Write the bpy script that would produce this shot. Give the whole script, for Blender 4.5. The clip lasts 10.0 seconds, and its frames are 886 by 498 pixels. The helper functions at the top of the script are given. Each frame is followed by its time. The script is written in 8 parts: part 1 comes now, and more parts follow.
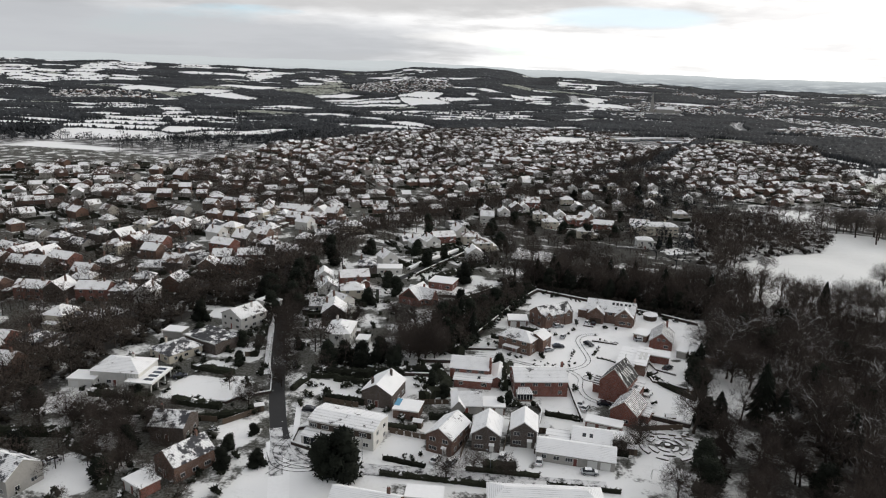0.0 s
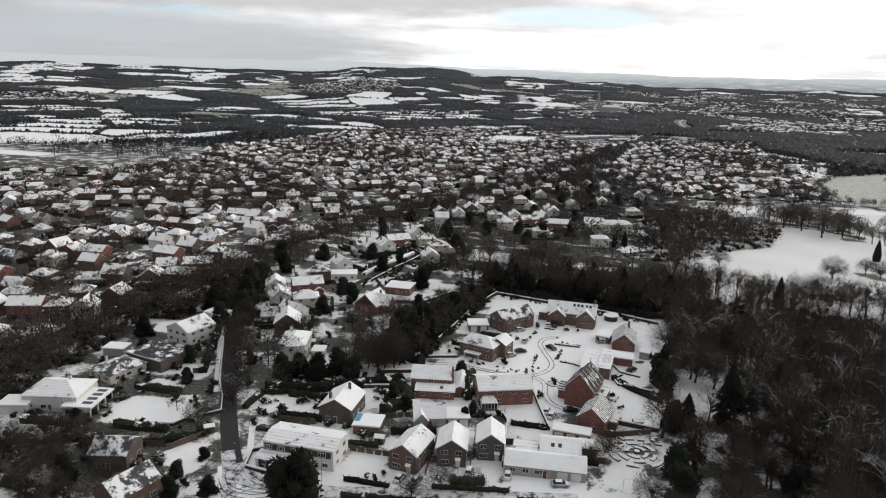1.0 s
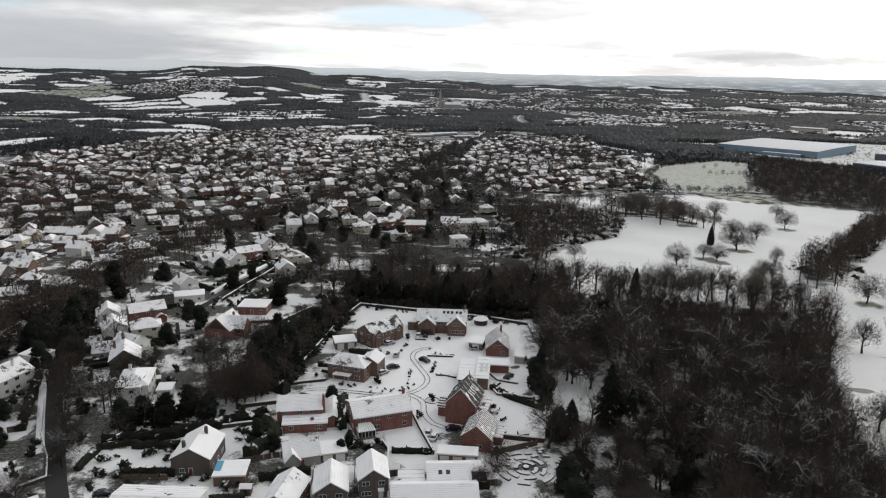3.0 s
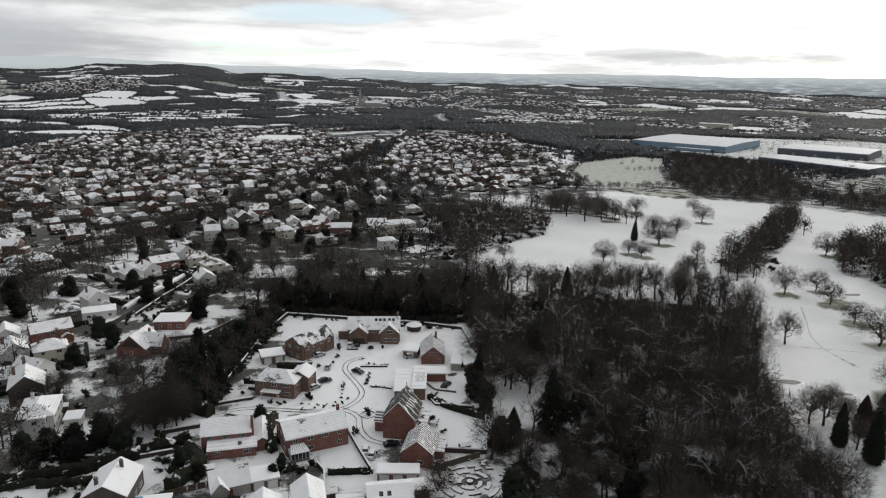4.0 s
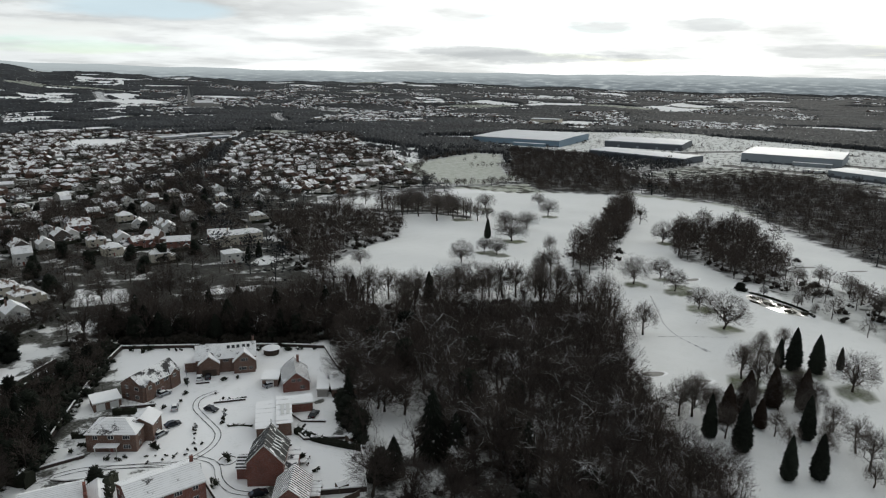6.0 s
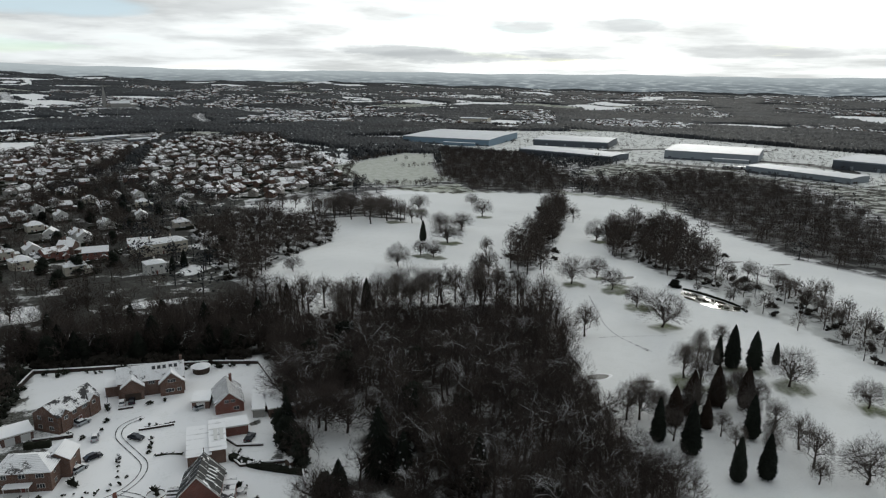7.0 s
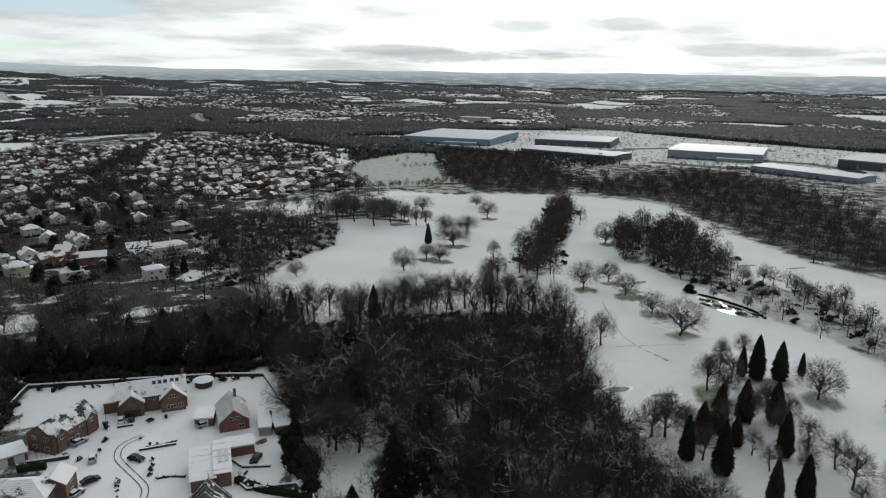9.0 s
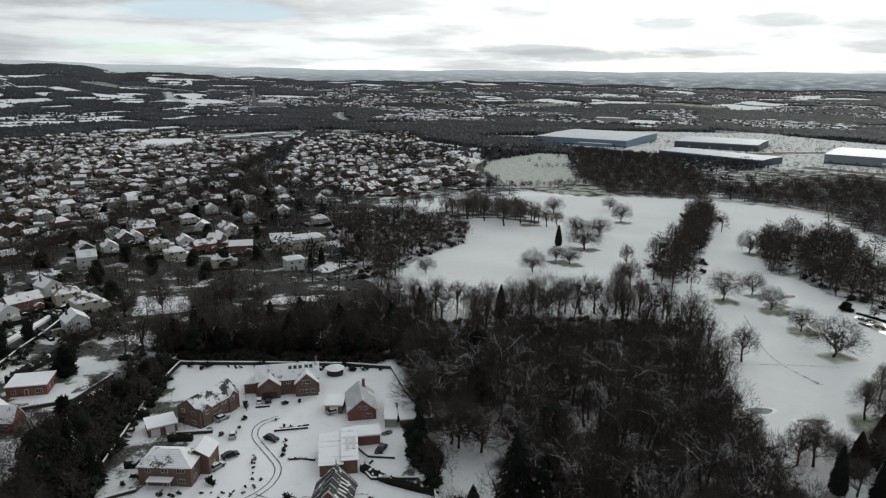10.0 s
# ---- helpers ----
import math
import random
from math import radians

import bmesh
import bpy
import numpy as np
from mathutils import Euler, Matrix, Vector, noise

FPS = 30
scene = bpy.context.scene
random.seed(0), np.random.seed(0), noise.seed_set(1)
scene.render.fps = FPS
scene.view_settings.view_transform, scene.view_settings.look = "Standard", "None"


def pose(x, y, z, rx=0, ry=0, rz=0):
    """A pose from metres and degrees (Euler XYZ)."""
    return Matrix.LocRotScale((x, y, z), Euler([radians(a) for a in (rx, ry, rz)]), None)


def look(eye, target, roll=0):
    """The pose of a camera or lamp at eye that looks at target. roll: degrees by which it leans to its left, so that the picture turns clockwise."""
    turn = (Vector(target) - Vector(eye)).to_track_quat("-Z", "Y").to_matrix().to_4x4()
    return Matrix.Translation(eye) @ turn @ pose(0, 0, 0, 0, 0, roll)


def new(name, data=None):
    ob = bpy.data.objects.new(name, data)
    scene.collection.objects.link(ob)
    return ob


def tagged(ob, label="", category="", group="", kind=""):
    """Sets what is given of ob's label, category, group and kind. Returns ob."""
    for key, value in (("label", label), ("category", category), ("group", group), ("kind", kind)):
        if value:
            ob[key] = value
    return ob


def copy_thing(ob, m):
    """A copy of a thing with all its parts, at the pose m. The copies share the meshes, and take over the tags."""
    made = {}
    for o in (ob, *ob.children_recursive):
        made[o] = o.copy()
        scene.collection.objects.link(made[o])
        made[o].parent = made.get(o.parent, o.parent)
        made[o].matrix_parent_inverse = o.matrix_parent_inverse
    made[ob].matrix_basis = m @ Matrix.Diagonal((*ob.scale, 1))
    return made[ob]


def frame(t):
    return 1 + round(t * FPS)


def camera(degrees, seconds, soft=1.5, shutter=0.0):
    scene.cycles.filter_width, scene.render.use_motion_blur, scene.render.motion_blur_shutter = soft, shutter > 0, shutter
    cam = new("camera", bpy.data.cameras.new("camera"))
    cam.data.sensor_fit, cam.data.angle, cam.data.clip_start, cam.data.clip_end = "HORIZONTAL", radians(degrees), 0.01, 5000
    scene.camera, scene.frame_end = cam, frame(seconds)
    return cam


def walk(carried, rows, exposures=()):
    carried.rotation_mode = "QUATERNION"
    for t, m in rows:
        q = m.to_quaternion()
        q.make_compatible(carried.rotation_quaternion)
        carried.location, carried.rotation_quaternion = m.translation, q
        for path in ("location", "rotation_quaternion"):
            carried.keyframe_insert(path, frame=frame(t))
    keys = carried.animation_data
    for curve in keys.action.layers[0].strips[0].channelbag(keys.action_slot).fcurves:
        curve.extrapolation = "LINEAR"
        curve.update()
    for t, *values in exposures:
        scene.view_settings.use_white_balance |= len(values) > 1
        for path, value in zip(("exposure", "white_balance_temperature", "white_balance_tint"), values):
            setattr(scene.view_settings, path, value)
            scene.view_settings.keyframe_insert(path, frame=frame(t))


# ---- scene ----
cam = camera(64.9, 10.0, soft=1.15)
PATH = [
    (0, (15.718, 1.294, 94.873), (15.38, 3.202, 94.378), 1.5),
    (0.5, (13.93, 5.277, 94.6), (13.645, 7.193, 94.106), 1.4),
    (1, (12.494, 9.28, 94.486), (12.292, 11.208, 93.993), 1.2),
    (1.5, (11.128, 13.273, 94.334), (11.031, 15.209, 93.843), 1.1),
    (2, (9.759, 17.37, 94.289), (9.769, 19.309, 93.797), 1.0),
    (2.5, (8.614, 21.378, 94.223), (8.731, 23.314, 93.733), 0.9),
    (4, (6.209, 34.438, 94.305), (6.649, 36.326, 93.814), 0.9),
    (4.5, (5.981, 38.653, 94.25), (6.528, 40.514, 93.761), 0.8),
    (5, (5.796, 42.991, 94.37), (6.448, 44.817, 93.88), 0.8),
    (5.5, (5.766, 47.142, 94.483), (6.521, 48.928, 93.992), 0.8),
    (6, (6.227, 51.246, 94.577), (7.081, 52.987, 94.086), 0.8),
    (7.5, (8.263, 63.782, 94.97), (9.32, 65.407, 94.479), 0.8),
    (8, (8.843, 66.845, 95.064), (9.897, 68.472, 94.571), 0.8),
    (8.5, (9.152, 69.009, 95.175), (10.201, 70.64, 94.683), 0.7),
    (9, (9.06, 70.804, 95.03), (10.09, 72.447, 94.537), 0.7),
    (9.5, (8.93, 72.021, 94.669), (9.815, 73.745, 94.176), 0.5),
    (10, (9.121, 72.719, 94.638), (9.824, 74.524, 94.142), 0.4),
]
walk(cam, [(t, look(eye, target, roll)) for t, eye, target, roll in PATH],
     [(0, 0.42, 6600, 11), (2.5, 0.38, 6550, 11), (4.5, 0.22, 6500, 9), (5.5, 0.12, 6430, 7), (7.5, 0.0, 6300, 6), (9, 0.0, 6300, 6), (10, 0.05, 6300, 7)])

# ---- sky, sun ----
SUN_AZ, SUN_EL = radians(52), radians(13)
sun = new("sun", bpy.data.lights.new("sun", "SUN"))
sun.data.energy, sun.data.angle, sun.data.color = 0.9, radians(12), (1.0, 0.95, 0.87)
to_sun = Vector((math.sin(SUN_AZ) * math.cos(SUN_EL), math.cos(SUN_AZ) * math.cos(SUN_EL), math.sin(SUN_EL)))
sun.matrix_world = look((0, 0, 300), Vector((0, 0, 300)) - to_sun)

world = bpy.data.worlds.new("winter_sky")
scene.world = world
world.use_nodes = True


def node(tree, kind, x=0, **values):
    n = tree.nodes.new(kind)
    for k, v in values.items():
        n.inputs[k.replace("_", " ")].default_value = v
    return n


def calc(tree, op, a, b=None, clamp=False):
    n = tree.nodes.new("ShaderNodeMath")
    n.operation, n.use_clamp = op, clamp
    for i, v in enumerate((a, b)):
        if v is None:
            continue
        if isinstance(v, (int, float)):
            n.inputs[i].default_value = v
        else:
            tree.links.new(v, n.inputs[i])
    return n.outputs[0]


def blend(tree, fac, a, b):
    n = tree.nodes.new("ShaderNodeMix")
    n.data_type = "RGBA"
    for i, v in ((0, fac), (6, a), (7, b)):
        if isinstance(v, (int, float)):
            n.inputs[i].default_value = v
        elif isinstance(v, tuple):
            n.inputs[i].default_value = (*v[:3], 1)
        else:
            tree.links.new(v, n.inputs[i])
    return n.outputs[2]


def ramp(tree, fac, *stops):
    n = tree.nodes.new("ShaderNodeValToRGB")
    el = n.color_ramp.elements
    while len(el) < len(stops):
        el.new(0.5)
    for e, (p, c) in zip(el, stops):
        e.position = p
        e.color = (c, c, c, 1) if isinstance(c, (int, float)) else (*c, 1)
    tree.links.new(fac, n.inputs[0])
    return n.outputs[0]


def grain(tree, vec, scale, detail=4.0, rough=0.55):
    n = node(tree, "ShaderNodeTexNoise", Scale=scale, Detail=detail, Roughness=rough)
    tree.links.new(vec, n.inputs["Vector"])
    return n.outputs[0]


def build_sky():
    t = world.node_tree
    t.nodes.clear()
    out = t.nodes.new("ShaderNodeOutputWorld")
    coord = t.nodes.new("ShaderNodeTexCoord").outputs["Generated"]
    sky = t.nodes.new("ShaderNodeTexSky")
    sky.sky_type, sky.sun_disc = "NISHITA", False
    sky.sun_elevation, sky.sun_rotation = SUN_EL, SUN_AZ
    sky.air_density, sky.dust_density = 1.0, 0.2
    clear = t.nodes.new("ShaderNodeVectorMath")
    clear.operation = "SCALE"
    clear.inputs["Scale"].default_value = 0.13
    t.links.new(sky.outputs[0], clear.inputs[0])
    # cloud deck in long level banks
    sep = t.nodes.new("ShaderNodeSeparateXYZ")
    t.links.new(coord, sep.inputs[0])
    tall = calc(t, "MAXIMUM", sep.outputs[2], 0.0)
    flat = t.nodes.new("ShaderNodeCombineXYZ")
    t.links.new(calc(t, "MULTIPLY", sep.outputs[0], 3.2), flat.inputs[0])
    t.links.new(calc(t, "MULTIPLY", sep.outputs[1], 3.2), flat.inputs[1])
    t.links.new(calc(t, "DIVIDE", calc(t, "MULTIPLY", tall, 38.0), calc(t, "ADD", calc(t, "MULTIPLY", tall, 6.0), 1.0)), flat.inputs[2])
    deck = grain(t, flat.outputs[0], 0.8, 5.0, 0.5)
    lumps = grain(t, flat.outputs[0], 2.6, 5.0, 0.6)
    # glow of the hidden sun through the cloud
    dot = t.nodes.new("ShaderNodeVectorMath")
    dot.operation = "DOT_PRODUCT"
    t.links.new(coord, dot.inputs[0])
    dot.inputs[1].default_value = to_sun
    glow = calc(t, "ADD", calc(t, "MULTIPLY", dot.outputs["Value"], 0.5), 0.5)
    base = ramp(t, glow, (0.0, (0.38, 0.39, 0.40)), (0.52, (0.50, 0.515, 0.53)), (0.76, (0.78, 0.79, 0.795)), (0.92, (1.05, 1.05, 1.04)), (1.0, (1.2, 1.19, 1.16)))
    dark = ramp(t, calc(t, "ADD", calc(t, "MULTIPLY", deck, 0.65), calc(t, "MULTIPLY", lumps, 0.35)), (0.42, 1.08), (0.50, 0.97), (0.545, 0.80), (0.60, 0.62))
    # thin grey streaks low over the horizon
    thin = t.nodes.new("ShaderNodeCombineXYZ")
    t.links.new(calc(t, "MULTIPLY", sep.outputs[0], 4.5), thin.inputs[0])
    t.links.new(calc(t, "MULTIPLY", sep.outputs[1], 4.5), thin.inputs[1])
    t.links.new(calc(t, "MULTIPLY", tall, 30.0), thin.inputs[2])
    streak = ramp(t, grain(t, thin.outputs[0], 1.0, 5.0, 0.55), (0.50, 0.0), (0.66, 0.8))
    low = ramp(t, tall, (0.008, 0.0), (0.022, 1.0), (0.075, 0.9), (0.15, 0.0))
    dark = blend(t, calc(t, "MULTIPLY", streak, low), dark, (0.62, 0.62, 0.63))
    mul = t.nodes.new("ShaderNodeMix")
    mul.data_type, mul.blend_type = "RGBA", "MULTIPLY"
    mul.inputs[0].default_value = 1.0
    t.links.new(base, mul.inputs[6])
    t.links.new(dark, mul.inputs[7])
    gap = ramp(t, calc(t, "ADD", deck, calc(t, "MULTIPLY", lumps, 0.25)), (0.47, 0.6), (0.56, 0.0))
    cool = t.nodes.new("ShaderNodeVectorMath")
    cool.operation = "MULTIPLY"
    cool.inputs[1].default_value = (0.72, 0.98, 1.45)
    t.links.new(clear.outputs[0], cool.inputs[0])
    mixed = blend(t, gap, mul.outputs[2], cool.outputs[0])
    # cloud banks: mist over the western hills, a clear gap, thin grey bars in the east
    az = calc(t, "ARCTAN2", sep.outputs[0], sep.outputs[1])
    puff = t.nodes.new("ShaderNodeVectorMath")
    puff.operation = "MULTIPLY"
    puff.inputs[1].default_value = (9.0, 9.0, 34.0)
    t.links.new(coord, puff.inputs[0])
    ruffle = calc(t, "SUBTRACT", calc(t, "ADD", calc(t, "MULTIPLY", grain(t, flat.outputs[0], 1.9, 5.0, 0.6), 0.45), calc(t, "MULTIPLY", grain(t, puff.outputs[0], 1.0, 6.0, 0.6), 0.55)), 0.5)

    def bank(a, ra, e, re, rag):
        u = calc(t, "DIVIDE", calc(t, "SUBTRACT", az, a), ra)
        v = calc(t, "DIVIDE", calc(t, "SUBTRACT", sep.outputs[2], e), re)
        d = calc(t, "ADD", calc(t, "MULTIPLY", u, u), calc(t, "MULTIPLY", v, v))
        return ramp(t, calc(t, "ADD", d, calc(t, "MULTIPLY", ruffle, rag)), (0.35, 1.0), (1.0, 0.0))
    for a, ra, e, re, rag, colour, most in ((-0.60, 0.50, 0.030, 0.050, 1.2, (0.40, 0.42, 0.445), 0.85), (-0.30, 0.48, 0.106, 0.036, 2.0, (0.46, 0.465, 0.47), 0.85),
                                            (0.14, 0.30, 0.118, 0.020, 2.5, (0.52, 0.52, 0.525), 0.8), (0.06, 0.13, 0.074, 0.016, 2.2, (0.62, 0.76, 0.84), 0.75), (-0.06, 0.17, 0.045, 0.012, 2.5, (0.86, 0.86, 0.84), 0.7),
                                            (0.62, 0.20, 0.022, 0.011, 5.0, (0.50, 0.51, 0.52), 0.75), (0.50, 0.10, 0.029, 0.008, 5.0, (0.52, 0.53, 0.54), 0.7), (0.98, 0.12, 0.030, 0.010, 5.0, (0.58, 0.58, 0.58), 0.6), (0.80, 0.06, 0.065, 0.010, 5.0, (0.62, 0.63, 0.64), 0.6), (0.66, 0.05, 0.062, 0.010, 5.0, (0.60, 0.61, 0.62), 0.6)):
        mixed = blend(t, calc(t, "MULTIPLY", bank(a, ra, e, re, rag), most), mixed, colour)
    bg = t.nodes.new("ShaderNodeBackground")
    t.links.new(mixed, bg.inputs[0])
    bg.inputs[1].default_value = 1.0
    t.links.new(bg.outputs[0], out.inputs[0])


build_sky()

# ---- materials ----
def material(name, rough=0.7, metal=0.0, spec=0.3):
    m = bpy.data.materials.new(name)
    m.use_nodes = True
    b = m.node_tree.nodes["Principled BSDF"]
    b.inputs["Roughness"].default_value, b.inputs["Metallic"].default_value = rough, metal
    b.inputs["Specular IOR Level"].default_value = spec
    return m, m.node_tree, b


def spot(tree, object_space=False):
    if object_space:
        return tree.nodes.new("ShaderNodeTexCoord").outputs["Object"]
    return tree.nodes.new("ShaderNodeNewGeometry").outputs["Position"]


def chance(tree, island=False):
    if island:
        return tree.nodes.new("ShaderNodeNewGeometry").outputs["Random Per Island"]
    return tree.nodes.new("ShaderNodeObjectInfo").outputs["Random"]


def relief(tree, b, height, strength, distance):
    n = node(tree, "ShaderNodeBump", Strength=strength, Distance=distance)
    tree.links.new(height, n.inputs["Height"])
    tree.links.new(n.outputs[0], b.inputs["Normal"])


SNOW = (0.83, 0.83, 0.83)


def plain(name, colour, rough=0.7, metal=0.0, vary=0.25, scale=3.0, spec=0.3, bump=0.0, objects=0.0, snow=0.0, flat=0.35):
    """A painted, bare or planted surface: colour broken by two scales of grain, and snow lying on what faces up."""
    m, t, b = material(name, rough, metal, spec)
    p = spot(t)
    g1, g2 = grain(t, p, scale, 3), grain(t, p, scale * 0.13, 2)
    amount = calc(t, "ADD", calc(t, "MULTIPLY", g1, 0.6), calc(t, "MULTIPLY", g2, 0.4))
    if objects:
        amount = calc(t, "ADD", amount, calc(t, "MULTIPLY", calc(t, "SUBTRACT", chance(t), 0.5), objects))
    lo = tuple(c * (1 - vary) for c in colour)
    hi = tuple(min(1, c * (1 + vary)) for c in colour)
    col = ramp(t, amount, (0.25, lo), (0.75, hi))
    if snow:
        nz = t.nodes.new("ShaderNodeSeparateXYZ")
        t.links.new(t.nodes.new("ShaderNodeNewGeometry").outputs["Normal"], nz.inputs[0])
        lie = calc(t, "MULTIPLY", ramp(t, nz.outputs[2], (flat, 0.0), (flat + 0.3, 1.0)), ramp(t, grain(t, p, 0.35, 3), (0.62 - snow * 0.3, 0.0), (0.68 - snow * 0.25, 1.0)))
        col = blend(t, lie, col, SNOW)
    t.links.new(col, b.inputs["Base Color"])
    if bump:
        relief(t, b, g1, 0.5, bump)
    return m


def brick_wall(name, colour, vary=0.22):
    m, t, b = material(name, 0.85)
    p = spot(t, True)
    br = node(t, "ShaderNodeTexBrick", Scale=1.0)
    br.inputs["Brick Width"].default_value, br.inputs["Row Height"].default_value = 0.225, 0.075
    br.inputs["Mortar Size"].default_value = 0.01
    br.inputs["Color1"].default_value = (*[c * (1 - vary) for c in colour], 1)
    br.inputs["Color2"].default_value = (*[c * (1 + vary) for c in colour], 1)
    br.inputs["Mortar"].default_value = (*[0.5 * c + 0.12 for c in colour], 1)
    sep = t.nodes.new("ShaderNodeSeparateXYZ")
    t.links.new(p, sep.inputs[0])
    comb = t.nodes.new("ShaderNodeCombineXYZ")
    t.links.new(calc(t, "ADD", sep.outputs[0], sep.outputs[1]), comb.inputs[0])
    t.links.new(sep.outputs[2], comb.inputs[1])
    t.links.new(comb.outputs[0], br.inputs["Vector"])
    stain = ramp(t, grain(t, p, 0.5, 3), (0.3, 0.75), (0.7, 1.1))
    mul = t.nodes.new("ShaderNodeMix")
    mul.data_type, mul.blend_type = "RGBA", "MULTIPLY"
    mul.inputs[0].default_value = 1.0
    t.links.new(br.outputs[0], mul.inputs[6])
    t.links.new(stain, mul.inputs[7])
    t.links.new(mul.outputs[2], b.inputs["Base Color"])
    return m


def snowy_roof(name, tile, cover, island=False, spread=0.16):
    """Tiles under thin snow: the courses show as lines, and the snow has slid or melted in patches."""
    m, t, b = material(name, 0.75)
    p = spot(t, True)
    sep = t.nodes.new("ShaderNodeSeparateXYZ")
    t.links.new(p, sep.inputs[0])
    course = calc(t, "FRACT", calc(t, "DIVIDE", sep.outputs[2], 0.21))
    lines = ramp(t, course, (0.0, 1.0), (0.16, 0.85), (0.3, 0.0), (1.0, 0.0))
    rnd = calc(t, "MULTIPLY", calc(t, "SUBTRACT", chance(t, island), 0.5), spread)
    big = calc(t, "ADD", grain(t, spot(t), 0.3, 4, 0.6), rnd)
    fine = grain(t, p, 2.2, 4, 0.65)
    depth = calc(t, "ADD", calc(t, "MULTIPLY", big, 0.75), calc(t, "MULTIPLY", fine, 0.25))
    bare = ramp(t, depth, (cover, 0.0), (cover + 0.05, 1.0))
    thin = calc(t, "MULTIPLY", lines, ramp(t, depth, (cover - 0.22, 0.0), (cover - 0.02, 0.5)))
    shade = blend(t, fine, tuple(c * 0.7 for c in tile), tuple(c * 1.3 for c in tile))
    white = blend(t, fine, (0.77, 0.77, 0.77), (0.86, 0.86, 0.855))
    col = blend(t, calc(t, "MAXIMUM", bare, thin), white, shade)
    t.links.new(col, b.inputs["Base Color"])
    relief(t, b, depth, 0.3, 0.04)
    return m


def ground_material():
    """Snow over grass; 'cover' carries woodland floor (r), thin snow on grass (g) and rough or built-up land (b)."""
    m, t, b = material("snow_on_ground", 0.95, 0, 0.03)
    p = spot(t)
    at = t.nodes.new("ShaderNodeAttribute")
    at.attribute_name = "cover"
    sep = t.nodes.new("ShaderNodeSeparateColor")
    t.links.new(at.outputs["Color"], sep.inputs[0])
    wood, thin, rough = sep.outputs
    big, mid, fine = grain(t, p, 0.025, 4), grain(t, p, 0.16, 4, 0.6), grain(t, p, 1.4, 4, 0.65)
    soft = calc(t, "ADD", calc(t, "MULTIPLY", mid, 0.55), calc(t, "MULTIPLY", fine, 0.45))
    white = blend(t, big, (0.77, 0.77, 0.765), (0.86, 0.86, 0.855))
    white = blend(t, ramp(t, soft, (0.53, 0.0), (0.72, 0.5)), white, (0.55, 0.56, 0.53))
    grass = blend(t, fine, (0.10, 0.12, 0.055), (0.20, 0.22, 0.12))
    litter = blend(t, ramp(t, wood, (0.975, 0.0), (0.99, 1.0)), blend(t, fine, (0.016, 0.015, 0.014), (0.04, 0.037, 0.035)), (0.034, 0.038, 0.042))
    soil = blend(t, mid, (0.022, 0.023, 0.017), (0.055, 0.052, 0.040))
    col = blend(t, calc(t, "MULTIPLY", thin, ramp(t, soft, (0.42, 1.0), (0.70, 0.3))), white, grass)
    patch = calc(t, "ADD", calc(t, "MULTIPLY", grain(t, p, 0.075, 4, 0.62), 0.8), calc(t, "MULTIPLY", fine, 0.2))
    beds = ramp(t, calc(t, "ADD", patch, calc(t, "MULTIPLY", calc(t, "SUBTRACT", rough, 0.5), 0.42)), (0.48, 0.0), (0.54, 1.0))
    col = blend(t, calc(t, "MULTIPLY", beds, ramp(t, fine, (0.4, 1.0), (0.8, 0.7))), col, soil)
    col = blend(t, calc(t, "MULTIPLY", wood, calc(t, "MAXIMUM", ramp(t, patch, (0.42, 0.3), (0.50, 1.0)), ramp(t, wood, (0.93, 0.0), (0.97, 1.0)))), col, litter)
    t.links.new(col, b.inputs["Base Color"])
    relief(t, b, mid, 0.15, 0.15)
    return m


def road_material(name, dark, wet=0.8):
    m, t, b = material(name, wet, 0, 0.12)
    p = spot(t)
    mid, fine = grain(t, p, 0.5, 4, 0.6), grain(t, p, 5.0, 3)
    slush = ramp(t, calc(t, "ADD", calc(t, "MULTIPLY", mid, 0.7), calc(t, "MULTIPLY", fine, 0.3)), (dark, 0.0), (dark + 0.12, 1.0))
    col = blend(t, slush, blend(t, fine, (0.022, 0.022, 0.023), (0.05, 0.05, 0.05)), (0.64, 0.64, 0.64))
    t.links.new(col, b.inputs["Base Color"])
    return m


def twig_material(name, colour, snow, coarse=1.0, vary=1.0):
    m, t, b = material(name, 0.9, 0, 0.1)
    p = spot(t)
    nz = t.nodes.new("ShaderNodeSeparateXYZ")
    t.links.new(t.nodes.new("ShaderNodeNewGeometry").outputs["Normal"], nz.inputs[0])
    lie = calc(t, "MULTIPLY", ramp(t, nz.outputs[2], (0.25, 0.0), (0.6, 1.0)), ramp(t, grain(t, p, 0.12, 3), (0.60 - snow, 0.0), (0.70 - snow, 1.0)))
    g = calc(t, "ADD", calc(t, "MULTIPLY", grain(t, p, 0.7 * coarse, 3), 0.35), calc(t, "MULTIPLY", grain(t, p, 0.07 * coarse, 3), 0.65))
    col = ramp(t, g, (0.3, tuple(c * (1 - 0.55 * vary) for c in colour)), (0.7, tuple(c * (1 + 0.7 * vary) for c in colour)))
    t.links.new(blend(t, lie, col, SNOW), b.inputs["Base Color"])
    return m


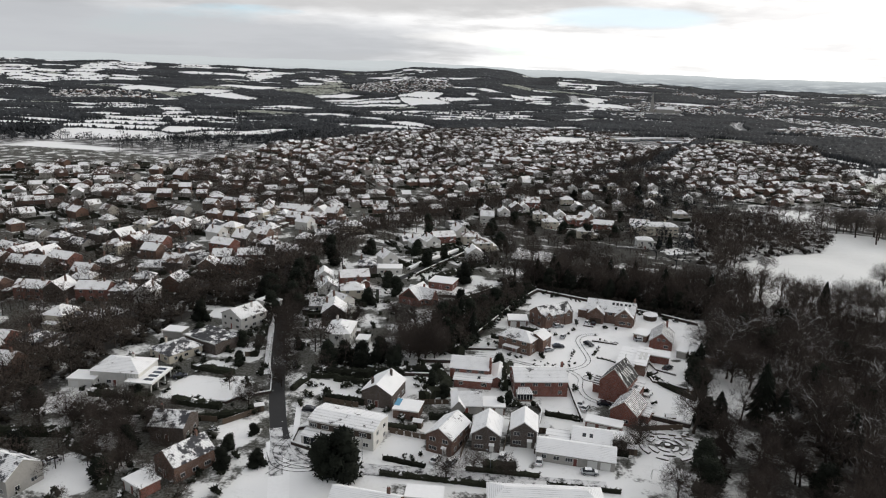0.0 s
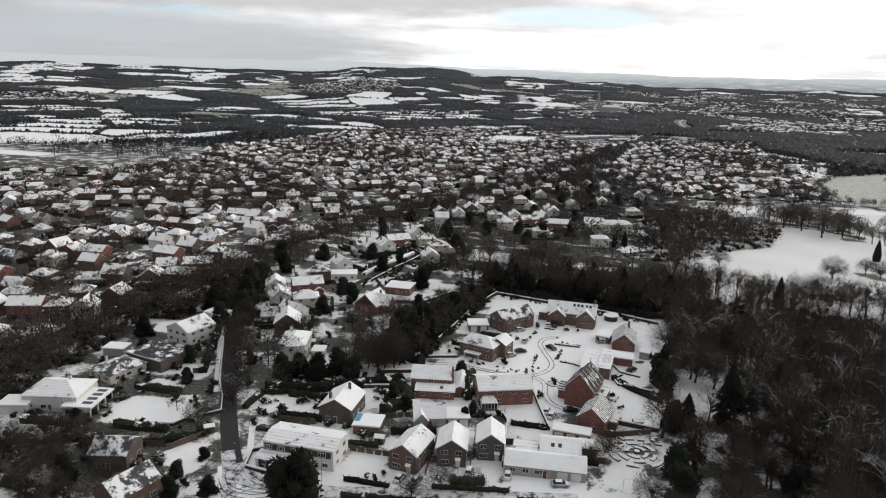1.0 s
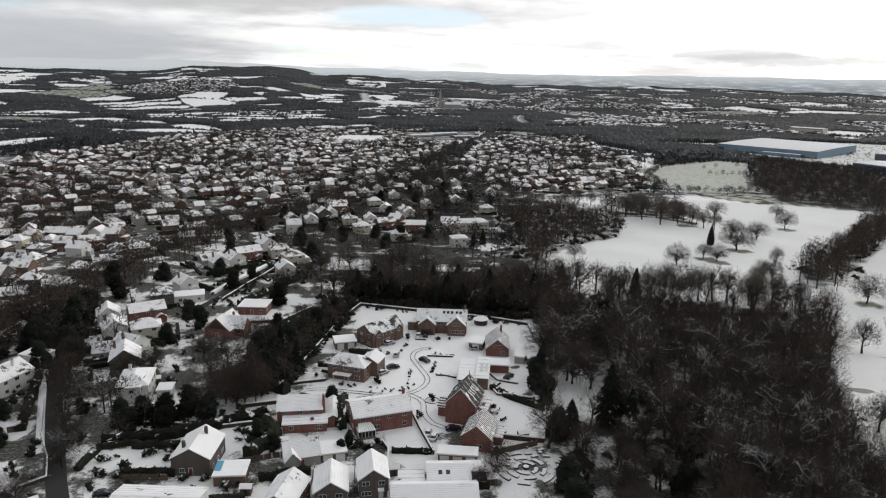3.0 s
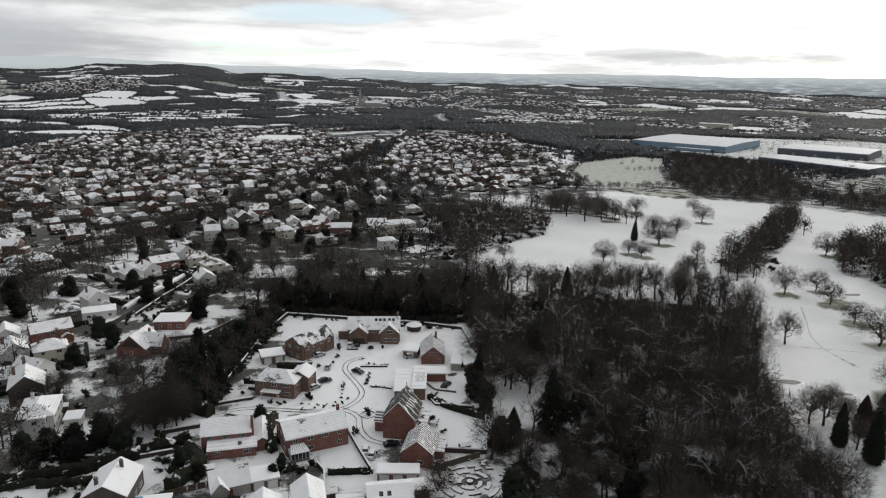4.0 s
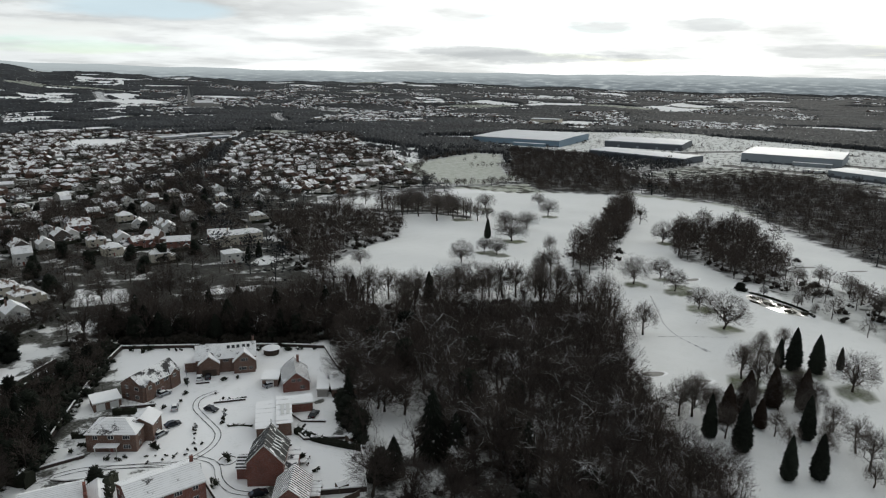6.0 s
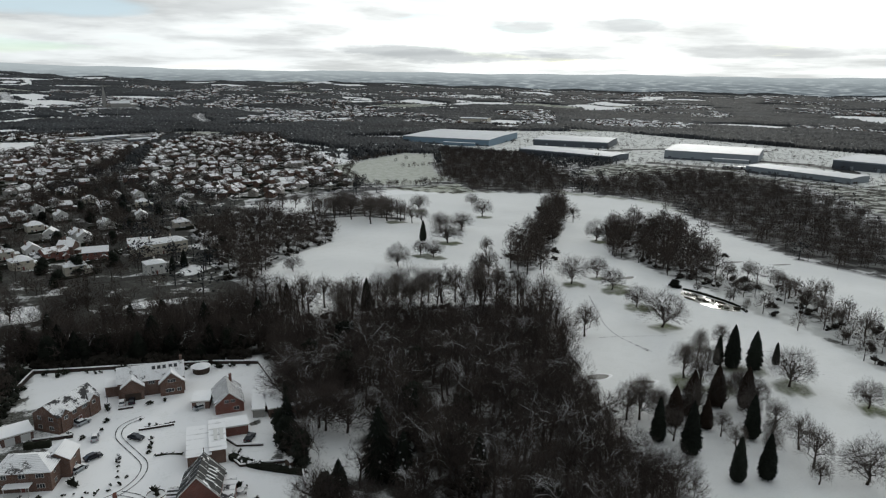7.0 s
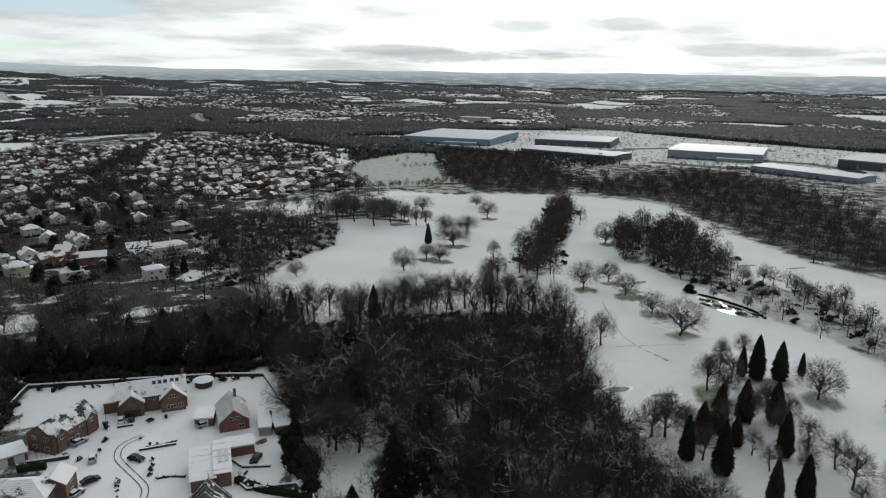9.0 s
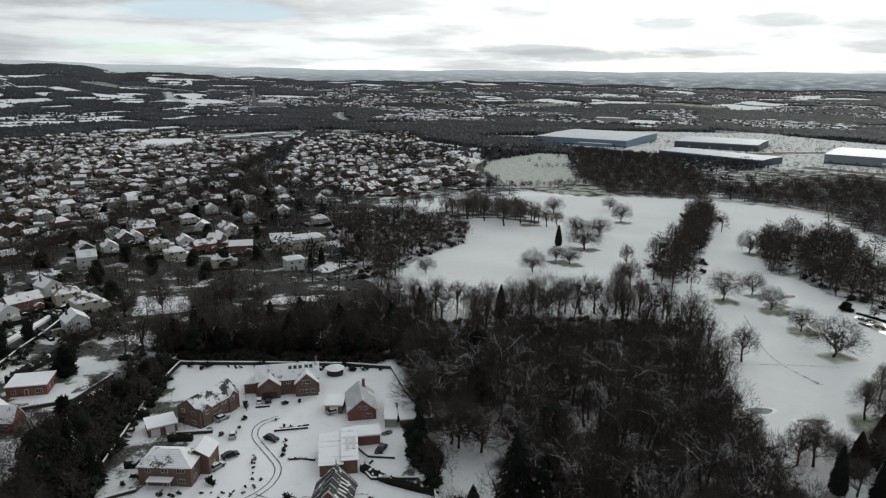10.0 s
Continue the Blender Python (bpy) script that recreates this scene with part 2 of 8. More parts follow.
M_GROUND = ground_material()
M_SNOW = plain("fresh_snow", (0.83, 0.83, 0.825), 0.6, vary=0.05, scale=1.0, bump=0.05)
M_ROAD = road_material("wet_asphalt_and_slush", 0.63, 0.8)
M_LANE = road_material("slushy_lane", 0.40)
M_TRACK = road_material("wheel_track", 0.49)
M_BRICK = [brick_wall("red_brick", (0.175, 0.058, 0.038)), brick_wall("brown_brick", (0.128, 0.068, 0.045)), brick_wall("dark_brick", (0.068, 0.049, 0.039))]
M_RENDER = plain("white_render", (0.56, 0.55, 0.52), 0.85, vary=0.12, scale=0.8)
M_CREAM = plain("cream_render", (0.50, 0.46, 0.38), 0.85, vary=0.12, scale=0.8)
M_GREY = plain("grey_pebbledash", (0.30, 0.29, 0.27), 0.9, vary=0.15, scale=2.0)
M_ROOF = [snowy_roof("snow_on_grey_tiles", (0.075, 0.07, 0.068), 0.62), snowy_roof("snow_on_brown_tiles", (0.11, 0.07, 0.05), 0.57), snowy_roof("melting_snow_on_slate", (0.05, 0.05, 0.055), 0.50)]
M_ROOF_WORN = snowy_roof("worn_snow_on_dark_tiles", (0.038, 0.037, 0.038), 0.545)
M_ROOF_BARE = snowy_roof("slate_with_little_snow", (0.026, 0.026, 0.029), 0.455)
def ribbed_roof(name, tile, pitch=0.8, bare=0.46, thin=0.36):
    """Ribbed tiles with snow left in the channels that run down the slope."""
    m, t, b = material(name, 0.75)
    p = spot(t, True)
    sep = t.nodes.new("ShaderNodeSeparateXYZ")
    t.links.new(p, sep.inputs[0])
    rib = ramp(t, calc(t, "FRACT", calc(t, "DIVIDE", sep.outputs[1], pitch)), (0.0, 1.0), (bare, 1.0), (bare + 0.1, 0.0), (1.0, 0.0))
    wear = ramp(t, grain(t, p, 0.55, 4, 0.6), (thin, 0.0), (thin + 0.05, 1.0))
    fine = grain(t, p, 2.2, 4, 0.65)
    shade = blend(t, fine, tuple(c * 0.7 for c in tile), tuple(c * 1.3 for c in tile))
    white = blend(t, fine, (0.77, 0.77, 0.77), (0.86, 0.86, 0.855))
    t.links.new(blend(t, calc(t, "MULTIPLY", rib, wear), white, shade), b.inputs["Base Color"])
    return m


M_ROOF_SLATE = ribbed_roof("steep_slates_with_snow_streaks", (0.020, 0.021, 0.021), 2.4, 0.9, 0.36)
M_ROOF_RIB = ribbed_roof("snow_in_ribbed_tiles", (0.055, 0.052, 0.05))
M_ROOF_FAR = snowy_roof("snow_on_far_roofs", (0.085, 0.056, 0.045), 0.535, True, 0.36)
M_FRAME = plain("white_window_frame", (0.60, 0.60, 0.58), 0.4, vary=0.05)
M_DARKWOOD = plain("dark_timber", (0.05, 0.035, 0.026), 0.7)
M_FENCE = plain("weathered_fence", (0.10, 0.075, 0.055), 0.85, snow=0.3)
M_STONE = plain("garden_wall_brick", (0.045, 0.033, 0.028), 0.9, vary=0.35, snow=0.9)
M_DOOR = plain("painted_door", (0.16, 0.05, 0.04), 0.5, objects=0.8)
M_GLASS, _t, _b = material("window_glass", 0.06, 0, 0.6)
_b.inputs["Base Color"].default_value = (0.018, 0.022, 0.027, 1)
M_BARK = twig_material("bark_with_snow", (0.042, 0.034, 0.028), -0.02)
M_BARK_SNOW = twig_material("snow_dusted_limbs", (0.038, 0.031, 0.027), 0.02)
M_LIMB_SNOW = twig_material("snow_laden_limbs", (0.036, 0.030, 0.026), 0.13)
M_TWIG = twig_material("bare_twigs", (0.048, 0.039, 0.034), -0.03)
M_TWIG_PALE = twig_material("grey_twigs", (0.10, 0.087, 0.077), -0.02)
M_TWIG_WOOD = twig_material("woodland_twigs", (0.058, 0.047, 0.040), -0.08, vary=0.75)
M_CONIFER = plain("dark_conifer", (0.018, 0.021, 0.016), 0.9, vary=0.45, scale=1.2, spec=0.1, objects=0.4)
M_CONIFER_SNOW = plain("snow_dusted_conifer", (0.018, 0.021, 0.016), 0.9, vary=0.45, scale=1.2, spec=0.1, snow=0.30, flat=0.25)
M_RUSSET = plain("russet_conifer", (0.030, 0.021, 0.016), 0.9, vary=0.4, scale=1.2, spec=0.1)
M_EVERGREEN = plain("evergreen_leaves", (0.014, 0.0165, 0.012), 0.85, vary=0.5, scale=1.5, spec=0.1, objects=0.5)
M_HEDGE = plain("clipped_hedge", (0.020, 0.022, 0.015), 0.9, vary=0.5, scale=2.0, spec=0.1, objects=0.5, snow=0.10)
M_THICKET = plain("dark_undergrowth", (0.024, 0.021, 0.017), 0.9, vary=0.6, scale=0.8, spec=0.1)
# far woods: the cool blue-grey tint puts distance haze into the twig colour
M_WOODFAR = twig_material("haze_tinted_far_woods", (0.023, 0.025, 0.027), -0.06, 0.06, 1.2)
M_FARWALL = plain("weathered_house_walls", (0.125, 0.074, 0.055), 0.9, vary=0.45, scale=0.1)
M_FARPALE = plain("pale_house_walls", (0.30, 0.28, 0.25), 0.9, vary=0.3, scale=0.1)
M_BLUE = plain("blue_cladding", (0.155, 0.225, 0.285), 0.5, vary=0.1, scale=0.05)
M_PALECLAD = plain("pale_cladding", (0.21, 0.235, 0.255), 0.5, vary=0.1, scale=0.05)
M_GREYCLAD = plain("grey_cladding", (0.075, 0.086, 0.10), 0.5, vary=0.12, scale=0.05)
M_TARP = plain("blue_tarpaulin", (0.10, 0.30, 0.45), 0.5)
M_REED = plain("dead_reeds", (0.06, 0.055, 0.035), 0.9, vary=0.5, scale=1.5)
M_SAND = plain("wet_bunker_sand", (0.27, 0.26, 0.24), 0.95, vary=0.25, scale=0.6)
M_WORKS_ROOF = plain("thin_snow_on_metal_roof", (0.60, 0.61, 0.62), 0.6, vary=0.12, scale=0.06)
M_WATER, _t, _b = material("pond_water_and_ice", 0.03, 0, 0.5)
_ice = ramp(_t, grain(_t, spot(_t), 0.28, 4, 0.6), (0.40, 0.0), (0.56, 1.0))
_t.links.new(blend(_t, _ice, (0.02, 0.022, 0.016), (0.25, 0.245, 0.21)), _b.inputs["Base Color"])
_t.links.new(calc(_t, "ADD", calc(_t, "MULTIPLY", _ice, 0.6), 0.04), _b.inputs["Roughness"])
# distance haze painted into the backdrop: self-lit, and paler towards the top
M_PAINTED_MIST, _t, _b = material("painted_misty_distance", 1.0, 0, 0.0)
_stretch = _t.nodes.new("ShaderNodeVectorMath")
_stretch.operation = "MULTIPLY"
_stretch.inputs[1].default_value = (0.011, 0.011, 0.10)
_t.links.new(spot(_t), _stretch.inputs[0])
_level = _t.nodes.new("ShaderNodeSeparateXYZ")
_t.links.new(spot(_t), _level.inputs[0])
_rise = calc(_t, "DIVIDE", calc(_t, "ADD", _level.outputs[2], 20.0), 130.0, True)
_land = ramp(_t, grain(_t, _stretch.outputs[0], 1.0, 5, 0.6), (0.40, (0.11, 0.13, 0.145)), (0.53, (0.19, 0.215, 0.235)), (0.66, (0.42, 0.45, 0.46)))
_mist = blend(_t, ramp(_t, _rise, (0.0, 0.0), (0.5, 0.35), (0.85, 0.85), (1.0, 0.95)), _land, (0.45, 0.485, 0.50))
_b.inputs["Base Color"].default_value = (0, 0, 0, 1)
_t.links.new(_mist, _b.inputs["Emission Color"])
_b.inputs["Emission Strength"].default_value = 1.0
M_RUBBER = plain("tyre_rubber", (0.02, 0.02, 0.02), 0.85)
M_CAR = [plain("silver_car_paint", (0.42, 0.44, 0.46), 0.3, 0.4, vary=0.04), plain("dark_car_paint", (0.02, 0.022, 0.03), 0.25, 0.2, vary=0.05),
         plain("white_car_paint", (0.72, 0.73, 0.74), 0.3, vary=0.03), plain("red_car_paint", (0.25, 0.02, 0.018), 0.3, vary=0.05)]

# ---- land ----
def height(x, y):
    """Ground level: level estate, a slope down to the works in the valley, hills on the horizon."""
    x, y = np.asarray(x, float), np.asarray(y, float)
    d = np.maximum(0.6 * x + 0.8 * y - 240, 0)
    z = -45 * (1 - np.exp(-d / 850))
    r, az = np.hypot(x, y), np.degrees(np.arctan2(x, y))
    rise = np.clip((r - 2600) / 2200, 0, 1.1)
    top = 113 + 44 * np.exp(-((az + 9) / 5.2) ** 4) + 22 * np.exp(-((az + 34) / 13) ** 2) + 8 * np.exp(-((az - 8) / 3.5) ** 2) + 4 * np.exp(-((az - 22) / 6) ** 2)
    top = top - 48 * np.clip((az + 1) / 11, 0, 1) - 26 * np.clip((az - 26) / 18, 0, 1) + 3 * np.sin(az * 0.9 + 1) + 1.5 * np.sin(az * 2.3)
    hump = 9 * np.sin(x / 260 + 1.3) * np.sin(y / 340 + 0.5) + 4 * np.sin(x / 97) * np.sin(y / 131 + 2)
    z = z + rise * top + np.clip((r - 1900) / 900, 0, 1) * (1 - np.clip(rise, 0, 0.85)) * hump
    roll = 0.5 * np.sin(x / 23 + 0.6) * np.sin(y / 29) + 0.35 * np.sin(x / 11 + y / 17)
    z = z + roll * np.clip((0.6 * x + 0.8 * y - 260) / 120, 0, 1) * np.clip((x - 60) / 60, 0, 1) * np.clip((720 - r) / 150, 0, 1)
    level = np.exp(-(((x - 276) / 20) ** 2 + ((y - 257) / 32) ** 2) ** 2)
    return z * (1 - level) - 6.2 * level


def h(x, y):
    return float(height(x, y))


def inside(poly, x, y):
    x, y = np.asarray(x, float), np.asarray(y, float)
    hit = np.zeros(x.shape, bool)
    n = len(poly)
    for i in range(n):
        (x0, y0), (x1, y1) = poly[i], poly[(i + 1) % n]
        if y0 == y1:
            continue
        hit ^= ((y0 > y) != (y1 > y)) & (x < (x1 - x0) * (y - y0) / (y1 - y0) + x0)
    return hit


# woods, open golf course, fields and built-up land in plan
WOOD_MAIN = [(76, 120), (84, 170), (86, 196), (88, 228), (84, 246), (74, 240), (78, 275), (90, 300), (94, 328), (110, 318), (135, 316), (155, 312), (177, 305), (199, 290), (192, 267), (170, 234), (146, 206), (131, 181), (125, 162), (119, 142), (108, 120)]
WOOD_GARDEN = [(54, 120), (54, 160), (55, 187), (61, 200), (60, 214), (64, 238), (70.5, 246), (73, 281), (84, 300), (94, 296), (92, 120)]
WOOD_BELT = [(-14, 308), (8, 312), (45, 300), (78, 284), (92, 300), (94, 330), (104, 360), (70, 352), (40, 340), (0, 336)]
WOOD_SHORE = [(94, 368), (106, 392), (131, 430), (179, 468), (206, 534), (186, 574), (165, 590), (104, 548), (98, 470), (93, 415)]
WOOD_TONGUE = [(217, 328), (258, 352), (300, 392), (355, 444), (455, 560), (392, 514), (332, 448), (276, 402), (242, 366)]
WOOD_COPSE = [(330, 380), (308, 348), (310, 330), (294, 290), (314, 284), (342, 300), (372, 330), (418, 386), (408, 424), (378, 424)]
WOOD_BAND = [(302, 292), (290, 266), (277, 230), (275, 208), (265, 187), (252, 165), (285, 165), (300, 190), (308, 212), (330, 238), (330, 274)]
WOOD_FIELD = [(205, 545), (238, 548), (254, 512), (262, 520), (262, 575), (236, 590), (205, 585)]
WOOD_DARK = [(623, 1061), (695, 925), (583, 701), (540, 640), (458, 582), (400, 634), (448, 765)]
WOOD_RIGHT = [(500, 590), (530, 640), (640, 640), (741, 660), (770, 600), (700, 470), (600, 350), (500, 285), (412, 242), (402, 262), (428, 335), (482, 437), (523, 504), (505, 540)]
WOOD_EDGE = [(325, 690), (352, 690), (430, 694), (458, 770), (440, 770), (415, 712), (330, 712)]


def open_wood(x, y):
    """Where the near woods thin out to single tall trees."""
    x, y = np.asarray(x, float), np.asarray(y, float)
    return np.where(x > 95, y > 282 - 0.3 * (x - 116), y > 324) & (x > -20) & (x < 205) & (y < 366)


GLADES = [[(61, 196), (62, 212), (66, 222), (74, 236), (82, 231), (80, 218), (76, 206), (69, 194)], [(60, 184), (62, 194), (66, 192), (73, 188), (72, 184), (66, 182)]]
SCRUBBY = [(55, 130), (56, 190), (72, 192), (84, 180), (90, 166), (88, 130)]
LEFT_NEAR = [(-148, 120), (-150, 200), (-140, 260), (-125, 330), (-105, 330), (-100, 270), (-125, 240), (-130, 180), (-128, 120)]
SLOPE_GROUND = [(-60, 400), (-20, 345), (60, 350), (94, 368), (93, 415), (98, 470), (104, 548), (165, 590), (172, 640), (180, 668), (130, 740), (112, 890), (45, 795), (-15, 609), (-75, 491)]
WEST = [(-32, 222), (-16, 226), (-11, 246), (-6, 268), (5, 302), (-4, 306), (-18, 280), (-30, 250)]
WOODS = [WOOD_MAIN, WOOD_GARDEN, WOOD_BELT, WOOD_SHORE, WOOD_TONGUE, WOOD_COPSE, WOOD_BAND, WOOD_FIELD, WOOD_DARK, WOOD_RIGHT, WOOD_EDGE]
GOLF = [(100, 120), (94, 328), (112, 404), (131, 432), (179, 470), (208, 536), (190, 575), (170, 640), (255, 664), (330, 640), (420, 615), (470, 580), (510, 496), (448, 383), (396, 280), (400, 200), (400, 80), (100, 80)]
GREEN_FIELD = [(352, 842), (424, 956), (547, 1041), (579, 1006), (451, 796), (432, 712), (352, 705), (325, 738)]
SCRUB = [(583, 701), (741, 780), (1000, 700), (900, 450), (790, 330), (598, 320), (770, 500), (741, 660), (645, 650)]
YARD = [(620, 1180), (700, 930), (760, 760), (850, 660), (800, 600), (830, 470), (1300, 500), (1250, 1300), (900, 1480)]
ESTATE = [(-14, 222), (4, 222), (16, 214), (22, 190), (40, 205), (46, 222), (60, 240), (70, 250), (72, 280), (45, 296), (8, 306), (2, 290), (10, 262), (8, 240)]
LAWNS = [[(-97, 173), (-98, 186), (-79, 189), (-75, 181), (-77, 172), (-84, 170)], [(-98, 191), (-97, 199), (-88, 198), (-82, 192)], [(-74, 158), (-69, 163), (-61, 160), (-61, 152), (-68, 152)],
         [(-51, 183), (-49, 190), (-42, 190), (-40, 181)], [(-61, 187), (-61, 192), (-53, 192), (-53, 184)], [(-29, 190), (-32, 201), (-23, 206), (-20, 192)], [(-26, 153), (-26, 165), (-16, 166), (-16, 153)], [(13, 187), (12, 195), (23, 200), (24, 186)],
         [(42, 189), (43, 208), (47, 218), (58, 206), (54, 188)], [(13, 151), (13, 163), (27, 160), (32, 159), (31, 151)], [(3, 154), (3, 162), (12, 163), (12, 154)], [(38, 160), (40, 175), (48, 173), (48, 160)], [(-103, 124), (-104, 139), (-89, 134), (-88, 122)],
         [(-125, 154), (-130, 163), (-118, 166), (-116, 158)], [(-92, 206), (-92, 217), (-85, 214), (-82, 202)], [(-39, 254), (-33, 267), (-18, 260), (-25, 244)], [(-34, 213), (-26, 228), (-17, 225), (-23, 210)], [(48, 221), (53, 236), (60, 233), (58, 219), (53, 215)]]
LAWNS += [[(-42, 299), (-29, 300), (-19, 286), (-29, 282)], [(-11, 331), (-11, 343), (-3, 340), (8, 321)], [(-12, 365), (-10, 396), (10, 390), (11, 368)], [(74, 425), (84, 440), (92, 428), (80, 416)], 
          [(-16, 203), (-16, 218), (16, 214), (3, 200)], [(-48, 140), (-52, 158), (-38, 156), (-34, 140)], [(-20, 152), (-20, 158), (4, 160), (4, 152)], [(-120, 240), (-118, 250), (-108, 250), (-110, 236)], [(-44, 142), (-44, 153), (34, 157), (34, 148), (0, 144)], [(-54, 120), (-57, 158), (-44, 156), (-36, 140), (-34, 120)], [(40, 366), (62, 366), (68, 374), (44, 376)]]
BELT_ROAD = [(-147, 160), (-150, 196), (-145, 231), (-125, 312), (-99, 396), (-77, 491), (-17, 609), (43, 795), (110, 1000), (165, 1202)]

# grass kept free of snow under single trees
BARE_RINGS = [(226, 239, 7), (239, 264, 7), (239, 307, 6.5), (249, 289, 7), (257, 296, 6), (242, 428, 8), (208, 404, 7), (212, 396, 7), (290, 549, 6), (321, 502, 7), (212, 175, 7), (217, 152, 5), (183, 190, 6), (188, 196, 6), (210, 195, 5), (215, 190, 4.5), (190, 186, 6), (246, 508, 8), (331, 384, 7), (262, 312, 5)]
land_rng = np.random.RandomState(11)
SITES = np.column_stack([land_rng.uniform(-3700, 4400, 1600), land_rng.uniform(-400, 4900, 1600)])
SITE_KIND = land_rng.rand(1600)
FIELDS = [[(-605, 675), (-583, 765), (-525, 723), (-484, 612), (-540, 603)], [(-866, 1037), (-885, 1272), (-618, 898), (-778, 933)], [(-865, 1442), (-761, 1617), (-622, 1277), (-691, 1173)],
          [(-665, 2310), (-161, 2438), (-121, 2018), (-514, 1854)], [(-967, 2638), (-716, 2899), (-563, 2595), (-825, 2489)], [(-64, 1367), (-7, 1503), (59, 1468), (37, 1261), (-31, 1225)], [(429, 1386), (490, 1133), (420, 985), (425, 1142)], [(320, 1890), (326, 1985), (412, 1960), (404, 1870)], [(1000, 1880), (1020, 1985), (1155, 1935), (1130, 1845)],
          [(-8, 1345), (-2, 1415), (62, 1392), (50, 1328)], [(470, 1790), (486, 1860), (640, 1850), (604, 1780)], [(190, 2180), (200, 2290), (330, 2270), (300, 2150)]]
WOOD_STRIP = [(44, 1580), (110, 2400), (355, 2600), (758, 2600), (540, 1725), (330, 1640)]


def far_cover(x, y, hedges=False):
    """Farmland by parcels: 0 snow field, 1 wood, 2 thin snow or stubble, 3 built-up; with hedges, also how near a parcel's edge lies."""
    x, y = np.asarray(x, float).ravel(), np.asarray(y, float).ravel()
    kind, rim = np.zeros(x.shape), np.zeros(x.shape)
    r, az = np.hypot(x, y), np.degrees(np.arctan2(x, y))
    for i in range(0, len(x), 4000):
        s = slice(i, i + 4000)
        wob = 18 * np.sin(x[s] / 31 + y[s] / 53)
        d = (x[s, None] + wob[:, None] - SITES[None, :, 0]) ** 2 + ((y[s, None] - SITES[None, :, 1]) * 0.8) ** 2
        two = np.argpartition(d, 1, axis=1)[:, :2]
        near = np.sqrt(np.sort(np.take_along_axis(d, two, 1), axis=1))
        kind[s] = SITE_KIND[np.argmin(d, axis=1)]
        rim[s] = near[:, 1] - near[:, 0]
    woody = np.where(az < -12, np.where(r < 1400, 0.55, 0.46), np.where(az < 2, 0.5, np.where(r < 2700, 0.8, 0.66)))
    out = np.where(kind < woody, 1, np.where(kind < woody + 0.07, 2, 0))
    town = np.zeros(x.shape, bool)
    for ca, cr, ra, rr in ((-13.5, 3450, 4.2, 330), (-36, 2650, 4, 160), (7, 2350, 3, 220)):
        town |= ((az - ca) / ra) ** 2 + ((r - cr) / rr) ** 2 < 1
    town |= (az > 3) & (r > 1950) & (r < 4500) & ((kind * 13) % 1 < 0.5 - 0.2 * (az > 40))
    out = np.where(town & ((kind * 7) % 1 < 0.75), 3, out)
    out = np.where(inside(WOOD_STRIP, x + 70 * np.sin(y / 95) + 40 * np.sin(x / 47), y + 90 * np.sin(x / 120) + 50 * np.sin(y / 60 + x / 35)), 1, out)
    for ca, cr, ra, rr in ((-38, 880, 4, 45), (-36, 1250, 4, 50), (-31, 1620, 3.5, 80), (-16, 2800, 3.6, 90), (3, 1720, 3.2, 40), (-3.5, 3000, 3, 80), (27, 1500, 4, 40)):
        out = np.where(((az - ca) / ra) ** 2 + ((r - cr) / rr) ** 2 < 1, 0, out)
    for field in FIELDS:
        out = np.where(inside(field, x, y), 0, out)
    out = np.where((np.abs(az + 7) < 4.5 + 1.5 * np.sin(r / 200)) & (r > 4050), 1, out)
    return (out, rim) if hedges else out


SCHOOL = [(95, 1330), (90, 1540), (275, 1640), (215, 1340)]


def suburb(x, y):
    """Where the streets of houses run."""
    x, y = np.asarray(x, float), np.asarray(y, float)
    r, az = np.hypot(x, y), np.degrees(np.arctan2(x, y))
    left = inside([(-150, 150), (-147, 231), (-130, 312), (-100, 396), (-75, 491), (-15, 609), (45, 795), (105, 990), (165, 1202), (280, 1540), (126, 1601), (-124, 1604), (-320, 1335), (-392, 897), (-357, 640), (-441, 596), (-500, 520), (-520, 300), (-330, 120)], x, y)
    mid = inside([(125, 896), (205, 1277), (340, 1560), (475, 1454), (405, 1150), (374, 928), (305, 712), (180, 668), (140, 735)], x, y)
    left &= ~inside(FIELDS[5], x, y) & ~inside(SCHOOL, x, y)
    return left | mid


def lines(near, step, a, b, lo, hi):
    """Grid lines: even steps near by, ever wider ones towards the distance."""
    mid = np.arange(a, b + 0.1, step)
    up, down, s = [b], [a], step
    while up[-1] < hi:
        s = min(s * 1.045, near)
        up.append(up[-1] + s)
    s = step
    while down[-1] > lo:
        s = min(s * 1.06, near)
        down.append(down[-1] - s)
    return np.array(down[:0:-1] + list(mid) + up[1:])


def sheet(name, V, F, mats, index=None, smooth=False):
    """A mesh from arrays: V (n,3), F (m,k) with one k for all faces."""
    me = bpy.data.meshes.new(name)
    V, F = np.asarray(V, np.float32), np.asarray(F, np.int32)
    me.vertices.add(len(V))
    me.vertices.foreach_set("co", V.ravel())
    me.loops.add(F.size)
    me.loops.foreach_set("vertex_index", F.ravel())
    me.polygons.add(len(F))
    me.polygons.foreach_set("loop_start", np.arange(0, F.size, F.shape[1], dtype=np.int32))
    for m in mats:
        me.materials.append(m)
    if index is not None:
        me.polygons.foreach_set("material_index", np.asarray(index, np.int32))
    if smooth:
        me.polygons.foreach_set("use_smooth", np.ones(len(F), bool))
    me.update(calc_edges=True)
    return me


